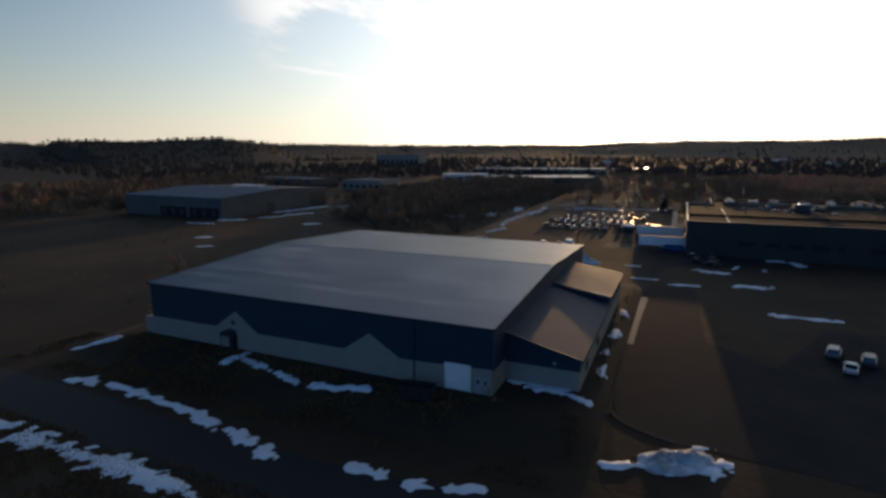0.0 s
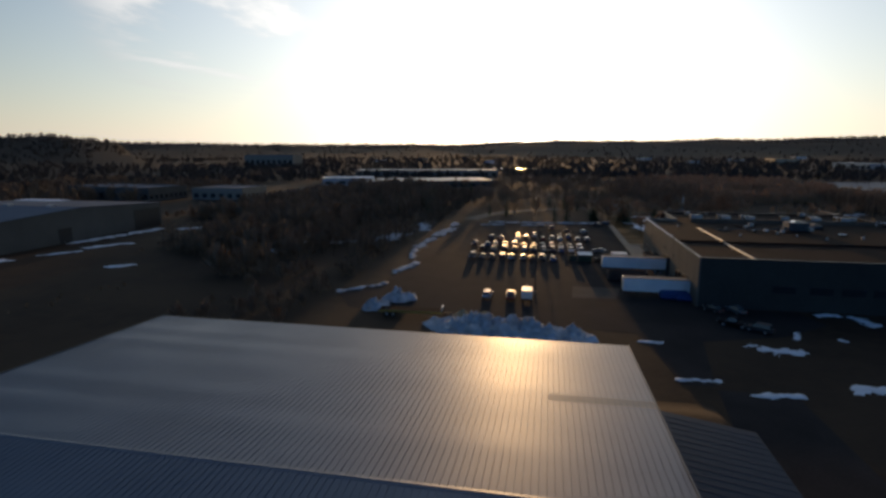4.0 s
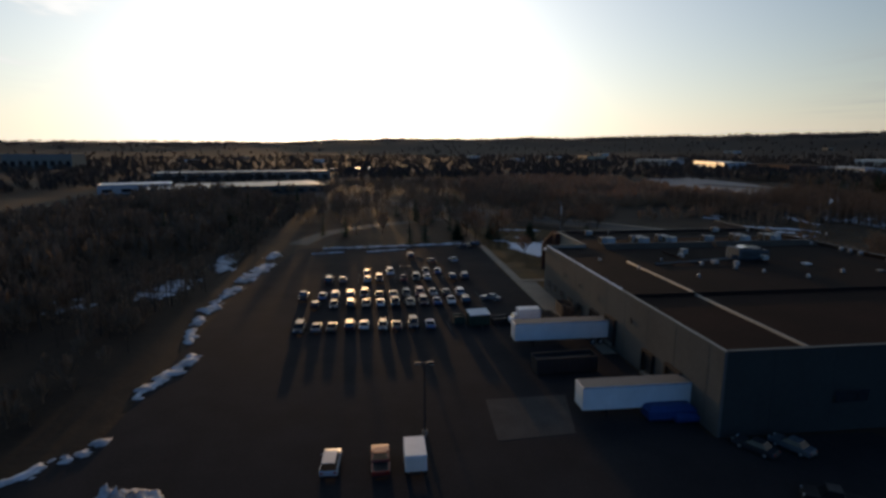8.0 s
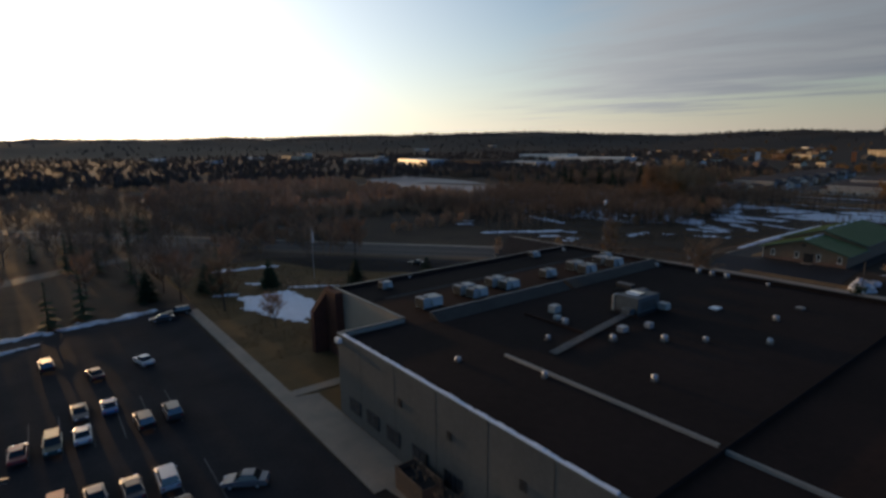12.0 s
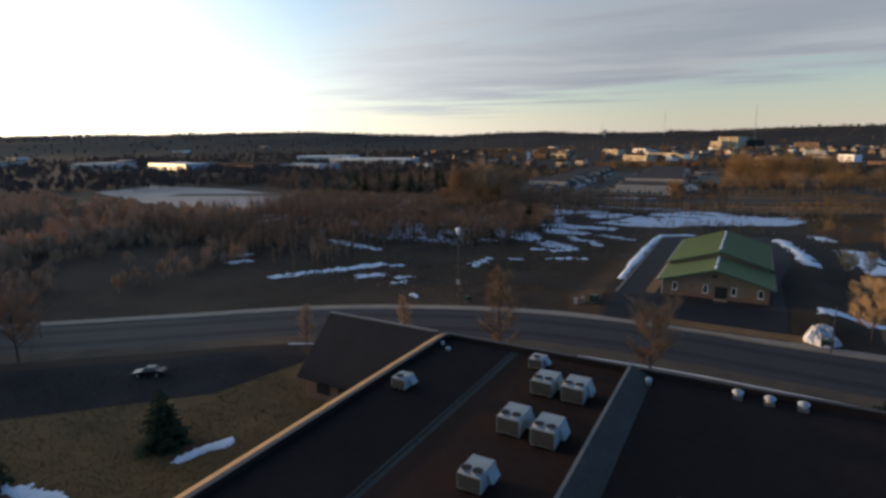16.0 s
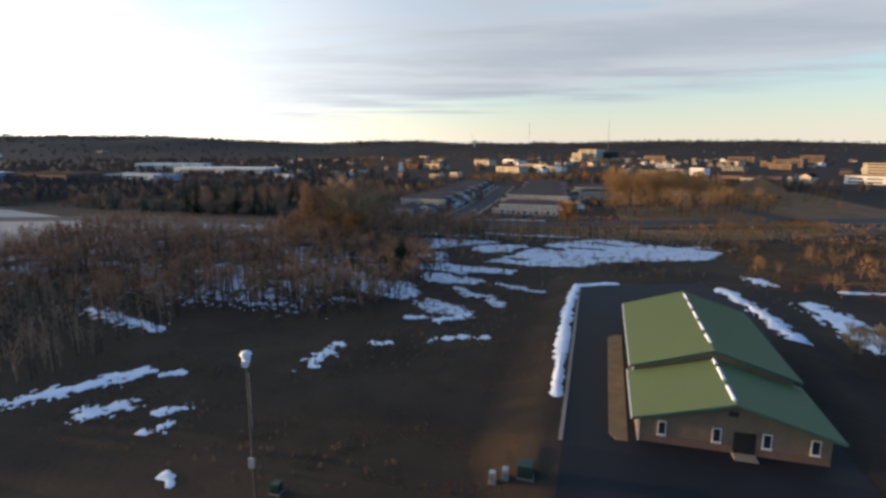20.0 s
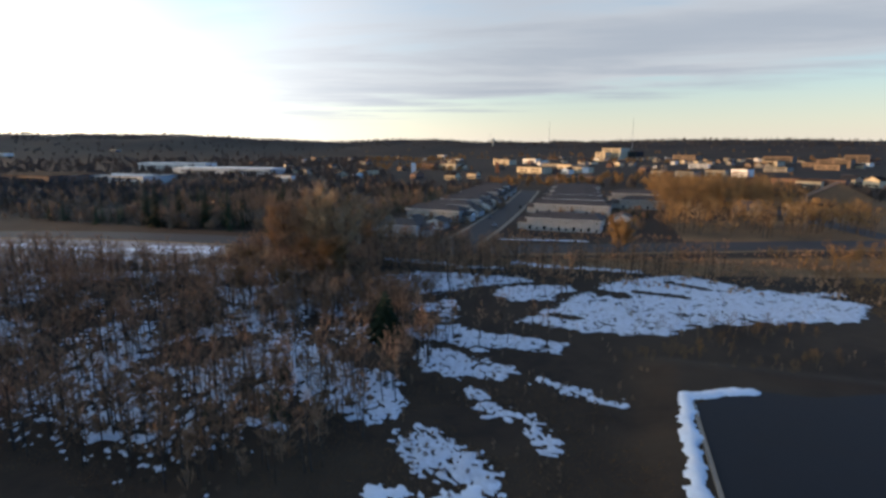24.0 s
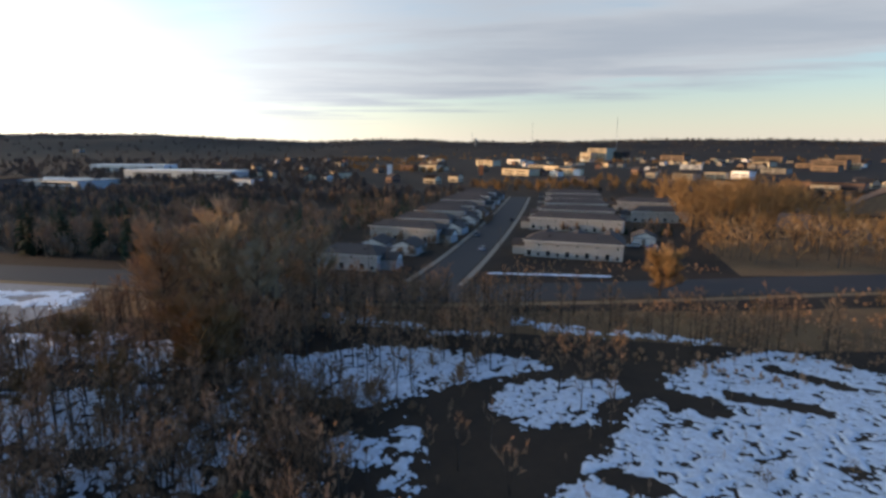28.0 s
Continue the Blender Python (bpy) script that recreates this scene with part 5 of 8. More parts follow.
def roof_vent(x, y, r=0.45, h=0.9, lit=False):
    th = thing("roof_vent", pose(x, y, FZ), "small galvanised mushroom vent on the roof", "roof vent", "roof vents")
    r, h = r * 0.8, h * 0.85
    part("curb", Mesh().box(-r * 0.8, -r * 0.8, 0, r * 0.8, r * 0.8, h * 0.35), FLASHING, th)
    part("stack", Mesh().tube((0, 0, h * 0.35), (0, 0, h * 0.7), r * 0.6, r * 0.6, 10), GREY_STEEL, th)
    part("cap", Mesh().dome(0, 0, h * 0.7, r, h * 0.32, 12), CHROME if lit else GREY_STEEL, th, "", True)
    return th


for x, y, r, h in ((63.7, 232.2, 0.4, 0.9), (64.6, 225.0, 0.6, 0.95), (64.5, 222.6, 0.6, 0.95), (64.6, 220.2, 0.6, 0.95), (26.4, 221.8, 0.55, 0.9), (26.0, 214.5, 0.5, 0.9), (30.4, 210.8, 0.5, 0.9), (63.6, 254.0, 0.3, 0.6),
                   (62.4, 252.6, 0.35, 0.6), (24.6, 254.0, 0.3, 0.6), (12.6, 212.6, 0.4, 0.8), (8.6, 221.0, 0.45, 0.6), (20.6, 219.4, 0.35, 0.7), (33.8, 207.8, 0.4, 0.7), (64.4, 213.8, 0.4, 0.6), (47.6, 206.0, 0.5, 0.8),
                   (38.4, 203.0, 0.45, 0.8), (20.0, 205.6, 0.4, 0.8)):
    roof_vent(x, y, r, h)


def plant_room():
    th = thing("exhaust_unit", pose(38.2, 219.3, FZ) @ Matrix.Scale(0.78, 4), "large grey rooftop exhaust plant with ducts", "roof plant")
    part("housing", Mesh().bbox(-3.2, -2.0, 0.5, 3.0, 2.3, 3.0, 0.08), PLANT_GREY, th, "dull slate-grey sheet housing")
    part("frame", Mesh().box(-3.3, -2.1, 0, 3.1, 2.4, 0.5), DARK_STEEL, th)
    part("roof_hatch", Mesh().extrude([(-1.6, 3.0), (0.4, 3.0), (0.4, 3.25), (-1.2, 3.4)], "y", -1.0, 1.4), CHROME, th, "bright metal hatch")
    part("stack", Mesh().tube((-3.0, 2.9, 0), (-3.0, 2.9, 2.6), 0.22, 0.22, 10), PALE_STEEL, th, "pale vertical flue")
    part("elbow", Mesh().tube((-3.0, 2.9, 2.6), (-2.3, 2.4, 2.9), 0.22, 0.2, 10), PALE_STEEL, th)
    part("duct", Mesh().bbox(-4.6, -1.4, 0.3, -3.2, 0.2, 1.3, 0.05), PLANT_GREY, th, "grey sheet duct")
    part("side_duct", Mesh().bbox(2.6, -3.6, 0.3, 4.0, -2.0, 1.4, 0.05), PALE_STEEL, th)
    for k in range(3):
        part("louvre_blade", Mesh().box(-2.4, -2.03, 0.9 + 0.5 * k, 2.2, -2.0, 1.2 + 0.5 * k), DARK_STEEL, th)
    for k in range(5):
        part("pipe", Mesh().tube((-26.5, -4.9 + 0.30 * k, 0.28), (-4.6, -1.3 + 0.28 * k, 0.45), 0.07, 0.07, 6), FLASHING, th, "grey insulated pipe")
    part("duct_cover", Mesh().bbox(5.4, 4.2, 0.2, 10.0, 5.8, 1.3, 0.3), PLANT_GREY, th, "rounded blue-grey duct")
    return th


plant_room()
for nm, x, y, sx, sy, h, mat in (("roof_plant_box", 29.0, 225.8, 1.6, 1.5, 1.3, PALE_STEEL), ("roof_plant_box", 27.0, 223.6, 1.1, 0.9, 0.7, PALE_STEEL), ("roof_plant_box", 29.4, 215.6, 1.4, 1.2, 0.9, GREY_STEEL), ("roof_plant_box", 33.0, 214.4, 1.2, 1.0, 0.9, GREY_STEEL),
                                 ("roof_skylight", 46.5, 213.1, 1.9, 1.5, 0.35, WHITE), ("roof_plant_box", 45.6, 226.4, 1.6, 3.6, 1.4, DARK_STEEL), ("roof_hatch", 55.0, 206.0, 1.4, 1.2, 0.4, FLASHING)):
    sx, sy, h = sx * 0.75, sy * 0.75, h * 0.8
    th = thing(nm, pose(x, y, FZ), "small grey steel box standing on the factory roof", "roof plant", "roof boxes")
    part("cabinet", Mesh().bbox(-sx / 2, -sy / 2, 0.08, sx / 2, sy / 2, h, 0.04), mat, th)
    part("curb", Mesh().box(-sx / 2 - 0.08, -sy / 2 - 0.08, 0, sx / 2 + 0.08, sy / 2 + 0.08, 0.1), DARK_STEEL, th)


# ---------------------------------------------------------------- the green-roofed building
def green_building():
    th = thing("green_roof_building", pose(66.5 * 0.05, 244.4 * 0.05, 33.1 * 0.05 - 0.01) @ Matrix.Scale(0.95, 4), "single-storey tan block building with a green metal roof", "building")
    X0, YM = 128.3, 229.4

    def gable(x0, x1, ya, yb, e, r):
        return Mesh().extrude([(ya, 0), (yb, 0), (yb, e), (YM, r), (ya, e)], "x", x0, x1)

    part("front_wing_wall", gable(X0, 141.0, 219.8, 239.2, 3.05, 5.75), BRICK_TAN, th, "tan split-block walls")
    part("rear_wing_wall", gable(141.0, 171.0, 219.9, 239.1, 4.0, 6.95), BRICK_TAN, th, "tan split-block walls of the rear wing")
    for x0, x1, e, r, yo in ((127.4, 141.6, 3.2, 6.15, 10.5), (140.6, 171.8, 4.25, 7.45, 10.3)):
        for s, nm in ((1, "north_slope"), (-1, "south_slope")):
            ye = YM + s * yo
            m = Mesh().extrude([(YM, r), (ye, e), (ye, e - 0.16), (YM, r - 0.16)], "x", x0, x1)
            slope = part(nm, m, ROOF_GREEN, th, "green standing-seam metal roof slope")
            L = math.hypot(ye - YM, r - e)
            seam = Mesh().box(-0.022, 0, 0, 0.022, L, 0.045).data("roof_seam", ROOF_GREEN)
            tilt = -math.degrees(math.atan2(r - e, yo))
            for k in range(int((x1 - x0) / 0.6)):
                part("roof_seam", seam, None, slope, m=pose(x0 + 0.3 + 0.6 * k, YM, r, 0, 0, 0 if s > 0 else 180) @ pose(0, 0, 0, tilt, 0, 0))
            part("fascia", Mesh().extrude([(YM, r + 0.02), (ye, e + 0.02), (ye, e - 0.3), (YM, r - 0.3)], "x", x0 - 0.09, x0 - 0.004), GREEN_TRIM, th, "dark green barge board")
            part("gutter", Mesh().box(x0, min(ye, ye + s * 0.14), e - 0.2, x1, max(ye, ye + s * 0.14), e + 0.0), TRIM if s > 0 else GREEN_TRIM, th)
    part("snow_guard", Mesh().box(127.5, YM - 0.14, 6.16, 171.7 - 30.2, YM + 0.14, 6.22), ROOF_GREEN, th, "green ridge cap")
    part("gable_vent", Mesh().box(X0 - 0.06, YM - 0.5, 4.3, X0, YM + 0.5, 4.9), DARK_STEEL, th)
    for y, wd in ((236.6, 0.7), (230.9, 0.7), (225.9, 0.7), (221.3, 0.7)):
        wn = part("window", Mesh().box(X0 - 0.07, y - wd / 2 - 0.12, 1.05, X0, y + wd / 2 + 0.12, 2.75), TRIM, th, "narrow window with pale frame")
        part("pane", Mesh().box(X0 - 0.09, y - wd / 2, 1.17, X0 - 0.07, y + wd / 2, 2.63), GLASS, wn)
        part("sill", Mesh().box(X0 - 0.16, y - wd / 2 - 0.18, 0.97, X0, y + wd / 2 + 0.18, 1.05), TRIM, wn)
    dr = part("entrance_door", Mesh().box(X0 - 0.1, 227.0, 0.12, X0, 229.2, 2.55), BLACK, th, "dark recessed entrance door")
    part("door_handle", Mesh().box(X0 - 0.16, 228.0, 0.95, X0 - 0.1, 228.06, 1.35), CHROME, dr)
    part("step", Mesh().bbox(X0 - 1.6, 226.9, 0, X0, 229.3, 0.14, 0.02), CONCRETE, th, "pale concrete doorstep")
    part("wainscot", Mesh().box(X0 - 0.05, 219.8, 0, X0, 239.2, 0.9), BRICK, th, "darker block base course")
    part("downpipe", Mesh().box(X0 - 0.1, 239.0, 0, X0, 239.12, 3.0), TRIM, th, "pale downpipe")
    part("downpipe", Mesh().box(140.86, 239.15, 0, 141.0, 239.3, 4.0), TRIM, th, "pale downpipe")
    for k in range(5):
        part("window", Mesh().box(143 + 5.5 * k, 239.1, 1.2, 144.6 + 5.5 * k, 239.2, 2.7), GLASS, th)
    # remnants of snow along the ridges
    for x0, z, n in ((143.5, 7.45, 5), (128.4, 6.18, 2), (139.0, 6.18, 1)):
        for k in range(n):
            a = x0 + k * 5.6
            m = Mesh()
            for i in range(10):
                x = a + i * 0.45
                w, t = 0.30 + 0.08 * noise.noise((x, 1, 2)), (0.13 + 0.06 * noise.noise((x, 3, 1))) * (0.3 if i in (0, 9) else 1)
                m.v += [(x, YM - w, z - 0.14), (x, YM - w * 0.5, z + t * 0.8), (x, YM + w * 0.3, z + t), (x, YM + w * 0.8, z - 0.12)]
            for i in range(9):
                m.f += [(4 * i + j, 4 * i + j + 4, 4 * i + (j + 1) % 4 + 4, 4 * i + (j + 1) % 4) for j in range(4)]
            m.f += [(0, 1, 2, 3), (39, 38, 37, 36)]
            part("ridge_snow", m, SNOW, th, "strip of snow left on the ridge")
    return th


green_building()


def small_brick_building():
    th = thing("brick_building", pose(0, 0, 0), "low brown brick building with a dark flat roof", "building")
    # Wall brick darkened for the shade on its road side.
    part("wall", Mesh().box(137.8, 178.0, 0, 168.5, 195.6, 4.0), BRICK_DARK, th)
    part("parapet", Mesh().box(137.6, 195.35, 4.0, 168.7, 195.7, 4.35).box(137.6, 177.9, 4.0, 137.9, 195.35, 4.35), BRICK, th)
    part("roof", Mesh().box(137.9, 178.0, 4.0, 168.5, 195.35, 4.12), MEMBRANE, th, "dark membrane roof")
    for k in range(5):
        part("window", Mesh().box(140.5 + 5.6 * k, 195.6, 1.0, 143.2 + 5.6 * k, 195.68, 2.4), GLASS, th)
    part("door", Mesh().box(137.7, 184.0, 0, 137.8, 185.2, 2.2), DARK_STEEL, th)
    return th


small_brick_building()


def warehouse(name, x0, y0, x1, y1, h, wall, roof, label, bays=6, rise=0.0, dock=False, face="S", turn_deg=0.0, extra=None):
    """A plain commercial building: walls, low roof, parapet trim, doors and windows on the faces."""
    cx, cy = (x0 + x1) / 2, (y0 + y1) / 2
    hx, hy = abs(x1 - x0) / 2, abs(y1 - y0) / 2
    th = thing(name, pose(cx, cy, 0, 0, 0, turn_deg), label, "building")
    part("wall", Mesh().box(-hx, -hy, 0, hx, hy, h), wall, th)
    if rise:
        part("roof", Mesh().extrude([(-hy - 0.4, h), (0, h + rise), (hy + 0.4, h), (hy + 0.4, h + 0.2), (0, h + rise + 0.25), (-hy - 0.4, h + 0.2)], "x", -hx - 0.4, hx + 0.4), roof, th)
        part("gable", Mesh().extrude([(-hy, h), (hy, h), (0, h + rise)], "x", -hx, hx), wall, th)
    else:
        part("roof", Mesh().box(-hx + 0.3, -hy + 0.3, h, hx - 0.3, hy - 0.3, h + 0.1), roof, th)
        part("parapet", Mesh().box(-hx - 0.05, -hy - 0.05, h, hx + 0.05, -hy + 0.3, h + 0.5).box(-hx - 0.05, hy - 0.3, h, hx + 0.05, hy + 0.05, h + 0.5).box(-hx - 0.05, -hy + 0.3, h, -hx + 0.3, hy - 0.3, h + 0.5).box(hx - 0.3, -hy + 0.3, h, hx + 0.05, hy - 0.3, h + 0.5), wall, th)
    for k in range(bays):
        u = (k + 0.5) / bays
        if "S" in face:
            part("window", Mesh().box(-hx + 2 * hx * u - hx / bays * 0.55, -hy - 0.06, h * 0.18, -hx + 2 * hx * u + hx / bays * 0.55, -hy, h * 0.55), GLASS, th)
        if "W" in face:
            part("window", Mesh().box(-hx - 0.06, -hy + 2 * hy * u - hy / bays * 0.55, h * 0.18, -hx, -hy + 2 * hy * u + hy / bays * 0.55, h * 0.55), GLASS, th)
        if "E" in face:
            part("window", Mesh().box(hx, -hy + 2 * hy * u - hy / bays * 0.5, h * 0.2, hx + 0.06, -hy + 2 * hy * u + hy / bays * 0.5, h * 0.5), GLASS, th)
    if dock:
        part("dock_canopy", Mesh().box(-hx, -hy - 3.0, 4.2, hx * 0.98, -hy - 0.05, 4.6), DARK_STEEL, th, "dark canopy over the dock")
        part("dock_recess", Mesh().box(-hx * 0.95, -hy - 0.1, 0.2, hx * 0.95, -hy, 4.2), BLACK, th, "dark loading dock openings")
    if extra:
        extra(th, hx, hy, h)
    return th


def grey_hall_extra(th, hx, hy, h):
    part("dark_bay", Mesh().box(hx, hy - 15, 0.0, hx + 0.12, hy - 1, h - 1.5), DARK_STEEL, th, "dark cladding of the last bay")
    part("loading_door", Mesh().box(hx, -10, 0, hx + 0.1, -5, 5), DARK_STEEL, th)
    for x0, x1 in ((-7.5, 9.3), (11.5, 29.5)):
        # Flat black slab on the wall stands for the shaded openings.
        bay = part("dock_opening", Mesh().box(x0, -hy - 0.1, 0.1, x1, -hy, 4.7), BLACK, th, "dark row of loading dock openings")
        for k in range(3):
            xx = x0 + (x1 - x0) * (k + 0.5) / 3
            part("dock_shutter", Mesh().box(xx - 1.4, -hy - 0.16, 0.9, xx + 1.4, -hy - 0.1, 4.0), DARK_STEEL, bay)
    for k in range(10):
        part("panel_joint", Mesh().box(-hx + 6.3 * k, -hy - 0.03, 0.2, -hx + 6.3 * k + 0.08, -hy, h), DARK_STEEL, th)
    part("roof_snow", Mesh().bbox(-hx, hy - 9, h + 0.62, -hx + 22, hy - 3, h + 0.9, 0.1), SNOW, th, "strip of snow left on the roof")
    for k in range(3):
        part("roof_vent", Mesh().bbox(-hx * 0.5 + 18 * k, -3, h + 1.6, -hx * 0.5 + 18 * k + 2, -1, h + 2.8, 0.1), GREY_STEEL, th)


warehouse("grey_warehouse", -250, 180, -187, 258, 9.2, PRECAST_LIGHT, DULL_ROOF, "large grey-beige warehouse with a pale blue-grey metal roof", bays=0, rise=2.0, extra=grey_hall_extra)
warehouse("blue_grey_shed", -330, 350, -262, 380, 8, PRECAST, DULL_ROOF, "distant blue-grey steel shed", bays=8, face="SE", turn_deg=-8)
warehouse("white_shed", -250, 366, -215, 396, 7, PLASTER, DULL_ROOF, "distant pale shed with arched doors", bays=6, face="SE")
warehouse("long_warehouse", -196, 500, -78, 560, 5.0, PRECAST, FLASHING, "long low grey warehouse with a grey roof", bays=14, face="SE", turn_deg=20)
warehouse("white_roof_shed", -232, 520, -186, 548, 6, GREY_STEEL, WHITE, "low shed with a bright white roof", bays=4, face="SE", turn_deg=20)
warehouse("distant_depot", -260, 690, -90, 730, 7, PLASTER, ROOF_METAL, "distant depot behind a row of lorries", bays=16, turn_deg=12)
warehouse("distant_office", -600, 1010, -500, 1050, 22, PLASTER, MEMBRANE, "distant grey office block", bays=9)
# Low chrome-roofed blocks added to throw the glint of something low and unidentified.
warehouse("glint_block", -108, 893, -91, 915, 2.6, ROOF_METAL, CHROME, "distant low block with a mirror-bright roof for a sun glint", bays=6, rise=0.3)
warehouse("glint_block", -82, 888, -50, 920, 2.8, ROOF_METAL, CHROME, "distant low block with a mirror-bright roof for a sun glint", bays=6, rise=0.3)


# ---------------------------------------------------------------- vehicles
CAR_CACHE = {}


def car_mesh(key, build, mat, smooth=False):
    if key not in CAR_CACHE:
        CAR_CACHE[key] = build().data(key[0], mat, smooth)
    return CAR_CACHE[key]


def loft(profile, half, inset=0.10, drop=0.05):
    """A vehicle body: a side outline (y, z) drawn across the width with rounded shoulders."""
    m = Mesh()
    cy = sum(p[0] for p in profile) / len(profile)
    cz = sum(p[1] for p in profile) / len(profile)
    k = len(profile)
    for s, f in ((-half, 0.955), (-half + inset, 1.0), (half - inset, 1.0), (half, 0.955)):
        m.v += [(s, cy + (y - cy) * f, cz + (z - cz) * f) for y, z in profile]
    m.f += [tuple(range(k)), tuple(range(4 * k - 1, 3 * k - 1, -1))]
    for r in range(3):
        m.f += [(r * k + (i + 1) % k, r * k + i, (r + 1) * k + i, (r + 1) * k + (i + 1) % k) for i in range(k)]
    return m


def cabin(y0, y1, yt0, yt1, z0, z1, wb, wt):
    m = Mesh()
    m.v = [(-wb, y0, z0), (wb, y0, z0), (wb, y1, z0), (-wb, y1, z0), (-wt, yt0, z1), (wt, yt0, z1), (wt, yt1, z1), (-wt, yt1, z1)]
    m.f = [(4, 5, 6, 7), (0, 1, 5, 4), (1, 2, 6, 5), (2, 3, 7, 6), (3, 0, 4, 7), (3, 2, 1, 0)]
    return m


CAR_KINDS = {
    "sedan": dict(body=[(-2.3, 0.32), (2.25, 0.30), (2.32, 0.55), (2.15, 0.74), (0.95, 0.92), (-1.35, 0.95), (-2.2, 0.88), (-2.35, 0.62)], cab=(-1.55, 1.05, -0.95, 0.25, 0.90, 1.43, 0.80, 0.60), half=0.88, wb=1.36, r=0.32),
    "suv": dict(body=[(-2.3, 0.40), (2.25, 0.38), (2.34, 0.65), (2.2, 0.92), (1.05, 1.06), (-2.1, 1.08), (-2.34, 0.95), (-2.38, 0.6)], cab=(-2.2, 1.15, -1.95, 0.45, 1.03, 1.72, 0.86, 0.70), half=0.93, wb=1.38, r=0.37),
    "hatch": dict(body=[(-2.0, 0.32), (2.0, 0.30), (2.08, 0.55), (1.9, 0.78), (0.95, 0.92), (-1.9, 0.95), (-2.08, 0.7)], cab=(-1.85, 1.05, -1.5, 0.3, 0.90, 1.48, 0.80, 0.62), half=0.86, wb=1.28, r=0.31),
    "pickup": dict(body=[(-2.7, 0.48), (2.6, 0.46), (2.7, 0.75), (2.55, 1.02), (1.3, 1.10), (-0.75, 1.10), (-0.8, 0.98), (-2.65, 0.98), (-2.72, 0.7)], cab=(-0.7, 1.35, -0.5, 0.7, 1.08, 1.78, 0.86, 0.70), half=0.96, wb=1.65, r=0.40),
    "van": dict(body=[(-2.5, 0.40), (2.4, 0.38), (2.5, 0.62), (2.4, 0.90), (1.5, 1.10), (-2.45, 1.12), (-2.55, 0.8)], cab=(-2.45, 1.6, -2.3, 0.8, 1.08, 1.82, 0.90, 0.76), half=0.97, wb=1.5, r=0.36),
}


def wheel(th, x, y, r, width=0.22):
    w = part("wheel", car_mesh(("tyre", round(r, 2), round(width, 2)), lambda: Mesh().tube((-width / 2, 0, 0), (width / 2, 0, 0), r, r, 14), RUBBER), None, th, m=pose(x, y, r))
    part("rim", car_mesh(("rim", round(r, 2), round(width, 2)), lambda: Mesh().tube((-width / 2 - 0.012, 0, 0), (width / 2 + 0.012, 0, 0), r * 0.62, r * 0.62, 10), GREY_STEEL), None, w)


def car(kind, paint, x, y, heading, group="cars in the staff car park"):
    """A parked car; heading in degrees, 0 facing +y."""
    k = CAR_KINDS[kind]
    c = k["cab"]
    word = {"sedan": "saloon car", "suv": "sport utility car", "hatch": "hatchback car", "pickup": "pickup truck", "van": "passenger van"}[kind]
    th = thing("car" if kind != "pickup" else "pickup_truck", pose(x, y, 0.03, 0, 0, heading) @ Matrix.Scale(0.92, 4), f"{paint} {word} parked on the worn asphalt", "car", group)
    mat = PAINTS[paint]
    part("body", car_mesh(("body", kind, paint), lambda: loft(k["body"], k["half"]), mat), None, th)
    part("greenhouse", car_mesh(("greenhouse", kind), lambda: cabin(*c), CAR_GLASS), None, th, "dark tinted windows")
    part("roof", car_mesh(("roof", kind, paint), lambda: Mesh().bbox(-c[7] - 0.02, c[2] - 0.03, c[5] - 0.02, c[7] + 0.02, c[3] + 0.03, c[5] + 0.05, 0.03), mat), None, th)
    h, f, b = k["half"], max(p[0] for p in k["body"]), min(p[0] for p in k["body"])
    zl = sum(p[1] for p in k["body"]) / len(k["body"])
    for s in (-1, 1):
        part("headlight", car_mesh(("headlight", kind), lambda: Mesh().bbox(-0.17, -0.06, -0.07, 0.17, 0.06, 0.07, 0.02), HEADLIGHT), None, th, m=pose(s * (h - 0.28), f - 0.06, zl + 0.02))
        part("tail_light", car_mesh(("tail_light", kind), lambda: Mesh().bbox(-0.14, -0.05, -0.09, 0.14, 0.05, 0.09, 0.02), TAILLIGHT), None, th, m=pose(s * (h - 0.25), b + 0.06, zl + 0.06))
        part("mirror", car_mesh(("mirror", kind, paint), lambda: Mesh().bbox(-0.10, -0.06, -0.07, 0.10, 0.06, 0.07, 0.02), mat), None, th, m=pose(s * (h + 0.07), c[1] - 0.35, c[4] + 0.08))
        for yy in (k["wb"], -k["wb"]):
            wheel(th, s * (h - 0.11), yy, k["r"])
    part("bumper", car_mesh(("bumper", kind), lambda: Mesh().bbox(-h * 0.9, -0.07, -0.08, h * 0.9, 0.07, 0.08, 0.03), DARK_STEEL), None, th, m=pose(0, f + 0.0, 0.42))
    part("bumper", car_mesh(("bumper", kind), lambda: None, DARK_STEEL), None, th, m=pose(0, b - 0.0, 0.45))
    if kind == "pickup":
        # Black sheet over the bed stands for its shaded hollow.
        part("load_bed", car_mesh(("load_bed",), lambda: Mesh().box(-0.82, -2.55, 0.965, 0.82, -0.95, 0.985), BLACK), None, th, "dark load bed")
    return th


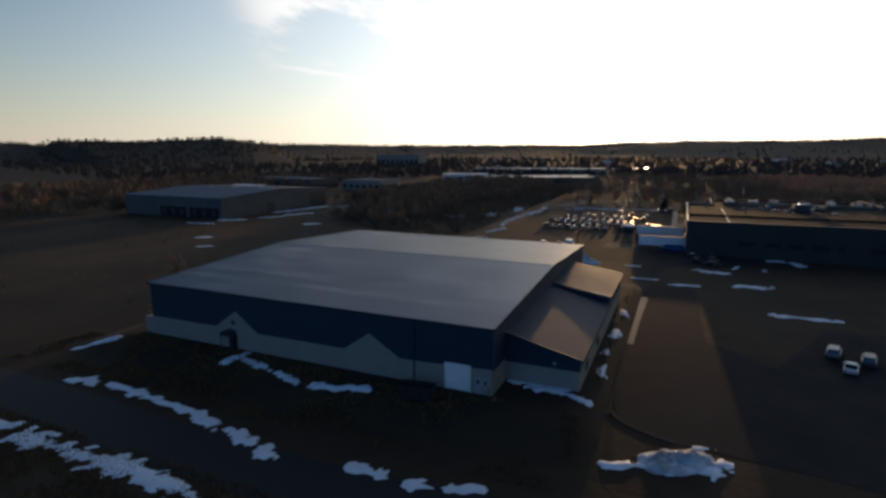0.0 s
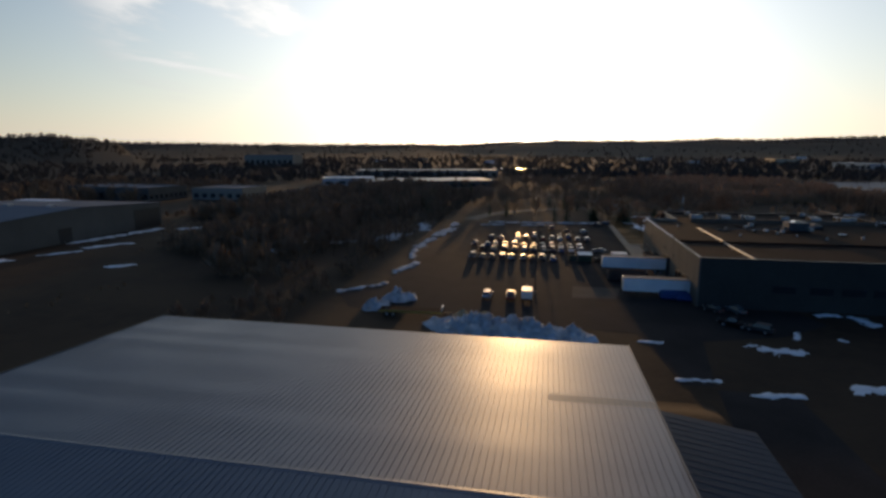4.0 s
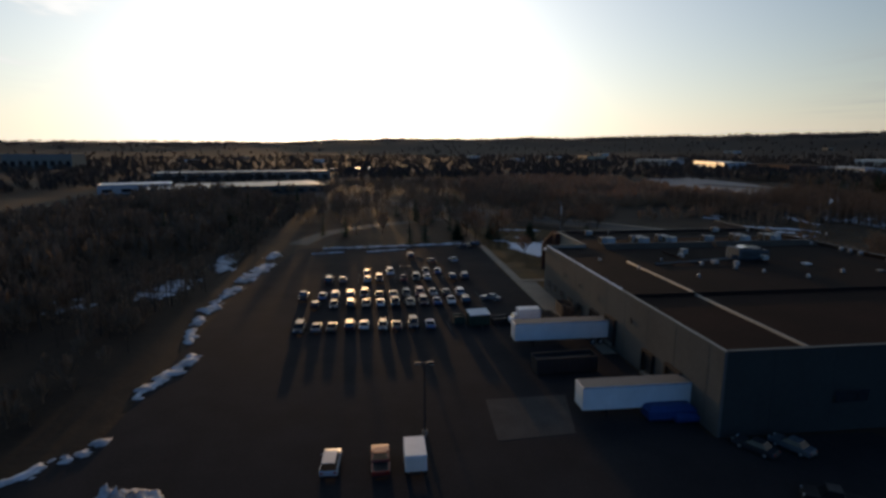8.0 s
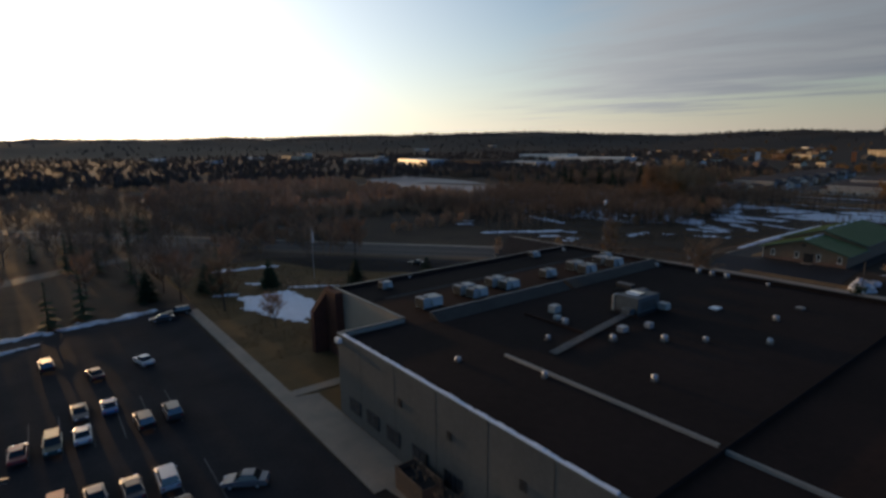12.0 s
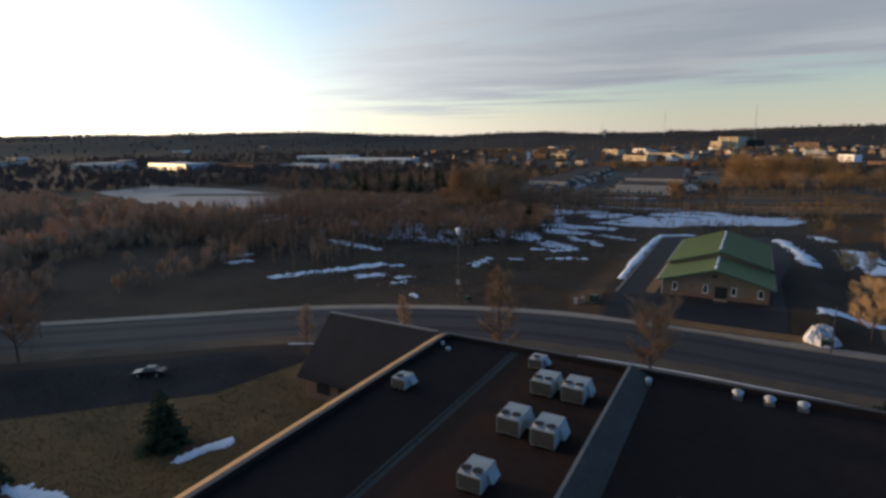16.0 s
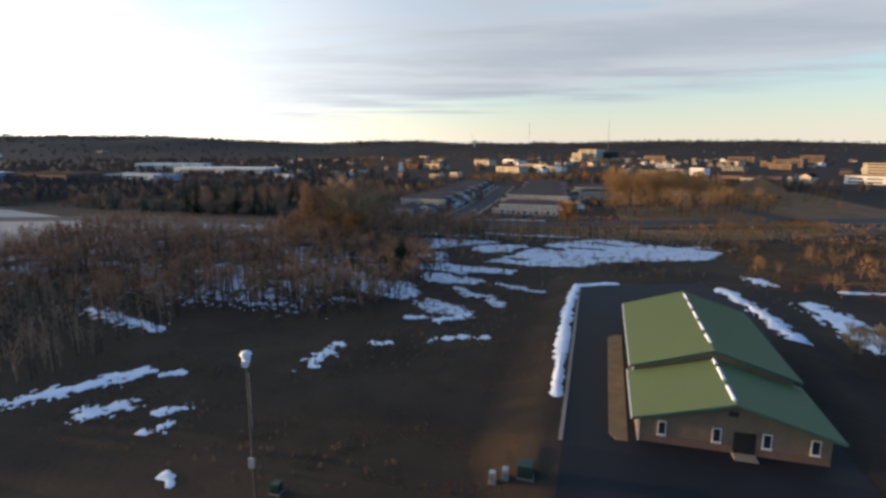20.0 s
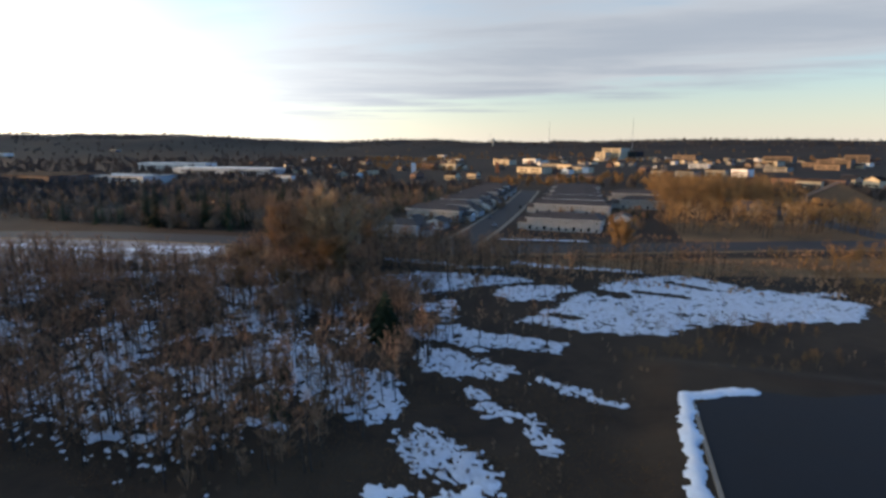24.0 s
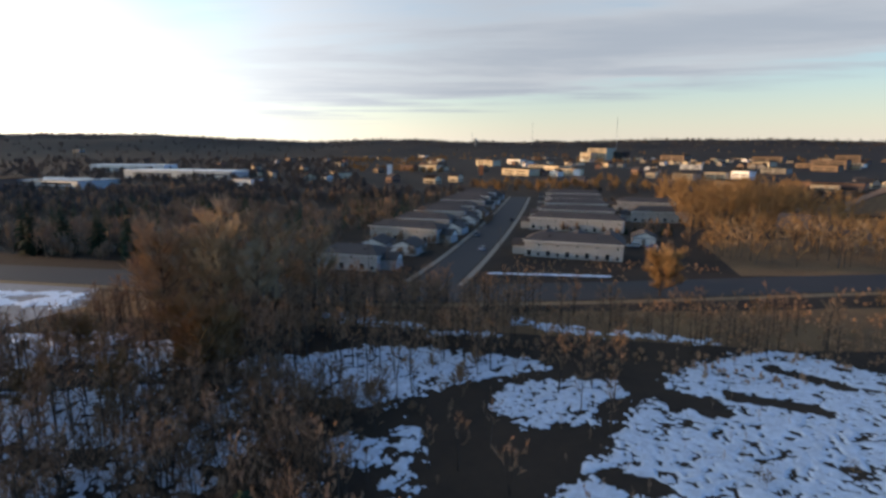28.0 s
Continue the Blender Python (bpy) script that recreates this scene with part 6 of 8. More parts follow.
rng = random.Random(7)
LOT = {
    212.6: [(-48.6, "suv", "grey"), (-45.8, "sedan", "silver"), (-43.0, "sedan", "tan"), (-40.0, "suv", "maroon"), (-37.6, "sedan", "white"), (-34.4, "hatch", "silver"), (-31.7, "sedan", "grey"), (-28.8, "suv", "grey"), (-25.9, "sedan", "blue")],
    226.5: [(-47.6, "hatch", "black"), (-43.9, "sedan", "grey"), (-40.5, "suv", "green"), (-37.6, "sedan", "black"), (-34.6, "sedan", "white"), (-31.6, "pickup", "black"), (-28.8, "sedan", "tan"), (-26.0, "suv", "maroon"), (-23.2, "sedan", "blue"), (-20.3, "sedan", "white"), (-17.4, "suv", "black")],
    233.2: [(-50.6, "pickup", "black"), (-46.7, "sedan", "blue"), (-44.0, "suv", "silver"), (-41.1, "suv", "black"), (-38.0, "suv", "maroon"), (-34.8, "sedan", "grey"), (-31.9, "sedan", "silver"), (-29.1, "hatch", "grey"), (-26.3, "suv", "red"), (-23.5, "sedan", "silver"), (-20.5, "sedan", "grey"), (-17.5, "suv", "white")],
    247.2: [(-46.6, "suv", "grey"), (-43.4, "sedan", "silver"), (-37.8, "sedan", "white"), (-34.9, "suv", "black"), (-29.1, "sedan", "red"), (-26.1, "suv", "green"), (-23.3, "sedan", "white"), (-17.5, "suv", "black"), (-14.5, "suv", "grey")],
    253.6: [(-38.0, "hatch", "grey"), (-32.2, "suv", "white"), (-23.4, "sedan", "grey"), (-20.2, "sedan", "blue")],
}
for yy, row in LOT.items():
    for x, kind, paint in row:
        car(kind, paint, x + rng.uniform(-0.15, 0.15), yy + rng.uniform(-0.4, 0.4), (0 if rng.random() < 0.6 else 180) + rng.uniform(-2.5, 2.5))
for x, y, kind, paint, hd in ((-11.8, 227.9, "sedan", "silver", 58), (-26.1, 274.0, "suv", "black", 4), (-20.7, 266.2, "sedan", "maroon", 8), (-14.4, 267.4, "sedan", "white", 12), (-8.2, 288.2, "sedan", "grey", 80), (-4.9, 290.4, "suv", "black", 85)):
    car(kind, paint, x, y, hd)
for x, y, kind, paint, hd in ((22.2, 92.6, "suv", "silver", -16), (23.0, 86.8, "sedan", "white", -14), (26.0, 90.8, "suv", "grey", -15), (29.6, 90.2, "sedan", "silver", -15)):
    car(kind, paint, x, y, hd, "cars beside the hall")
car("suv", "white", -39.6, 170.4, -2, "vehicles in the yard")
car("pickup", "red", -34.7, 170.2, 1, "vehicles in the yard")
car("sedan", "black", 55.4, 297.1, 35, "cars in the visitor lot")
for x, y, kind, paint, hd in ((5.4, 159.4, "pickup", "black", 60), (8.6, 157.0, "suv", "grey", 55), (4.4, 168.4, "sedan", "grey", 30), (8.4, 168.2, "sedan", "silver", 25)):
    car(kind, paint, x, y, hd, "vehicles in the yard")


def box_truck(x, y, heading, L, h, label):
    th = thing("box_truck", pose(x, y, 0.03, 0, 0, heading) @ Matrix.Scale(0.92, 4), label, "truck", "vehicles in the yard")
    part("cargo_box", Mesh().bbox(-1.15, -L / 2, 0.95, 1.15, L / 2 - 1.7, h, 0.06), WHITE, th, "white cargo box")
    part("chassis", Mesh().box(-0.5, -L / 2 + 0.1, 0.55, 0.5, L / 2 - 0.2, 0.95), DARK_STEEL, th)
    cab = part("cab", loft([(L / 2 - 1.6, 0.5), (L / 2, 0.5), (L / 2 + 0.02, 1.15), (L / 2 - 0.5, 1.35), (L / 2 - 0.9, 2.05), (L / 2 - 1.6, 2.1)], 0.98), WHITE, th)
    part("windscreen", Mesh().poly([(-0.85, L / 2 - 0.5, 1.40), (0.85, L / 2 - 0.5, 1.40), (0.78, L / 2 - 0.86, 2.02), (-0.78, L / 2 - 0.86, 2.02)]), CAR_GLASS, cab)
    part("rear_door", Mesh().box(-1.05, -L / 2 - 0.02, 1.05, 1.05, -L / 2, h - 0.12), TRIM, th)
    for s in (-1, 1):
        for yy in (L / 2 - 0.85, -L / 2 + 1.2):
            wheel(th, s * 0.95, yy, 0.42, 0.28)
    return th


box_truck(-31.3, 169.9, 0, 5.6, 2.8, "white box truck parked on the yard")
box_truck(-8.9, 212.0, -90 - 180, 6.0, 3.2, "white box truck beside the factory wall")


def trailer(x, y, heading, tarp=False):
    """A long road trailer backed to the dock; heading 90 points its nose to -x."""
    th = thing("semi_trailer", pose(x, y, 0.03, 0, 0, heading), "long white semi-trailer backed to a factory wall" + (" beside a blue tarpaulin" if tarp else ""), "trailer", "trailers at the dock")
    L = 15.8
    part("box", Mesh().bbox(-1.28, -L / 2, 1.15, 1.28, L / 2, 4.0, 0.05), WHITE, th, "white ribbed trailer box")
    part("roof_panel", Mesh().box(-1.2, -L / 2 + 0.06, 4.0, 1.2, L / 2 - 0.06, 4.02), PLASTER, th, "dusty tan trailer roof")
    rib = Mesh().box(-0.02, -0.02, 0, 0.02, 0.02, 2.75).data("side_rib", WHITE)
    for k in range(20):
        for s in (-1, 1):
            part("side_rib", rib, None, th, m=pose(s * 1.285, -L / 2 + 0.4 + k * 0.79, 1.2))
    part("top_rail", Mesh().box(-1.31, -L / 2, 3.86, -1.28, L / 2, 3.98).box(1.28, -L / 2, 3.86, 1.31, L / 2, 3.98), GREY_STEEL, th)
    part("frame_rail", Mesh().box(-0.5, -L / 2 + 0.2, 0.9, -0.4, L / 2 - 0.5, 1.15).box(0.4, -L / 2 + 0.2, 0.9, 0.5, L / 2 - 0.5, 1.15), DARK_STEEL, th)
    for s in (-0.9, 0.9):
        part("landing_leg", Mesh().box(s - 0.08, L / 2 - 3.2, 0.03, s + 0.08, L / 2 - 3.0, 1.15), DARK_STEEL, th)
    for yy in (-L / 2 + 1.6, -L / 2 + 2.9):
        for s in (-1.05, 1.05):
            wheel(th, s, yy, 0.5, 0.35)
    return th


trailer(-3.4, 178.0, 90, True)
trailer(-5.6, 201.5, 90)
th = thing("tarpaulin", pose(0.6, 176.2, 0.03), "blue tarpaulin heap beside the trailer", "tarpaulin")
part("sheet", Mesh().bbox(-4.6, -1.2, 0, 1.2, 0.75, 1.9, 0.5).bbox(-1.5, -1.7, 0, 1.4, 0.2, 1.1, 0.3), BLUE_TARP, th, "", False)


def rolloff(x, y, heading, L, w, h, mat, label, lid=None):
    th = thing("skip_container", pose(x, y, 0.03 + float(pad_height(np.array(x), np.array(y))), 0, 0, heading), label, "skip", "waste containers")
    t = 0.07
    part("floor", Mesh().box(-L / 2, -w / 2, 0.15, L / 2, w / 2, 0.25), mat, th)
    for a in ((-L / 2, -w / 2, L / 2, -w / 2 + t), (-L / 2, w / 2 - t, L / 2, w / 2), (-L / 2, -w / 2 + t, -L / 2 + t, w / 2 - t), (L / 2 - t, -w / 2 + t, L / 2, w / 2 - t)):
        part("side", Mesh().box(a[0], a[1], 0.25, a[2], a[3], h), mat, th)
    part("rim", Mesh().box(-L / 2 - 0.05, -w / 2 - 0.05, h, L / 2 + 0.05, -w / 2 + 0.1, h + 0.1).box(-L / 2 - 0.05, w / 2 - 0.1, h, L / 2 + 0.05, w / 2 + 0.05, h + 0.1), lid or mat, th)
    for k in range(int(L / 0.9)):
        part("stiffener", Mesh().box(-L / 2 + 0.4 + 0.9 * k, -w / 2 - 0.08, 0.2, -L / 2 + 0.5 + 0.9 * k, -w / 2, h), mat, th)
    part("skid", Mesh().box(-L / 2, -0.7, 0, L / 2, -0.55, 0.15).box(-L / 2, 0.55, 0, L / 2, 0.7, 0.15), DARK_STEEL, th)
    if lid is WHITE:
        part("cover", Mesh().extrude([(-w / 2 - 0.1, h + 0.1), (w / 2 + 0.1, h + 0.45), (w / 2 + 0.1, h + 0.55), (-w / 2 - 0.1, h + 0.2)], "x", -L / 2 - 0.1, L / 2 + 0.1), lid, th, "pale sloping cover")
        part("end_plate", Mesh().bbox(-L / 2, -w / 2 + 0.1, 0.2, L / 2, w / 2 - 0.1, h + 0.12, 0.02), mat, th)
    part("load", Mesh().bbox(-L / 2 + t, -w / 2 + t, 0.25, L / 2 - t, w / 2 - t, h * 0.8, 0.2), BLACK if lid is None else lid, th)
    return th


rolloff(-8.6, 191.0, 3, 9.0, 2.5, 2.3, DARK_STEEL, "long dark open waste skip with a brown load", RUST)
rolloff(-17.2, 212.6, 8, 3.6, 2.4, 2.0, GREEN_PAINT, "dark green waste container with a white cover", WHITE)
rolloff(0.1, 216.2, 88, 4.6, 2.2, 2.3, RUST, "rusty brown container beside the factory wall")
rolloff(-26.8, 53.2, 6, 4.0, 2.0, 1.5, DARK_STEEL, "dark grey open waste skip on the grass by the hall")
rolloff(-20.6, 213.4, 0, 2.0, 1.8, 1.5, GREEN_PAINT, "small dark green waste container")
rolloff(-13.0, 213.2, 15, 3.2, 1.8, 1.0, DARK_STEEL, "low dark scrap container")


def flatbed():
    th = thing("flatbed_trailer", pose(-52.2, 154.8, 0.02, 0, 0, 2), "long dark flatbed trailer with a faded yellow side rail", "trailer", "trailers in the yard")
    part("deck", Mesh().bbox(-6.2, -1.25, 1.0, 6.0, 1.25, 1.25, 0.04), MEMBRANE, th, "dark worn plank deck")
    part("side_rail", Mesh().box(-6.2, -1.32, 0.9, 6.0, -1.25, 1.22), YELLOW, th, "faded yellow side rail")
    part("headboard", Mesh().bbox(5.7, -1.2, 1.25, 5.95, 1.2, 2.0, 0.03), GREY_STEEL, th)
    for x in (-4.6, -3.4):
        for s in (-1, 1):
            w = part("wheel", car_mesh(("tyre_across",), lambda: Mesh().tube((0, -0.15, 0), (0, 0.15, 0), 0.45, 0.45, 14), RUBBER), None, th, m=pose(x, s * 1.0, 0.45))
            part("rim", car_mesh(("rim_across",), lambda: Mesh().tube((0, -0.165, 0), (0, 0.165, 0), 0.26, 0.26, 10), GREY_STEEL), None, w)
    part("drawbar", Mesh().box(6.0, -0.1, 0.6, 7.6, 0.1, 0.8), DARK_STEEL, th)
    part("jack", Mesh().box(7.0, -0.06, 0.0, 7.12, 0.06, 0.7), DARK_STEEL, th)
    return th


flatbed()


def rubble(x, y, rx, ry, h, seed, mat, label, name="sand_heap"):
    m = Mesh()
    n, k = 18, 6
    for i in range(k + 1):
        for j in range(n):
            a, r = 2 * math.pi * j / n, i / k
            e = 1 + 0.25 * noise.noise((math.cos(a) * 1.3 + seed, math.sin(a) * 1.3, seed))
            px, py = rx * r * e * math.cos(a), ry * r * e * math.sin(a)
            m.v.append((px, py, h * (1 - r) ** 0.8 * (0.9 + 0.35 * noise.noise((px, py, seed))) - (0.05 if i == k else 0)))
    for i in range(k):
        m.f += [(i * n + j, (i + 1) * n + j, (i + 1) * n + (j + 1) % n, i * n + (j + 1) % n) for j in range(n)]
    ob = new(name, m.data(name, mat))
    ob.matrix_world = pose(x, y, 0.02)
    return tagged(ob, label, "heap", "heaps at the edge of the yard")


rubble(-42.6, 155.4, 2.2, 1.7, 1.7, 3.0, SAND, "tan sand heap lit by the low sun")
rubble(-38.6, 156.0, 2.0, 1.5, 1.4, 4.0, SAND, "tan sand heap lit by the low sun")
rubble(-292, 176, 30, 12, 5.0, 6.0, STRAW, "brown grassy earth mound beside the grey warehouse", "earth_mound")
rubble(-44.6, 154.4, 0.8, 0.7, 0.9, 5.0, CONCRETE, "pale broken rubble beside the snow", "rubble_heap")


# ---------------------------------------------------------------- poles, signs and small outdoor things
def light_pole(x, y, h, arm, label, heads=2, mat=None, heading=0.0):
    th = thing("light_pole", pose(x, y, 0, 0, 0, heading), label, "lamp post", "outdoor lamp posts")
    part("footing", Mesh().tube((0, 0, -0.1), (0, 0, 0.6), 0.3, 0.3, 12), CONCRETE, th, "round concrete footing")
    part("shaft", Mesh().tube((0, 0, 0.6), (0, 0, h), 0.12, 0.08, 8), mat or DARK_STEEL, th)
    part("arm", Mesh().box(-arm, -0.04, h - 0.1, arm if heads > 1 else 0.04, 0.04, h), mat or DARK_STEEL, th)
    for s in (-1, 1)[:heads]:
        hd = part("lamp_head", Mesh().bbox(s * arm - 0.35, -0.2, h - 0.18, s * arm + 0.35, 0.2, h + 0.08, 0.05), mat or DARK_STEEL, th)
        part("lens", Mesh().box(s * arm - 0.28, -0.15, h - 0.20, s * arm + 0.28, 0.15, h - 0.18), HEADLIGHT, hd)
    return th


light_pole(-29.8, 175.6, 8.5, 0.7, "dark twin-headed lamp post in the yard")
light_pole(-29.7, 228.0, 7.8, 0.9, "dark twin-headed lamp post in the car park", 2, None, -20)


def siren_pole():
    th = thing("siren_pole", pose(105.6, 274.4, 0), "tall wooden pole carrying a white warning siren", "siren")
    part("pole", Mesh().tube((0, 0, -0.2), (0, 0, 14.4), 0.13, 0.09, 10), WOOD, th, "tall weathered pole")
    hd = part("siren_drum", Mesh().tube((0, 0, 14.3), (0, 0, 15.0), 0.34, 0.42, 14), WHITE, th, "white siren drum")
    part("siren_cap", Mesh().dome(0, 0, 15.0, 0.55, 0.4, 14), WHITE, hd, "", True)
    part("horn", Mesh().tube((-0.15, -0.1, 14.5), (-0.65, -0.35, 14.35), 0.16, 0.34, 12), WHITE, hd, "white siren horn")
    part("control_box", Mesh().bbox(-0.35, -0.3, 4.0, -0.1, 0.3, 5.0, 0.04), GREY_STEEL, th)
    part("conduit", Mesh().tube((0.35, 0.1, 8.0), (0.35, 0.1, 13.0), 0.035, 0.035, 6).tube((0.35, 0.1, 13.0), (0.05, 0.05, 13.6), 0.035, 0.035, 6).tube((0.35, 0.1, 8.0), (0.12, 0.05, 7.6), 0.035, 0.035, 6), GREY_STEEL, th)
    return th


siren_pole()


def utility_box(x, y, sx, sy, h, mat, label):
    th = thing("utility_cabinet", pose(x, y, float(pad_height(np.array(x), np.array(y)))), label, "utility box", "utility cabinets")
    part("plinth", Mesh().box(-sx / 2 - 0.1, -sy / 2 - 0.1, -0.05, sx / 2 + 0.1, sy / 2 + 0.1, 0.1), CONCRETE, th)
    part("cabinet", Mesh().bbox(-sx / 2, -sy / 2, 0.1, sx / 2, sy / 2, h, 0.05), mat, th)
    part("door_seam", Mesh().box(-sx / 2 - 0.01, -0.02, 0.2, -sx / 2, 0.02, h - 0.15), BLACK, th)
    return th


utility_box(107.8, 273.6, 0.9, 0.9, 1.1, GREEN_PAINT, "green transformer cabinet at the foot of the pole")
utility_box(116.4, 250.4, 1.6, 1.5, 1.4, GREEN_PAINT, "green transformer cabinet beside the footpath")
utility_box(115.8, 252.4, 0.7, 0.6, 1.2, GREY_STEEL, "grey meter cabinet beside the footpath")
utility_box(115.2, 253.6, 0.7, 0.6, 1.2, GREY_STEEL, "grey meter cabinet beside the footpath")
utility_box(110.6, 213.6, 1.8, 1.6, 1.3, GREEN_PAINT, "green transformer cabinet beside a heap of snow")


def street_pole(x, y, h, label):
    th = thing("street_pole", pose(x, y, 0), label, "pole", "poles along the road")
    part("shaft", Mesh().tube((0, 0, -0.1), (0, 0, h), 0.10, 0.07, 8), DARK_STEEL, th)
    part("cap", Mesh().dome(0, 0, h, 0.16, 0.2, 8), DARK_STEEL, th)
    return th


street_pole(87.4, 275.2, 7.0, "plain dark steel pole beside the road")
street_pole(108.4, 213.2, 7.0, "plain dark steel pole beside the footpath")


def flagpole(x, y, h):
    th = thing("flagpole", pose(x, y, 0), "tall pale flagpole on the lawn with a furled flag", "flagpole")
    part("shaft", Mesh().tube((0, 0, -0.1), (0, 0, h), 0.07, 0.04, 8), GREY_STEEL, th)
    part("finial", Mesh().dome(0, 0, h, 0.12, 0.16, 8), CHROME, th)
    part("flag", Mesh().box(0.05, -0.03, h - 3.6, 0.30, 0.05, h - 0.6, 0.03).box(0.28, -0.02, h - 3.2, 0.42, 0.04, h - 1.4, 0.02), TRIM, th, "furled pale flag")
    return th


flagpole(27.2, 299.8, 12.5)


# ---------------------------------------------------------------- trees
def bare_tree(seed, h, spread, trunk_r, limbs=9, forks=4, twigs=5, lift=0.35, multi=1, twig_r=0.02, arch=0.5):
    """Trunk with limbs, and a crown of forks and twigs, as two meshes: wood and fine twigs."""
    r = random.Random(seed)
    wood, fine = Mesh(), Mesh()

    def dirn(a, e):
        return Vector((math.cos(a) * math.cos(e), math.sin(a) * math.cos(e), math.sin(e)))

    for s in range(multi):
        lean = Vector((r.uniform(-0.12, 0.12), r.uniform(-0.12, 0.12), 1)) if multi == 1 else Vector((math.cos(6.28 * s / multi) * 0.35, math.sin(6.28 * s / multi) * 0.35, 1))
        base, pts = Vector((0, 0, -0.15)), []
        for k in range(5):
            pts.append(base + Vector((lean.x * h * k / 5 * 0.6 + r.uniform(-.1, .1) * k * 0.4, lean.y * h * k / 5 * 0.6 + r.uniform(-.1, .1) * k * 0.4, h * 0.9 * k / 4)))
        for k in range(4):
            wood.tube(pts[k], pts[k + 1], trunk_r * (1 - 0.22 * k), trunk_r * (1 - 0.22 * (k + 1)), 6 if trunk_r > 0.12 else 4, k == 0)
        n = max(3, limbs // multi)
        for i in range(n):
            t = lift + (1 - lift) * (i + r.random()) / n
            f = t * 4
            k = min(3, int(f))
            p = pts[k].lerp(pts[k + 1], f - k)
            a = 2.4 * i + r.uniform(-0.5, 0.5)
            el = r.uniform(0.35, 0.85) + 0.35 * t
            L = spread * (1.05 - 0.55 * abs(t - 0.45)) * r.uniform(0.75, 1.15) * (1 if t < 0.9 else 0.6)
            d = dirn(a, el)
            q = p + d * L * 0.55
            e2 = q + (d + Vector((0, 0, arch * 0.5))).normalized() * L * 0.5
            rr = trunk_r * (0.45 - 0.25 * t)
            wood.tube(p, q, rr, rr * 0.65, 4, False)
            wood.tube(q, e2, rr * 0.65, twig_r, 3, False)
            for j in range(forks):
                u = r.uniform(0.3, 1.0)
                o = p.lerp(q, u * 1.6) if u < 0.6 else q.lerp(e2, (u - 0.6) / 0.4)
                d2 = (d + Vector((r.uniform(-1, 1), r.uniform(-1, 1), r.uniform(0.0, 0.9)))).normalized()
                m2 = L * r.uniform(0.25, 0.5)
                g = o + d2 * m2
                fine.tube(o, g, twig_r * 1.3, twig_r * 0.6, 3, False)
                for w in range(twigs):
                    o2 = o.lerp(g, r.uniform(0.25, 1.0))
                    d3 = (d2 * 0.8 + Vector((r.uniform(-1, 1), r.uniform(-1, 1), r.uniform(-0.1, 1.0)))).normalized()
                    g2 = o2 + d3 * m2 * r.uniform(0.4, 0.9)
                    side = d3.orthogonal().normalized() * twig_r
                    fine.poly([o2 - side, o2 + side, g2])
    return wood, fine


def conifer(seed, h, radius, light=False):
    """A spruce: whorls of drooping boughs, each a fan of needle sprays."""
    r = random.Random(seed)
    trunk, boughs = Mesh(), Mesh()
    trunk.tube((0, 0, -0.1), (0, 0, h * 0.95), 0.02 * h + 0.05, 0.03, 6)
    z = h * 0.08
    while z < h:
        t = z / h
        R = radius * (1 - t) ** 0.85 + 0.12
        n = 5 if light else 9 if t < 0.7 else 6
        for i in range(n):
            a = 2 * math.pi * (i + r.random() * 0.8) / n
            L = R * r.uniform(0.65, 1.15)
            d = Vector((math.cos(a), math.sin(a), 0))
            s = Vector((-d.y, d.x, 0))
            tip = d * L + Vector((0, 0, z - L * r.uniform(0.15, 0.4)))
            root = Vector((0, 0, z + 0.1))
            for q in (() if light else (0.35, 0.6, 0.85)):
                c = root.lerp(tip, q)
                w = L * 0.33 * (1.1 - q) + 0.12
                boughs.poly([c - s * w + d * w * 0.6 - Vector((0, 0, 0.15 + 0.2 * w)), c - d * w * 0.9 + Vector((0, 0, 0.08)), c + s * w + d * w * 0.6 - Vector((0, 0, 0.15 + 0.2 * w)), c + d * w])
            w = (0.45 if light else 0.14) * L
            boughs.poly([root, root.lerp(tip, 0.6) + s * w, tip, root.lerp(tip, 0.6) - s * w])
        z += (h * 0.045 + 0.12) * (2.0 if light else 1.0)
    return trunk, boughs


def plant_tree(kind_meshes, name, x, y, scale, turn_deg, label, category, group, bark=None, leaf=None, crown="crown"):
    th = thing(name, pose(x, y, float(pad_height(np.array(x), np.array(y))), 0, 0, turn_deg) @ Matrix.Scale(scale, 4), label, category, group)
    part("trunk", kind_meshes[0], None, th)
    part(crown, kind_meshes[1], None, th)
    return th


def variants(kind, n, bark, leaf, *a, **k):
    out = []
    for s in range(n):
        w, f = (bare_tree if kind == "bare" else conifer)(100 + 7 * s + len(kind), *a, **k)
        out.append((w.data("trunk", bark), f.data("crown", leaf), w, f))
    return out


MAPLE = variants("bare", 3, BARK, TWIG, 7.5, 3.2, 0.13, limbs=20, forks=11, twigs=15, lift=0.26, twig_r=0.02)
POPLAR = variants("bare", 2, BARK, TWIG_TAN, 9.0, 1.9, 0.12, limbs=30, forks=12, twigs=20, lift=0.12, twig_r=0.015, arch=1.2)
GOLD = variants("bare", 2, BARK, TWIG_TAN, 7.0, 2.9, 0.12, limbs=20, forks=11, twigs=15, lift=0.22, twig_r=0.022)
MARSH = variants("bare", 5, BARK, TWIG, 8.0, 1.5, 0.12, limbs=8, forks=4, twigs=6, lift=0.42, twig_r=0.028, arch=0.9)
MARSH_MULTI = variants("bare", 3, BARK, TWIG, 6.0, 1.7, 0.07, limbs=12, forks=4, twigs=5, lift=0.35, multi=3, twig_r=0.026, arch=0.8)
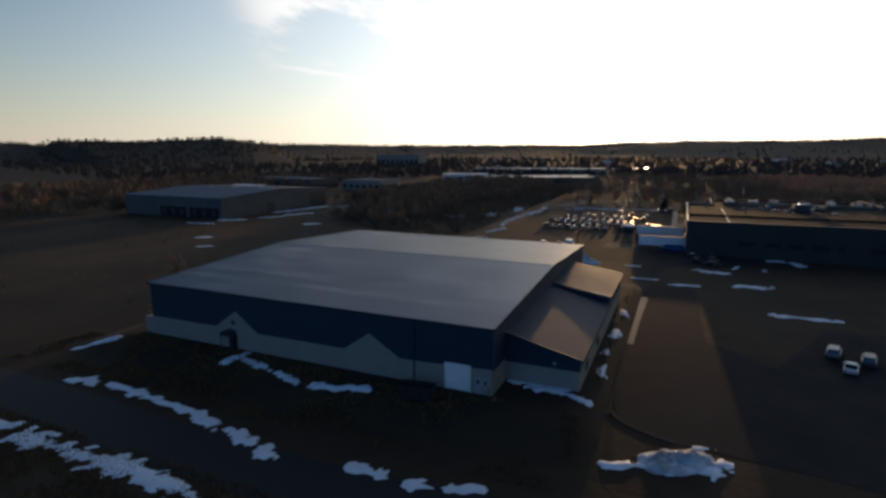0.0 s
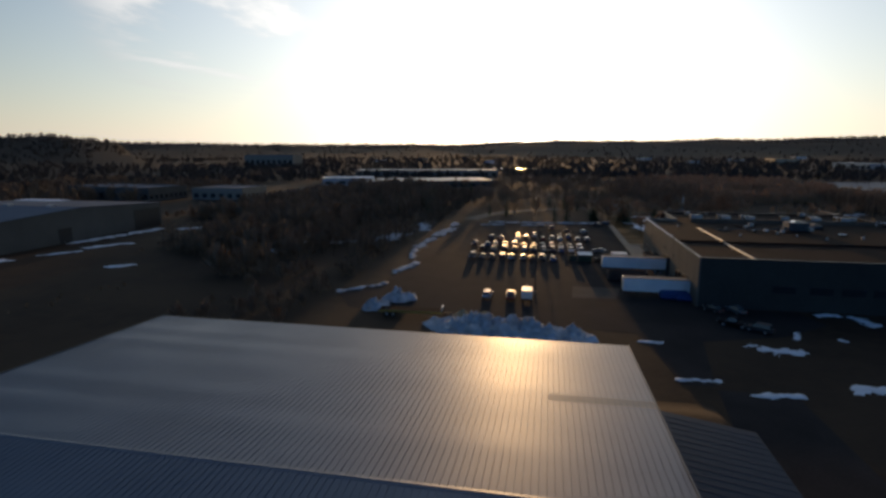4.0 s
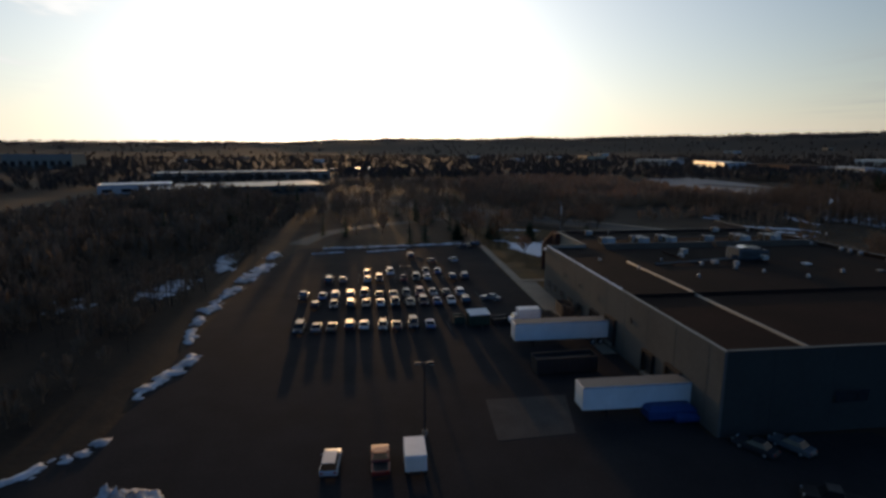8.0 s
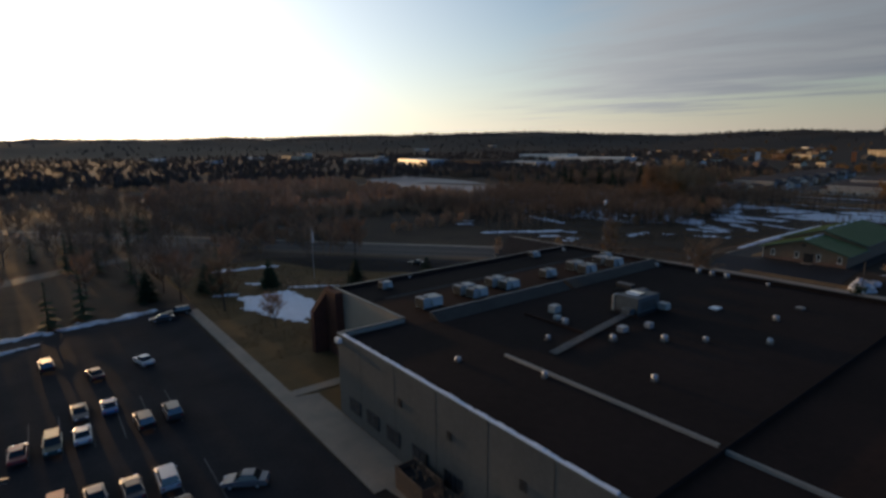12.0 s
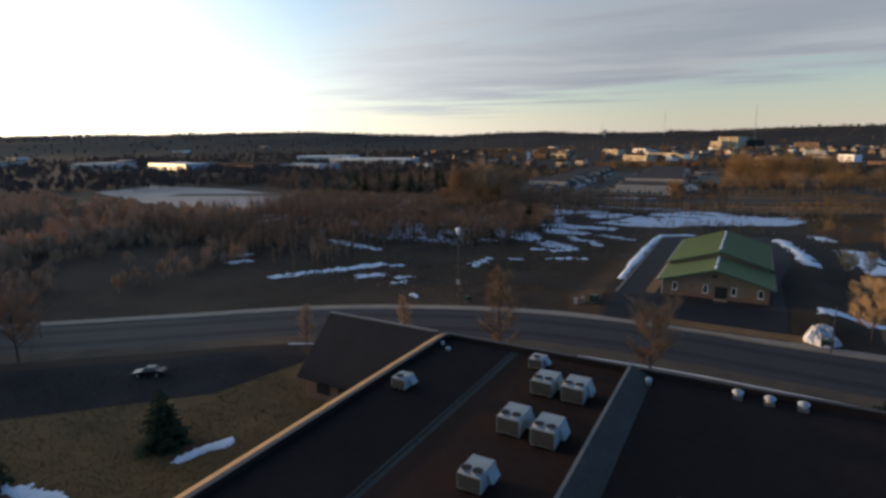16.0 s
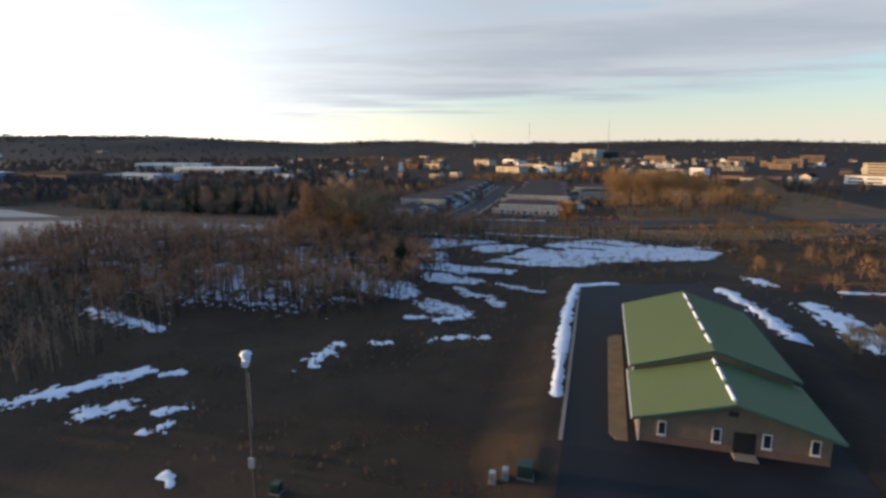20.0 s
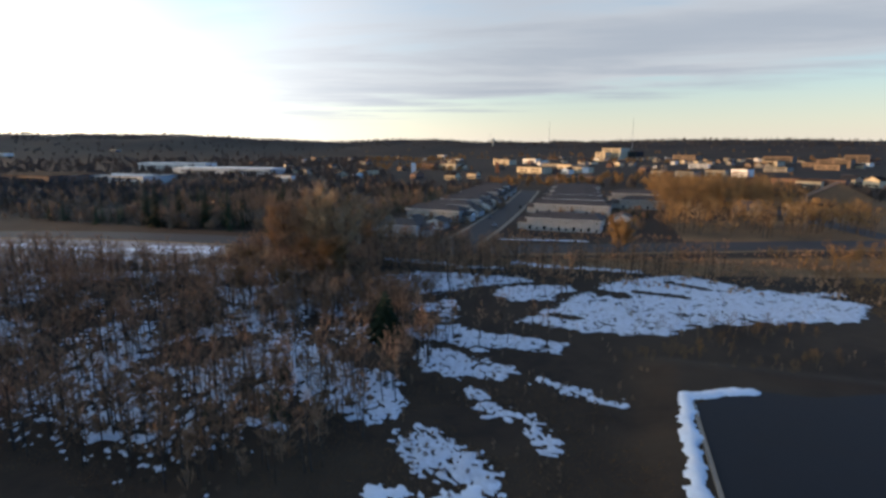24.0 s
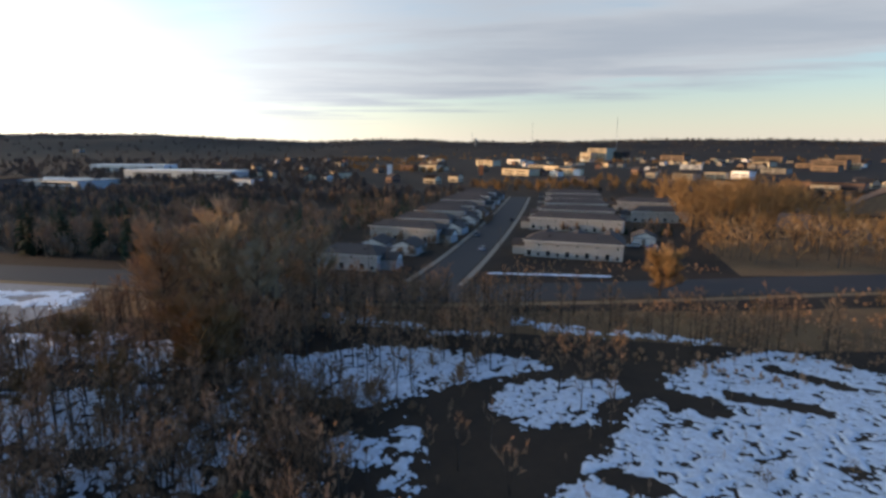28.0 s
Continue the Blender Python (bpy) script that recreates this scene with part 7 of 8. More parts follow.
BIG = variants("bare", 2, BARK, TWIG_TAN, 15.0, 6.0, 0.36, limbs=22, forks=11, twigs=14, lift=0.16, twig_r=0.06, arch=1.0)
WILLOW = variants("bare", 2, BARK, TWIG_GOLD, 8.0, 4.6, 0.25, limbs=26, forks=13, twigs=13, lift=0.10, twig_r=0.055, arch=0.1)
SHRUB = variants("bare", 3, BARK, TWIG, 1.8, 1.3, 0.05, limbs=9, forks=4, twigs=5, lift=0.05, multi=3, twig_r=0.02)
SPRUCE = variants("conifer", 3, BARK, NEEDLES, 7.0, 3.5)
PINE = variants("conifer", 2, BARK, NEEDLES, 11.0, 3.0)

trng = random.Random(21)
for x, y, s in ((7.0, 270.8, 0.8), (2.8, 287.0, 1.35), (-2.5, 300, 1.25), (49.0, 319.8, 1.35), (83.8, 234.8, 1.4), (-4, 310, 1.1), (12, 318, 1.0), (-18, 316, 1.2), (-34, 318, 1.0), (30, 345, 1.1)):
    plant_tree(trng.choice(MAPLE), "maple_tree", x, y, s, trng.uniform(0, 360), "bare round-crowned maple on winter grass", "tree", "bare trees by the buildings")
for x, y, s in ((83.2, 255.6, 1.62), (84.8, 273.4, 0.8), (74.6, 285.6, 0.75), (88, 196, 0.8)):
    plant_tree(trng.choice(POPLAR), "young_tree", x, y, s, trng.uniform(0, 360), "slender bare young tree with pale brown twigs beside the road", "tree", "bare trees by the buildings")
for x, y, s in ((114.8, 207.6, 1.35), (161.5, 205.0, 0.85), (164, 201, 0.8), (131, 207, 0.8), (134, 203, 0.9)):
    plant_tree(trng.choice(GOLD), "golden_tree", x, y, s, trng.uniform(0, 360), "bare pale-twigged tree beside the black lot", "tree", "bare trees by the buildings")
for x, y, s in ((45.2, 278.2, 0.95), (31.5, 286.9, 1.0), (16.5, 300.5, 0.95), (87.0, 208.6, 1.05), (86.6, 204.0, 0.7), (4, 306, 0.9), (-8, 305, 1.0)):
    plant_tree(trng.choice(SPRUCE), "spruce_tree", x, y, s, trng.uniform(0, 360), "dark green spruce with boughs to the ground", "tree", "conifers on the lawn")
for k in range(16):
    x, y = 19.0 + 0.95 * k + trng.uniform(-.2, .2), 295.4 - 0.66 * k + trng.uniform(-.3, .3)
    plant_tree(trng.choice(SHRUB), "shrub", x, y, trng.uniform(0.8, 1.1), trng.uniform(0, 360), "rounded dark bare shrub in a row on the lawn", "shrub", "shrubs on the lawn")
for x, y, s in ((0.3, 214.6, 1.5), (0.2, 217.0, 1.3), (0.5, 212.2, 1.2), (9.2, 249.6, 1.1), (8.6, 246.2, 1.0), (-7.9, 66.0, 0.9), (-8.2, 74, 0.8), (-8.1, 79, 0.9), (-8.3, 90, 0.8), (-8.1, 104, 0.9), (-26.6, 54.6, 0.7), (-28.4, 54.4, 0.8), (-18.6, 54.8, 0.9)):
    plant_tree(trng.choice(SHRUB), "shrub", x, y, s, trng.uniform(0, 360), "dark bare shrub beside a wall", "shrub", "shrubs by the walls")
for x, y, s in ((-111, 91, 2.6), (-114, 94, 2.2), (-107.5, 93, 2.0), (-92, 72, 1.3), (-88, 66, 1.1), (-99, 70, 1.2)):
    plant_tree(trng.choice(SHRUB), "shrub", x, y, s, trng.uniform(0, 360), "large dark thicket on the brown field", "shrub", "thickets on the field")
plant_tree(SPRUCE[0], "spruce_tree", 205.6, 297.6, 1.3, 40, "dark green spruce among bare marsh trees", "tree", "conifers in the marsh")
plant_tree(SPRUCE[1], "spruce_tree", 209.0, 300.5, 0.8, 140, "dark green spruce among bare marsh trees", "tree", "conifers in the marsh")
for x, y, s in ((174.5, 298.5, 0.55), (184, 304, 0.45), (171, 306, 0.5)):
    plant_tree(SPRUCE[2], "spruce_tree", x, y, s, trng.uniform(0, 360), "small brownish conifer in the marsh", "tree", "conifers in the marsh")
for x, y, s in ((260, 343, 1.25), (266, 350, 1.35), (270, 338, 1.25), (258, 354, 1.2), (274, 331, 1.05), (262, 358, 1.1), (262, 336, 1.0)):
    plant_tree(trng.choice(BIG), "cottonwood_tree", x, y, s, trng.uniform(0, 360), "tall bare cottonwood above the marsh wood", "tree", "tall trees at the marsh edge")
for x, y, s in ((236.5, 326, 1.3), (228, 334, 0.7), (246, 338, 1.1), (237, 352, 0.85), (222, 342, 0.7), (246, 330, 0.8), (307, 259, 1.15)):
    plant_tree(trng.choice(WILLOW), "willow_tree", x, y, s, trng.uniform(0, 360), "round bare willow with a dense golden-brown crown", "tree", "willows in the marsh")

for x, y, s in ((309, 429, 1.5), (303, 450, 1.6), (312, 420, 1.4), (306, 440, 1.6), (315, 414, 1.3), (309, 462, 1.5), (348, 417, 1.4), (353, 424, 1.5), (345, 409, 1.2), (379, 424, 1.3), (370, 432, 1.4), (358, 410, 1.2)):
    plant_tree(trng.choice(PINE), "pine_tree", x, y, s, trng.uniform(0, 360), "tall dark green pine behind the country road", "tree", "pines beyond the country road")


def in_wood(x, y):
    """How dense the marsh wood stands at a place, 0 to 1."""
    d = 0.0
    if x > 238 and y > 368:
        d = 0.0
    elif 158 < x < 288 and 286 < y < 432:
        d = 1.0
    elif 205 < x < 288 and 268 < y <= 286:
        d = 0.30
    elif 120 < x <= 158 and 322 < y < 432:
        d = 0.8
    elif 268 < x < 288 and 230 < y <= 268:
        d = 0.35
    e = rough_noise(np.array([x]), np.array([y]), 22.0, 61)[0]
    return d * min(1.0, max(0.0, (e - 0.30) * 4))


spots = []
while len(spots) < 2900:
    x, y = trng.uniform(120, 290), trng.uniform(228, 432)
    if trng.random() < in_wood(x, y):
        spots.append((x, y))
spots.sort(key=lambda p: math.hypot(p[0] - 205, p[1] - 290))
for x, y in spots[:290]:
    v = trng.choice(MARSH) if trng.random() < 0.7 else trng.choice(MARSH_MULTI)
    plant_tree(v, "marsh_tree", x, y, trng.uniform(0.6, 1.15), trng.uniform(0, 360), "thin bare tree standing in marsh snow", "tree", "bare trees of the marsh wood")


def lite_tree(seed, h, spread, trunk_r, limbs, forks, twigs, lift, twig_r, arch):
    """A bare tree of few faces for woods seen from afar."""
    r = random.Random(seed)
    wood, fine = Mesh(), Mesh()
    top = Vector((r.uniform(-.06, .06) * h, r.uniform(-.06, .06) * h, h * 0.9))
    wood.tube((0, 0, -0.1), top, trunk_r, trunk_r * 0.25, 3, False)
    for i in range(limbs):
        t = lift + (1 - lift) * (i + r.random()) / limbs
        p = top * t
        a, el = 2.4 * i + r.uniform(-.5, .5), r.uniform(0.4, 0.9) + 0.3 * t
        d = Vector((math.cos(a) * math.cos(el), math.sin(a) * math.cos(el), math.sin(el) + 0.2 * arch)).normalized()
        L = spread * (1.1 - 0.6 * abs(t - 0.45)) * r.uniform(0.75, 1.15)
        e = p + d * L
        wood.tube(p, e, trunk_r * 0.35, twig_r * 0.6, 3, False)
        for j in range(forks):
            o = p.lerp(e, r.uniform(0.25, 1.0))
            d2 = (d + Vector((r.uniform(-1, 1), r.uniform(-1, 1), r.uniform(0, 1.0)))).normalized()
            m2 = L * r.uniform(0.3, 0.6)
            s2 = d2.orthogonal().normalized() * twig_r
            fine.poly([o - s2, o + s2, o + d2 * m2])
            for w in range(twigs):
                o2 = o + d2 * m2 * r.uniform(0.2, 0.95)
                d3 = (d2 * 0.8 + Vector((r.uniform(-1, 1), r.uniform(-1, 1), r.uniform(-0.2, 1.0)))).normalized()
                s3 = Vector((r.uniform(-1, 1), r.uniform(-1, 1), r.uniform(-1, 1))).cross(d3).normalized() * twig_r
                fine.poly([o2 - s3, o2 + s3, o2 + d3 * m2 * r.uniform(0.5, 1.0)])
    return wood, fine


def far_clump(seed, n=48):
    """A crown far off: a loose dome of slender sprays round a stem."""
    r = random.Random(seed)
    wood, fine = Mesh(), Mesh()
    wood.tube((0, 0, -0.5), (0, 0, 5), 0.3, 0.1, 3, False)
    for i in range(n):
        a, rad = r.uniform(0, 6.28), r.uniform(0.3, 4.0)
        z = 8.0 * math.sqrt(max(0.05, 1 - (rad / 4.4) ** 2)) * r.uniform(0.72, 1.08)
        tip = Vector((rad * math.cos(a), rad * math.sin(a), z))
        root = Vector((rad * 0.45 * math.cos(a), rad * 0.45 * math.sin(a), z * r.uniform(0.15, 0.5)))
        s = Vector((-math.sin(a + r.uniform(-1, 1)), math.cos(a + r.uniform(-1, 1)), 0)) * r.uniform(0.2, 0.48)
        fine.poly([root, tip - s, tip + s * 0.6 + Vector((0, 0, r.uniform(-.8, .8)))])
    return wood, fine


def scatter(name, places, sources, mat, label, stem=None):
    """Many trees far off, joined into one object of stuff; places are (x, y, z, size), stem the material of their trunks."""
    r = np.random.RandomState(len(places))
    vs, fs, ms, off = [], [], [], 0
    base = []
    for w, f in sources:
        v = np.array(w.v + f.v, dtype=np.float32)
        tri = []
        nw = len(w.v)
        for q in w.f:
            tri += [(q[0], q[i], q[i + 1]) for i in range(1, len(q) - 1)]
        for q in f.f:
            tri += [tuple(nw + j for j in (q[0], q[i], q[i + 1])) for i in range(1, len(q) - 1)]
        stems = sum(len(q) - 2 for q in w.f)
        base.append((v, np.array(tri, dtype=np.int32), np.arange(len(tri)) < stems))
    for x, y, z, s in places:
        v, t, woody = base[r.randint(len(base))]
        a = r.uniform(0, 6.28)
        c, sn = math.cos(a) * s, math.sin(a) * s
        o = np.empty_like(v)
        o[:, 0], o[:, 1], o[:, 2] = x + v[:, 0] * c - v[:, 1] * sn, y + v[:, 0] * sn + v[:, 1] * c, z + v[:, 2] * s
        vs.append(o)
        fs.append(t + off)
        ms.append(woody)
        off += len(v)
    me = big_mesh(name, np.concatenate(vs), np.concatenate(fs), mat)
    if stem is not None:
        me.materials.append(stem)
        me.polygons.foreach_set("material_index", np.concatenate(ms).astype(np.int32))
    return setting(name, me, None, label, "trees", "stuff")


LITE = [lite_tree(500 + k, 8.0, 1.8, 0.13, 7, 4, 5, 0.35, 0.035, 0.9) for k in range(5)]
LITE_BROAD = [lite_tree(520 + k, 8.0, 3.3, 0.16, 9, 4, 5, 0.18, 0.06, 0.5) for k in range(4)]
FAR = [far_clump(540 + k) for k in range(6)]
FAR_PINE = [conifer(560 + k, 9.0, 2.4, True) for k in range(3)]
scatter("marsh_wood", [(x, y, 0, trng.uniform(0.6, 1.15)) for x, y in spots[290:]], LITE, TWIG, "brown bare wood standing in the snowy marsh", BARK)


def fill(n, box, dense, seed, lo, hi, size=30.0, avoid=()):
    """Random places in a box (x0, y0, x1, y1), thinned to clumps, away from the given boxes."""
    r = np.random.RandomState(seed)
    out = []
    while len(out) < n:
        x, y = r.uniform(box[0], box[2], 400), r.uniform(box[1], box[3], 400)
        e = rough_noise(x, y, size, seed, 3)
        for px, py, pe in zip(x, y, e):
            if pe > dense and not any(a <= px <= c and b <= py <= d for a, b, c, d in avoid):
                out.append((px, py, 0.0, r.uniform(lo, hi)))
    return out[:n]


scatter("underwood", fill(300, (160, 288, 286, 425), 0.46, 30, 0.22, 0.5, 12, [(236, 366, 290, 470)]), LITE_BROAD, TWIG, "low brown underwood of the marsh wood")
scatter("underwood", fill(360, (207, 298, 240, 330), 0.28, 29, 0.26, 0.60, 9), LITE_BROAD, TWIG, "dense brown thicket in the marsh wood", BARK)
ROAD_BELT = [(278, 290, 312, 345), (290, 264, 319, 292), (302, 238, 333, 266), (315, 215, 345, 240), (326, 190, 353, 217), (338, 160, 367, 192), (348, 118, 378, 162)]


def low_brush(name, n, box, dense, seed, mat, label, size=18.0, lo=0.16, hi=0.42, avoid=()):
    return scatter(name, fill(n, box, dense, seed, lo, hi, size, avoid), FAR, mat, label)


low_brush("brush", 330, (158, 290, 288, 436), 0.50, 51, TWIG, "dense low brown brush under the marsh wood", 12.0, avoid=[(236, 366, 290, 470)])
low_brush("brush", 1500, (20, 345, 165, 560), 0.42, 52, TWIG, "brown brush on the land beyond the road", 24.0, 0.25, 0.6)
OPEN_FIELD = [(-215, 130, -112, 200), (-215, 200, -150, 275), (-150, 130, -95, 175)]
low_brush("brush", 1300, (-200, 140, -74, 470), 0.42, 53, TWIG_GREY, "dark brush on the field behind the blue hall", 24.0, 0.22, 0.5, OPEN_FIELD)
low_brush("brush", 700, (-470, 30, -120, 170), 0.50, 54, TWIG_GREY, "dark brush on the open field", 20.0, 0.06, 0.15)
low_brush("brush", 700, (108, 262, 200, 345), 0.52, 55, TWIG_GREY, "thin brown weeds on the meadow", 9.0, 0.04, 0.10)
low_brush("brush", 130, (326, 322, 480, 368), 0.44, 57, TWIG_GREY, "bare garden trees among the row houses", 14.0, 0.25, 0.6)
low_brush("brush", 110, (358, 240, 545, 300), 0.46, 58, TWIG_GREY, "bare garden trees among the row houses", 14.0, 0.25, 0.6)
low_brush("brush", 900, (300, 372, 540, 660), 0.46, 59, TWIG_GREY, "bare trees and hedges beyond the country road", 30.0, 0.4, 0.95)
low_brush("brush", 1000, (284, 120, 345, 300), 0.42, 56, TWIG, "brown weeds along the country road", 9.0, 0.05, 0.14, ROAD_BELT)
low_brush("brush", 900, (258, 200, 300, 345), 0.44, 60, TWIG, "rusty brown weeds between marsh and country road", 7.0, 0.05, 0.15, ROAD_BELT)
scatter("brush", fill(330, (110, 322, 160, 470), 0.42, 31, 0.35, 0.7, 18), LITE, TWIG, "brown brush beyond the road")
scatter("brush", fill(420, (150, 400, 290, 470), 0.45, 32, 0.35, 0.7, 18, [(192, 366, 290, 472)]), LITE, TWIG, "brown brush round the frozen marsh")
scatter("wood_west", fill(700, (-150, 205, -72, 420), 0.42, 33, 0.6, 1.1, 22), LITE, TWIG_GREY, "dark bare wood west of the car park", BARK)
scatter("wood_north", fill(560, (-72, 318, 60, 560), 0.50, 34, 0.6, 1.2, 30), LITE_BROAD, TWIG_GREY, "open park trees north of the car park")
scatter("wood_north_east", fill(1000, (30, 400, 175, 640), 0.44, 35, 0.55, 1.0, 26), FAR, TWIG, "bare wood beyond the bend of the road")
scatter("hedge_gold", fill(150, (292, 120, 330, 300), 0.54, 36, 0.2, 0.55, 12, [(296, 232, 345, 330)] + ROAD_BELT), LITE_BROAD, TWIG_GOLD, "golden-brown scrub beside the country road")
scatter("wood_gold", fill(85, (350, 150, 398, 242), 0.50, 37, 0.5, 1.5, 14, ROAD_BELT), LITE_BROAD, TWIG_GOLD, "golden sunlit grove beside the country road", BARK)
scatter("wood_gold", fill(26, (354, 188, 380, 240), 0.40, 43, 1.0, 1.5, 12, ROAD_BELT), LITE, TWIG_TAN, "pale tall trees standing out of the golden grove", BARK)
scatter("wood_gold", fill(170, (430, 172, 530, 242), 0.46, 40, 0.8, 2.1, 24), LITE_BROAD, TWIG_GOLD, "golden sunlit wood at the edge of town")
scatter("wood_gold", fill(70, (395, 105, 560, 172), 0.52, 44, 0.35, 0.9, 20, [(462, 120, 506, 162)]), LITE_BROAD, TWIG_GOLD, "scattered golden trees on the fields at the edge of town")
scatter("scrub_south", fill(160, (205, 130, 292, 205), 0.52, 38, 0.2, 0.5, 10), LITE_BROAD, TWIG_GOLD, "low golden scrub on the meadow")
scatter("reeds", fill(75, (207, 224, 237, 257), 0.36, 28, 0.12, 0.30, 9), LITE_BROAD, TWIG_GOLD, "rusty brown shrubs at the edge of the marsh snow")
scatter("reeds", fill(300, (165, 205, 285, 292), 0.46, 39, 0.08, 0.22, 8), LITE, TWIG, "low brown brush standing in the marsh snow")
scatter("shelter_belt", fill(130, (300, 350, 420, 470), 0.48, 40, 0.7, 1.1, 22), LITE_BROAD, TWIG_GREY, "bare trees behind the houses")
scatter("pines", fill(150, (300, 362, 440, 520), 0.5, 41, 0.7, 1.3, 22), FAR_PINE, NEEDLES, "dark pines behind the houses")
scatter("pines", fill(60, (-120, 290, 10, 420), 0.55, 42, 0.8, 1.3, 16), FAR_PINE, NEEDLES, "scattered dark pines in the park")
scatter("wood_field", fill(900, (-190, 150, -95, 520), 0.42, 43, 0.55, 1.0, 30, OPEN_FIELD), FAR, TWIG_GREY, "bare wood behind the blue hall")
scatter("wood_far_west", fill(900, (-460, 60, -265, 480), 0.42, 44, 0.7, 1.2, 40), FAR, TWIG_GREY, "bare wood round the grey warehouse")

# far woods by bearing, thinning towards the town
fr = np.random.RandomState(77)
far_places, far_gold, far_pine = [], [], []
while len(far_places) + len(far_gold) < 13500:
    az, r = fr.uniform(-72, 122), 480 + 3250 * fr.uniform() ** 1.15
    x, y = 60 + r * math.sin(radians(az)), 180 + r * math.cos(radians(az))
    e = rough_noise(np.array([x]), np.array([y]), 260.0, 78, 3)[0]
    town = 62 < az < 122 and 560 < r < 2300
    if e < (0.56 if town else 0.30) or (285 < x < 600 and 190 < y < 360) or (-270 < x < -70 and 488 < y < 570) or (-280 < x < -80 and 672 < y < 745) or (-125 < x < -35 and 872 < y < 935):
        continue
    if 1700 < r < 2750 and abs(az + 55) > 10 and fr.uniform() < 0.85:
        continue
    z = 0.0 if r < 900 else float(hill_height(np.array([x]), np.array([y]))[0])
    s = fr.uniform(0.8, 1.4) * (0.9 if r < 1500 else 1.2)
    (far_gold if town else far_places).append((x, y, z - 0.3, s))
    if fr.uniform() < 0.05 and r < 1800:
        far_pine.append((x + 6, y + 4, z - 0.3, s))
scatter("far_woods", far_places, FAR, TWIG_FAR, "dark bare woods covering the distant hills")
scatter("town_trees", far_gold, FAR, TWIG_GOLD, "golden-brown bare trees among the town's roofs")
scatter("far_pines", far_pine, FAR_PINE, NEEDLES, "dark pines among the distant woods")


def grass(name, n, box, seed, tall, label, keep, mat):
    """Loose blades of dead grass that stand up into the low sun."""
    r = np.random.RandomState(seed)
    x, y = r.uniform(box[0], box[2], n), r.uniform(box[1], box[3], n)
    ok = keep(x, y)
    x, y = x[ok], y[ok]
    a, h, w = r.uniform(0, 6.28, len(x)), tall * r.uniform(0.5, 1.2, len(x)), tall * 0.32
    lx, ly = r.normal(0, 0.35, len(x)) * h, r.normal(0, 0.35, len(x)) * h
    z = pad_height(x, y)
    v = np.stack([np.stack([x - np.cos(a) * w, y - np.sin(a) * w, z], -1), np.stack([x + np.cos(a) * w, y + np.sin(a) * w, z], -1), np.stack([x + lx, y + ly, z + h], -1)], 1).reshape(-1, 3)
    return setting(name, big_mesh(name, v, np.arange(len(v)).reshape(-1, 3), mat), None, label, "grass", "stuff")


grass("grass", 60000, (-1, 256, 80, 332), 81, 0.20, "brown winter grass blades on the lawn", lambda x, y: (x + y * 0.87 < 319) & (rough_noise(x, y, 9.0, 82) > 0.40), LAWN)
grass("grass", 30000, (66.5, 190, 90, 260), 83, 0.14, "dull green grass blades on the verge", lambda x, y: x < 89, VERGE)
grass("grass", 60000, (112, 252, 200, 330), 84, 0.17, "dead meadow grass beside the black lot", lambda x, y: rough_noise(x, y, 9.0, 85) > 0.46, STRAW)
grass("grass", 40000, (-90, 24, -8, 56), 86, 0.30, "dead grass along the lane and the hall", lambda x, y: (abs(y - 38.5) > 5) & (rough_noise(x, y, 6.0, 87) > 0.45), LAWN)
grass("grass", 40000, (205, 120, 300, 208), 88, 0.3, "dead grass on the open meadow", lambda x, y: rough_noise(x, y, 12.0, 89) > 0.42, STRAW)


# ---------------------------------------------------------------- houses and town
def hip_roof(d, e, h, r, o, cut):
    """A hipped roof with an eaves edge; d and e are its half sizes, cut the length of each hip."""
    m = Mesh()
    q = e - cut
    m.v += [(-d - o, -e, h), (d + o, -e, h), (d + o, e, h), (-d - o, e, h), (0, -q, r), (0, q, r), (-d - o, -e, h - 0.25), (d + o, -e, h - 0.25), (d + o, e, h - 0.25), (-d - o, e, h - 0.25)]
    m.f += [(0, 4, 5, 3), (1, 2, 5, 4), (0, 1, 4), (2, 3, 5), (0, 6, 7, 1), (1, 7, 8, 2), (2, 8, 9, 3), (3, 9, 6, 0), (6, 9, 8, 7)]
    return m


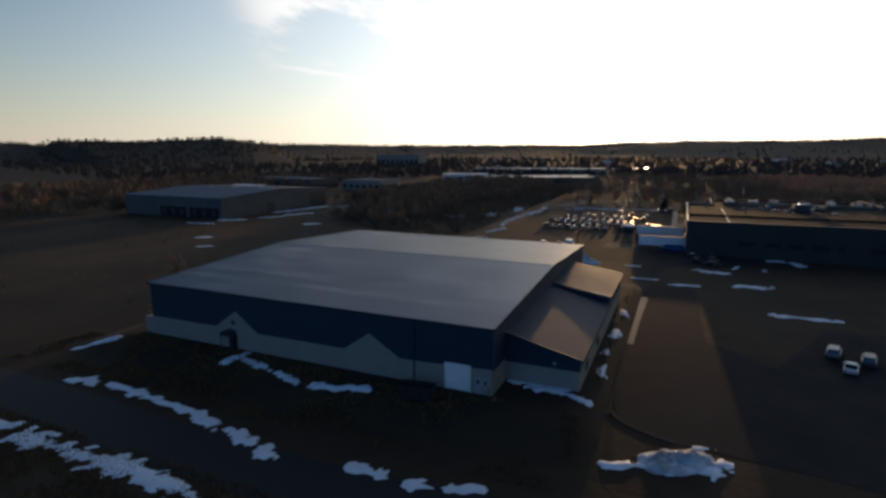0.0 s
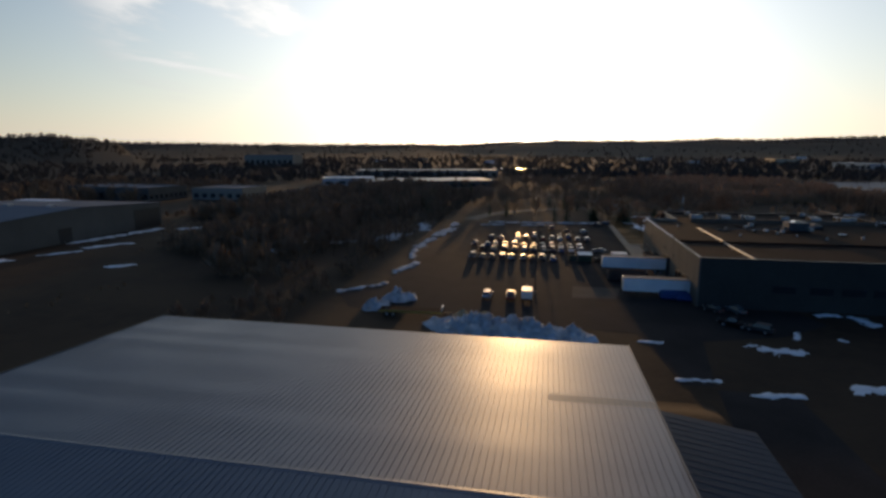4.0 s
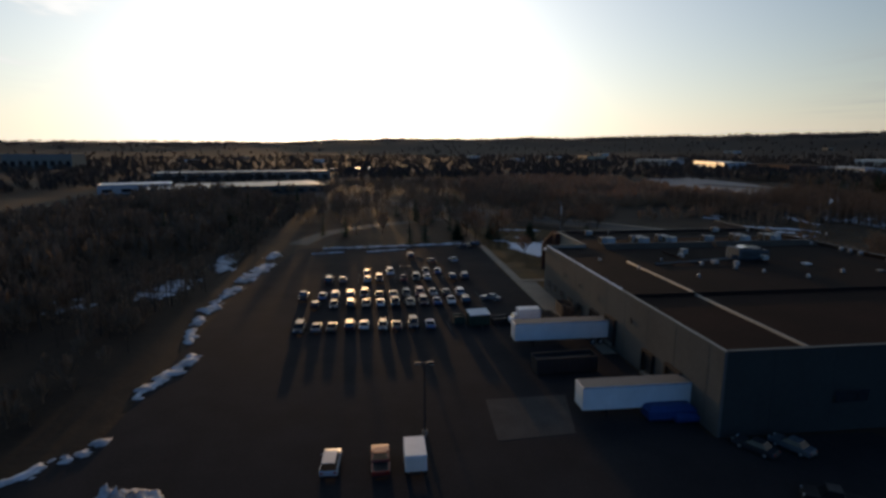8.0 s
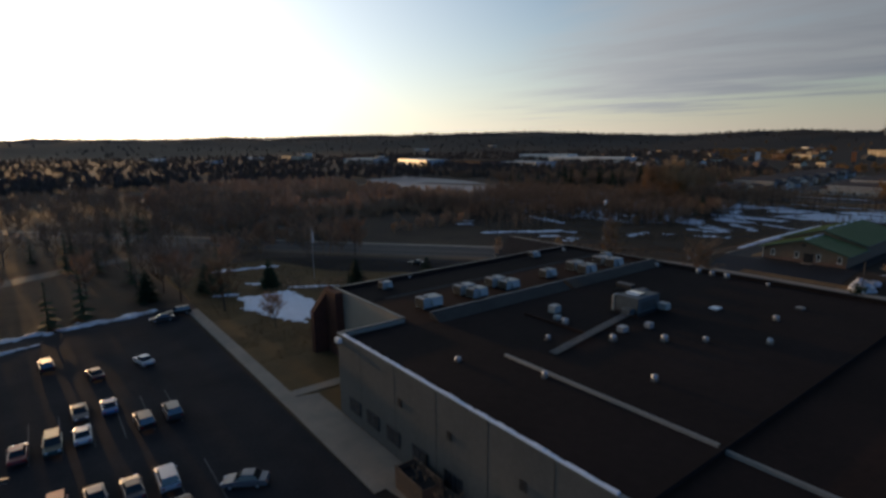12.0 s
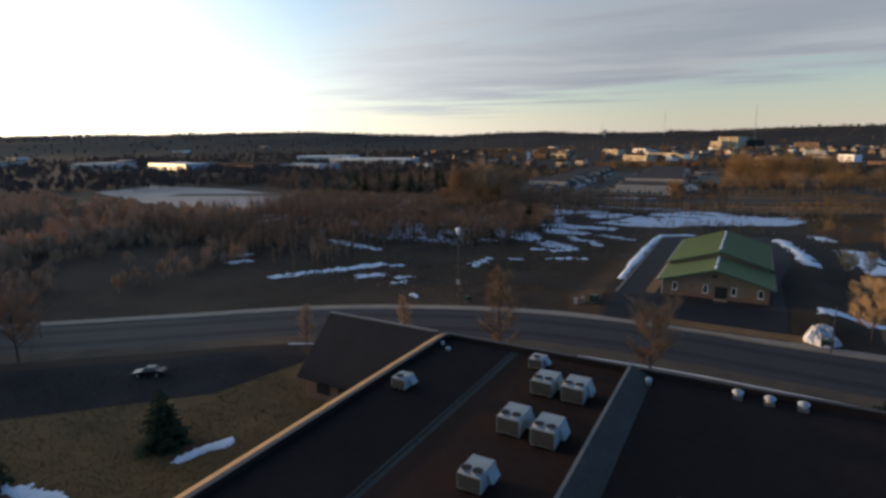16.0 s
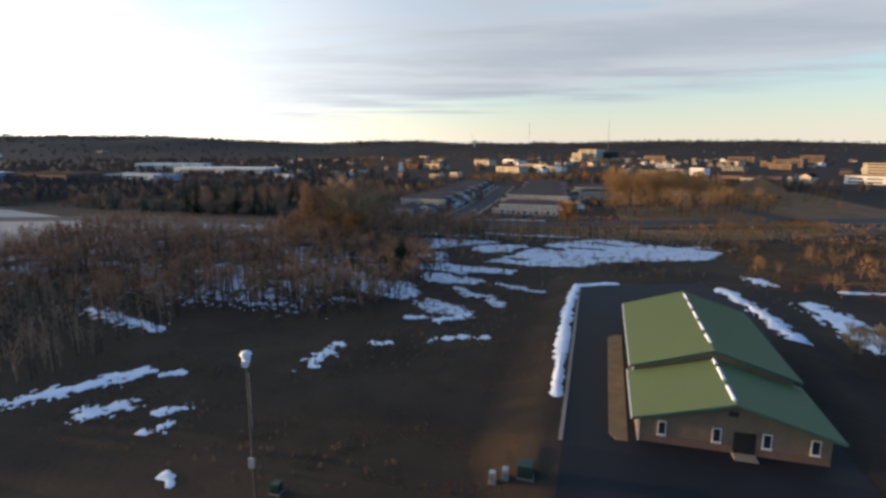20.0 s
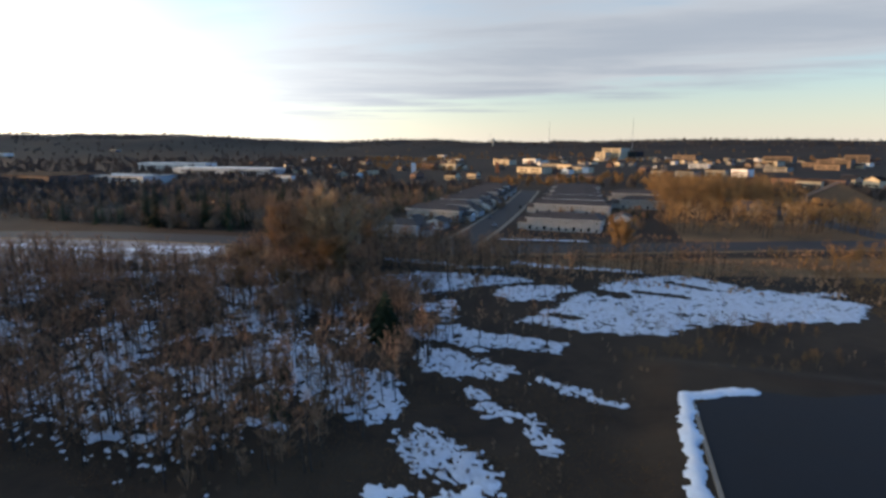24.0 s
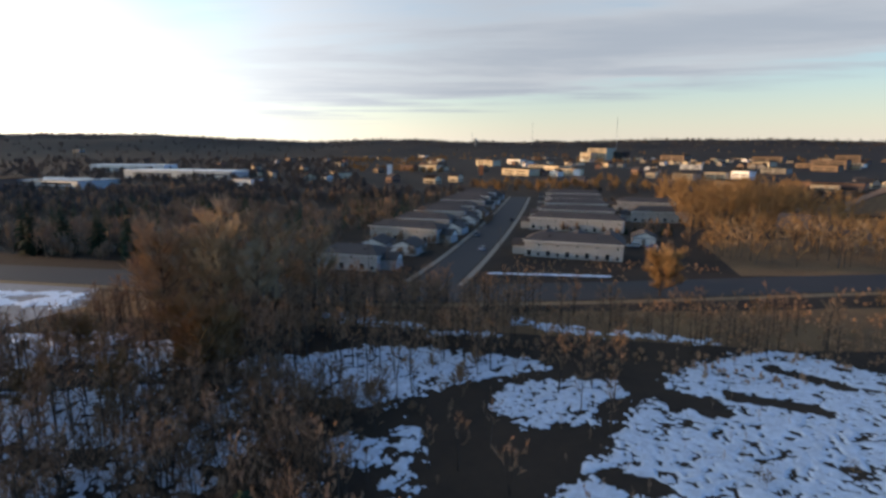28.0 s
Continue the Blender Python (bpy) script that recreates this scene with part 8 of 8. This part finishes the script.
def row_house(x, y, length, depth, heading, h=5.3, porch=1, label="two-storey grey-sided row house with a low brown roof"):
    """A terrace; heading turns its long front, which faces -x when 0. porch: the end that faces the street, 1 or -1."""
    th = thing("row_house", pose(x, y, 0, 0, 0, heading), label, "house", "rows of houses on the side street")
    d, L, r, o = depth / 2, length / 2, h + 2.1, 0.6
    part("wall", Mesh().box(-d, -L, 0, d, L, h), SIDING, th, "pale siding")
    part("roof", hip_roof(d, L + 0.5, h, r, o, d * 0.8), SHINGLE_GREY, th, "brown-grey hipped shingle roof")
    part("gutter", Mesh().box(-d - o - 0.1, -L - 0.5, h - 0.3, -d - o, L + 0.5, h - 0.02), TRIM, th)
    for k in range(2):
        yy = -L * 0.5 + L * k
        part("roof_vent", Mesh().bbox(-d * 0.55, yy - 0.3, h + 0.9, -d * 0.55 + 0.5, yy + 0.3, h + 1.5, 0.05), DARK_STEEL, th)
    n = int(length / 3.0)
    for k in range(n):
        yy = -L + (k + 0.5) * length / n
        for z, hw, hh in ((0.3, 0.8 if k % 2 else 0.6, 1.9 if k % 2 else 1.3), (3.5, 0.42, 0.8)):
            if z > 3 and k % 2:
                continue
            w = part("window", Mesh().box(-d - 0.06, yy - hw, z, -d, yy + hw, z + hh), TRIM, th)
            part("pane", Mesh().box(-d - 0.08, yy - hw + 0.1, z + 0.08, -d - 0.06, yy + hw - 0.1, z + hh - 0.08), GLASS, w)
    # a lower gabled wing that turns its end to the street
    s = porch
    wing = part("street_wing", Mesh().box(-d * 0.5, min(s * L, s * (L + 4.5)), 0, d * 0.6, max(s * L, s * (L + 4.5)), 3.0), SIDING, th, "low wing towards the street")
    y0, y1 = sorted((s * (L - 0.6), s * (L + 5.0)))
    part("wing_roof", Mesh().extrude([(-d * 0.5 - 0.4, 2.9), (d * 0.05, 4.7), (d * 0.6 + 0.4, 2.9), (d * 0.6 + 0.4, 3.1), (d * 0.05, 4.9), (-d * 0.5 - 0.4, 3.1)], "y", y0, y1), SHINGLE_GREY, wing)
    y0, y1 = sorted((s * (L + 4.4), s * (L + 4.55)))
    part("wing_gable", Mesh().extrude([(-d * 0.5, 2.9), (d * 0.6, 2.9), (d * 0.05, 4.6)], "y", y0, y1), TRIM, wing, "pale gable")
    return th


def garage(x, y, heading, width, length):
    th = thing("garage", pose(x, y, 0, 0, 0, heading), "low pale-sided garage with a brown gabled roof", "garage", "garages behind the row houses")
    w, L = width / 2, length / 2
    part("wall", Mesh().box(-L, -w, 0, L, w, 2.7), SIDING, th)
    part("roof", Mesh().extrude([(-w - 0.4, 2.6), (0, 4.5), (w + 0.4, 2.6), (w + 0.4, 2.8), (0, 4.7), (-w - 0.4, 2.8)], "x", -L - 0.3, L + 0.3), SHINGLE_GREY, th)
    part("gable", Mesh().extrude([(-w, 2.6), (w, 2.6), (0, 4.4)], "x", -L - 0.02, -L + 0.1), TRIM, th, "pale gable end")
    for k in (-0.5, 0.5):
        part("garage_door", Mesh().box(-L - 0.08, k * w - w * 0.4, 0.05, -L - 0.01, k * w + w * 0.4, 2.2), TRIM, th, "white garage door")
    return th


for x, y, L, hd, h, s in ((316.6, 342, 18.5, 2, 4.6, -1), (366.5, 343, 28, -8, 5.2, -1), (394, 345, 24, -3, 5.0, -1), (421, 346, 24, 0, 5.4, -1), (447, 347, 22, 4, 5.2, -1), (475, 349, 25, 0, 5.4, -1), (506, 351, 24, -4, 5.2, -1), (536, 355, 26, 0, 5.2, -1),
                          (350.6, 281, 30, -3, 5.3, 1), (409, 283, 38, -5, 5.3, 1), (442, 285, 34, 0, 5.2, 1), (474, 287, 32, 3, 5.3, 1), (506, 290, 32, 0, 5.2, 1), (540, 292, 34, 0, 5.4, 1), (448, 247, 26, 4, 5.2, 1), (492, 250, 30, -4, 5.3, 1)):
    row_house(x, y, L, 11, hd, h, s)
for x, y, hd, w, L in ((341, 334, 0, 9, 11), (343, 346, 4, 9, 11), (386, 330, -4, 8, 9), (413, 331, 3, 8, 9), (438, 332, 0, 8, 9), (373, 292, -2, 9, 10), (374, 281, 0, 9, 10), (375, 270, 2, 9, 10), (382, 258, 0, 8, 9), (428, 298, 0, 8, 9), (458, 300, 4, 8, 9)):
    garage(x, y, hd, w, L)
for k in range(6):
    plant_tree(PINE[k % 2], "pine_tree", 400.5 + 0.5 * k, 263.5 - 3.4 * k, 0.36 + 0.04 * (k % 3), 60 * k, "small dark conifer in a row beside a house", "tree", "conifers beside the houses")
for x, y, kind, paint, hd in ((352, 311.5, "sedan", "white", -88), (380, 320, "suv", "silver", 90), (430, 314, "sedan", "black", -88), (366, 256, "suv", "silver", 0), (372, 256, "sedan", "blue", 0), (372, 262, "van", "white", 0)):
    car(kind, paint, x, y, hd, "cars by the houses")
for x, y in ((303.5, 326), (309, 334), (345, 304)):
    street_pole(x, y, 9.0, "pale utility pole by the side street")

SIDINGS = [PLASTER, CREAM, BRICK_TAN, CREAM, BRICK, TRIM]
TOPS = [SHINGLE_GREY, SHINGLE, MEMBRANE, SHINGLE_GREY]


def town_block(x, y, sx, sy, h, wall, roof, heading, label, name="town_building", pitched=False):
    th = thing(name, pose(x, y, 0, 0, 0, heading), label, "building", "buildings of the town")
    part("wall", Mesh().box(-sx / 2, -sy / 2, 0, sx / 2, sy / 2, h), wall, th)
    if pitched:
        part("roof", Mesh().extrude([(-sy / 2 - 0.4, h), (0, h + sy * 0.28), (sy / 2 + 0.4, h), (sy / 2 + 0.4, h + 0.2), (0, h + sy * 0.28 + 0.25), (-sy / 2 - 0.4, h + 0.2)], "x", -sx / 2 - 0.4, sx / 2 + 0.4), roof, th)
        part("gable", Mesh().extrude([(-sy / 2, h), (sy / 2, h), (0, h + sy * 0.27)], "x", -sx / 2, sx / 2), wall, th)
    else:
        part("roof", Mesh().box(-sx / 2 - 0.2, -sy / 2 - 0.2, h, sx / 2 + 0.2, sy / 2 + 0.2, h + 0.5), roof, th)
    for k in range(max(1, int(h / 3.4))):
        z = 1.0 + 3.3 * k
        if z + 1.5 < h:
            for s in (-1, 1):
                part("window_band", Mesh().box(-sx / 2 - 0.05, -sy * 0.42 if s < 0 else sy * 0.04, z, -sx / 2, -sy * 0.04 if s < 0 else sy * 0.42, z + 1.4), GLASS, th)
            part("window_band", Mesh().box(-sx * 0.42, sy / 2, z, sx * 0.42, sy / 2 + 0.05, z + 1.4), GLASS, th)
    return th


# landmarks seen over the marsh
def ray_place(az, r):
    return 110 + r * math.sin(radians(az)), 255 + r * math.cos(radians(az))


for az, r, sx, sy, h, wall, roof, label in ((50.5, 760, 30, 150, 9, GREY_STEEL, WHITE, "long distant shop with a snow-white roof"), (64, 700, 18, 26, 7, CREAM, MEMBRANE, "small white roadside shop by the marsh"), (72.5, 900, 20, 40, 9, CREAM, MEMBRANE, "white flat-roofed shop lit by the sun"),
                                            (78, 1150, 20, 50, 11, CREAM, MEMBRANE, "white commercial block lit by the sun"), (81, 780, 20, 52, 8, CREAM, MEMBRANE, "cream shop row lit by the sun"), (85.5, 800, 16, 34, 8, CREAM, MEMBRANE, "pale shop with a bright front"),
                                            (89, 1700, 50, 60, 34, CREAM, MEMBRANE, "tall white hospital block"), (90.5, 1720, 50, 50, 24, GLASS, MEMBRANE, "lower blue-glass hospital wing"), (88, 1690, 40, 40, 22, CREAM, MEMBRANE, "pale stepped hospital wing beside it"),
                                            (103, 1500, 40, 60, 16, BRICK_TAN, MEMBRANE, "tan brick town block with windows"), (107, 1180, 30, 50, 15, BRICK_TAN, MEMBRANE, "tall tan block of flats"), (115.3, 818, 30, 66, 17, CREAM, MEMBRANE, "long cream block of flats"),
                                            (100, 760, 14, 20, 9, WHITE, SHINGLE, "white house catching the sun"), (105, 620, 20, 60, 6, BRICK, SHINGLE, "long low brown brick house"), (98, 560, 14, 18, 8, BRICK_TAN, SHINGLE, "brown brick house in the trees"),
                                            (95.5, 1450, 30, 60, 18, BRICK_TAN, MEMBRANE, "tan brick town hall block"), (108.5, 1500, 40, 44, 20, BRICK_TAN, MEMBRANE, "tall brown office block"), (36, 690, 60, 110, 8, BRICK, MEMBRANE, "long low dark red shed"),
                                            (42, 640, 40, 90, 7, GREY_STEEL, ROOF_METAL, "long grey shed with a pale roof"), (30, 760, 40, 120, 9, GREY_STEEL, ROOF_METAL, "long grey shed with a pale roof"), (46, 980, 30, 120, 10, TRIM, WHITE, "distant pale flat-roofed store"),
                                            (56, 600, 16, 24, 6, TRIM, SHINGLE_GREY, "house with a pale roof among pines"), (24, 900, 40, 80, 9, GREY_STEEL, ROOF_METAL, "distant grey steel shed roof"), (18, 1300, 50, 90, 10, CREAM, MEMBRANE, "distant pale flat-roofed store")):
    x, y = ray_place(az, r)
    town_block(x, y, sx, sy, h, wall, roof, fr.uniform(-48, -22) if az > 60 else fr.uniform(-14, 14), label)


# buildings between the golden groves
town_block(487, 141, 16, 30, 6.5, BRICK_TAN, RUST, -12, "tan brick hall under a rusty brown pitched roof", "town_hall", True)
town_block(418, 200, 10, 18, 3.4, BRICK_TAN, SHINGLE_GREY, 70, "low house with a brown roof behind the golden grove", "town_house", True)


def sign_tower(az, r, h, w, mat, label):
    x, y = ray_place(az, r)
    th = thing("sign_tower", pose(x, y, 0, 0, 0, -az), label, "sign", "roadside signs")
    part("post", Mesh().box(-0.6, -0.4, 0, 0.6, 0.4, h * 0.55), DARK_STEEL, th)
    part("panel", Mesh().bbox(-w / 2, -0.6, h * 0.35, w / 2, 0.6, h, 0.1), mat, th)
    part("border", Mesh().box(-w / 2 - 0.2, -0.5, h, w / 2 + 0.2, 0.5, h + 0.3), TRIM, th)


sign_tower(68.6, 640, 17, 5.0, WHITE, "tall white roadside sign catching the sun")
sign_tower(77.2, 650, 17, 4.4, ORANGE, "tall orange-red roadside sign")
sign_tower(86.0, 660, 12, 7.0, WHITE, "broad white sign beside the road")


def mast(az, r, h):
    x, y = ray_place(az, r)
    th = thing("radio_mast", pose(x, y, 0), "slender lattice radio mast on the skyline", "mast", "radio masts")
    for k in range(3):
        a = 2.094 * k
        part("leg", Mesh().tube((math.cos(a) * 2.0, math.sin(a) * 2.0, 0), (math.cos(a) * 0.5, math.sin(a) * 0.5, h), 0.35, 0.25, 4), GREY_STEEL, th)
    for k in range(12):
        z = h * (k + 0.5) / 12
        part("brace", Mesh().box(-1.2, -0.15, z, 1.2, 0.15, z + 0.3), GREY_STEEL, th)


mast(90.5, 2300, 150)
mast(82.5, 2900, 170)
mast(76.5, 3100, 120)


def water_tower():
    x, y = ray_place(76.8, 2600)
    th = thing("water_tower", pose(x, y, 40), "distant water tower on the skyline", "water tower")
    part("stem", Mesh().tube((0, 0, -20), (0, 0, 30), 3, 3, 10), PALE_STEEL, th)
    part("tank", Mesh().dome(0, 0, 30, 9, 9, 12).tube((0, 0, 22), (0, 0, 30), 4, 9, 12), PALE_STEEL, th)


water_tower()

hr = random.Random(5)
count = 0
while count < 230:
    az, r = hr.uniform(52, 121), 600 + 1700 * hr.random() ** 0.9
    if az < 84 and hr.random() < 0.55:
        continue
    x, y = ray_place(az, r)
    if 290 < x < 570 and 200 < y < 380:
        continue
    big = hr.random() < 0.3
    if big:
        town_block(x, y, hr.uniform(14, 26), hr.uniform(16, 40), hr.uniform(5, 10), hr.choice(SIDINGS), MEMBRANE, hr.uniform(-50, -15), "flat-roofed town building among bare trees")
    else:
        town_block(x, y, hr.uniform(9, 14), hr.uniform(9, 13), hr.uniform(4.5, 6.5), hr.choice(SIDINGS), hr.choice(TOPS), hr.choice((0, 90)) + hr.uniform(-50, -15), "pitched-roof house among bare trees", "town_house", True)
    count += 1
# a few roofs on the wooded slopes to the north
for az, r in ((5, 1500), (9, 1150), (14, 1400), (20, 1750), (-20, 1500), (-14, 1150), (-26, 1300), (33, 1900), (41, 2100), (27, 1200)):
    x, y = ray_place(az, r)
    z = 0.0 if r < 900 else float(hill_height(np.array([x]), np.array([y]))[0])
    th = town_block(x, y, hr.uniform(14, 30), hr.uniform(20, 50), 7, hr.choice((TRIM, PLASTER, WHITE)), hr.choice((WHITE, MEMBRANE)), hr.uniform(-20, 20), "distant building on the wooded slope")
    th.location.z = z - 0.5
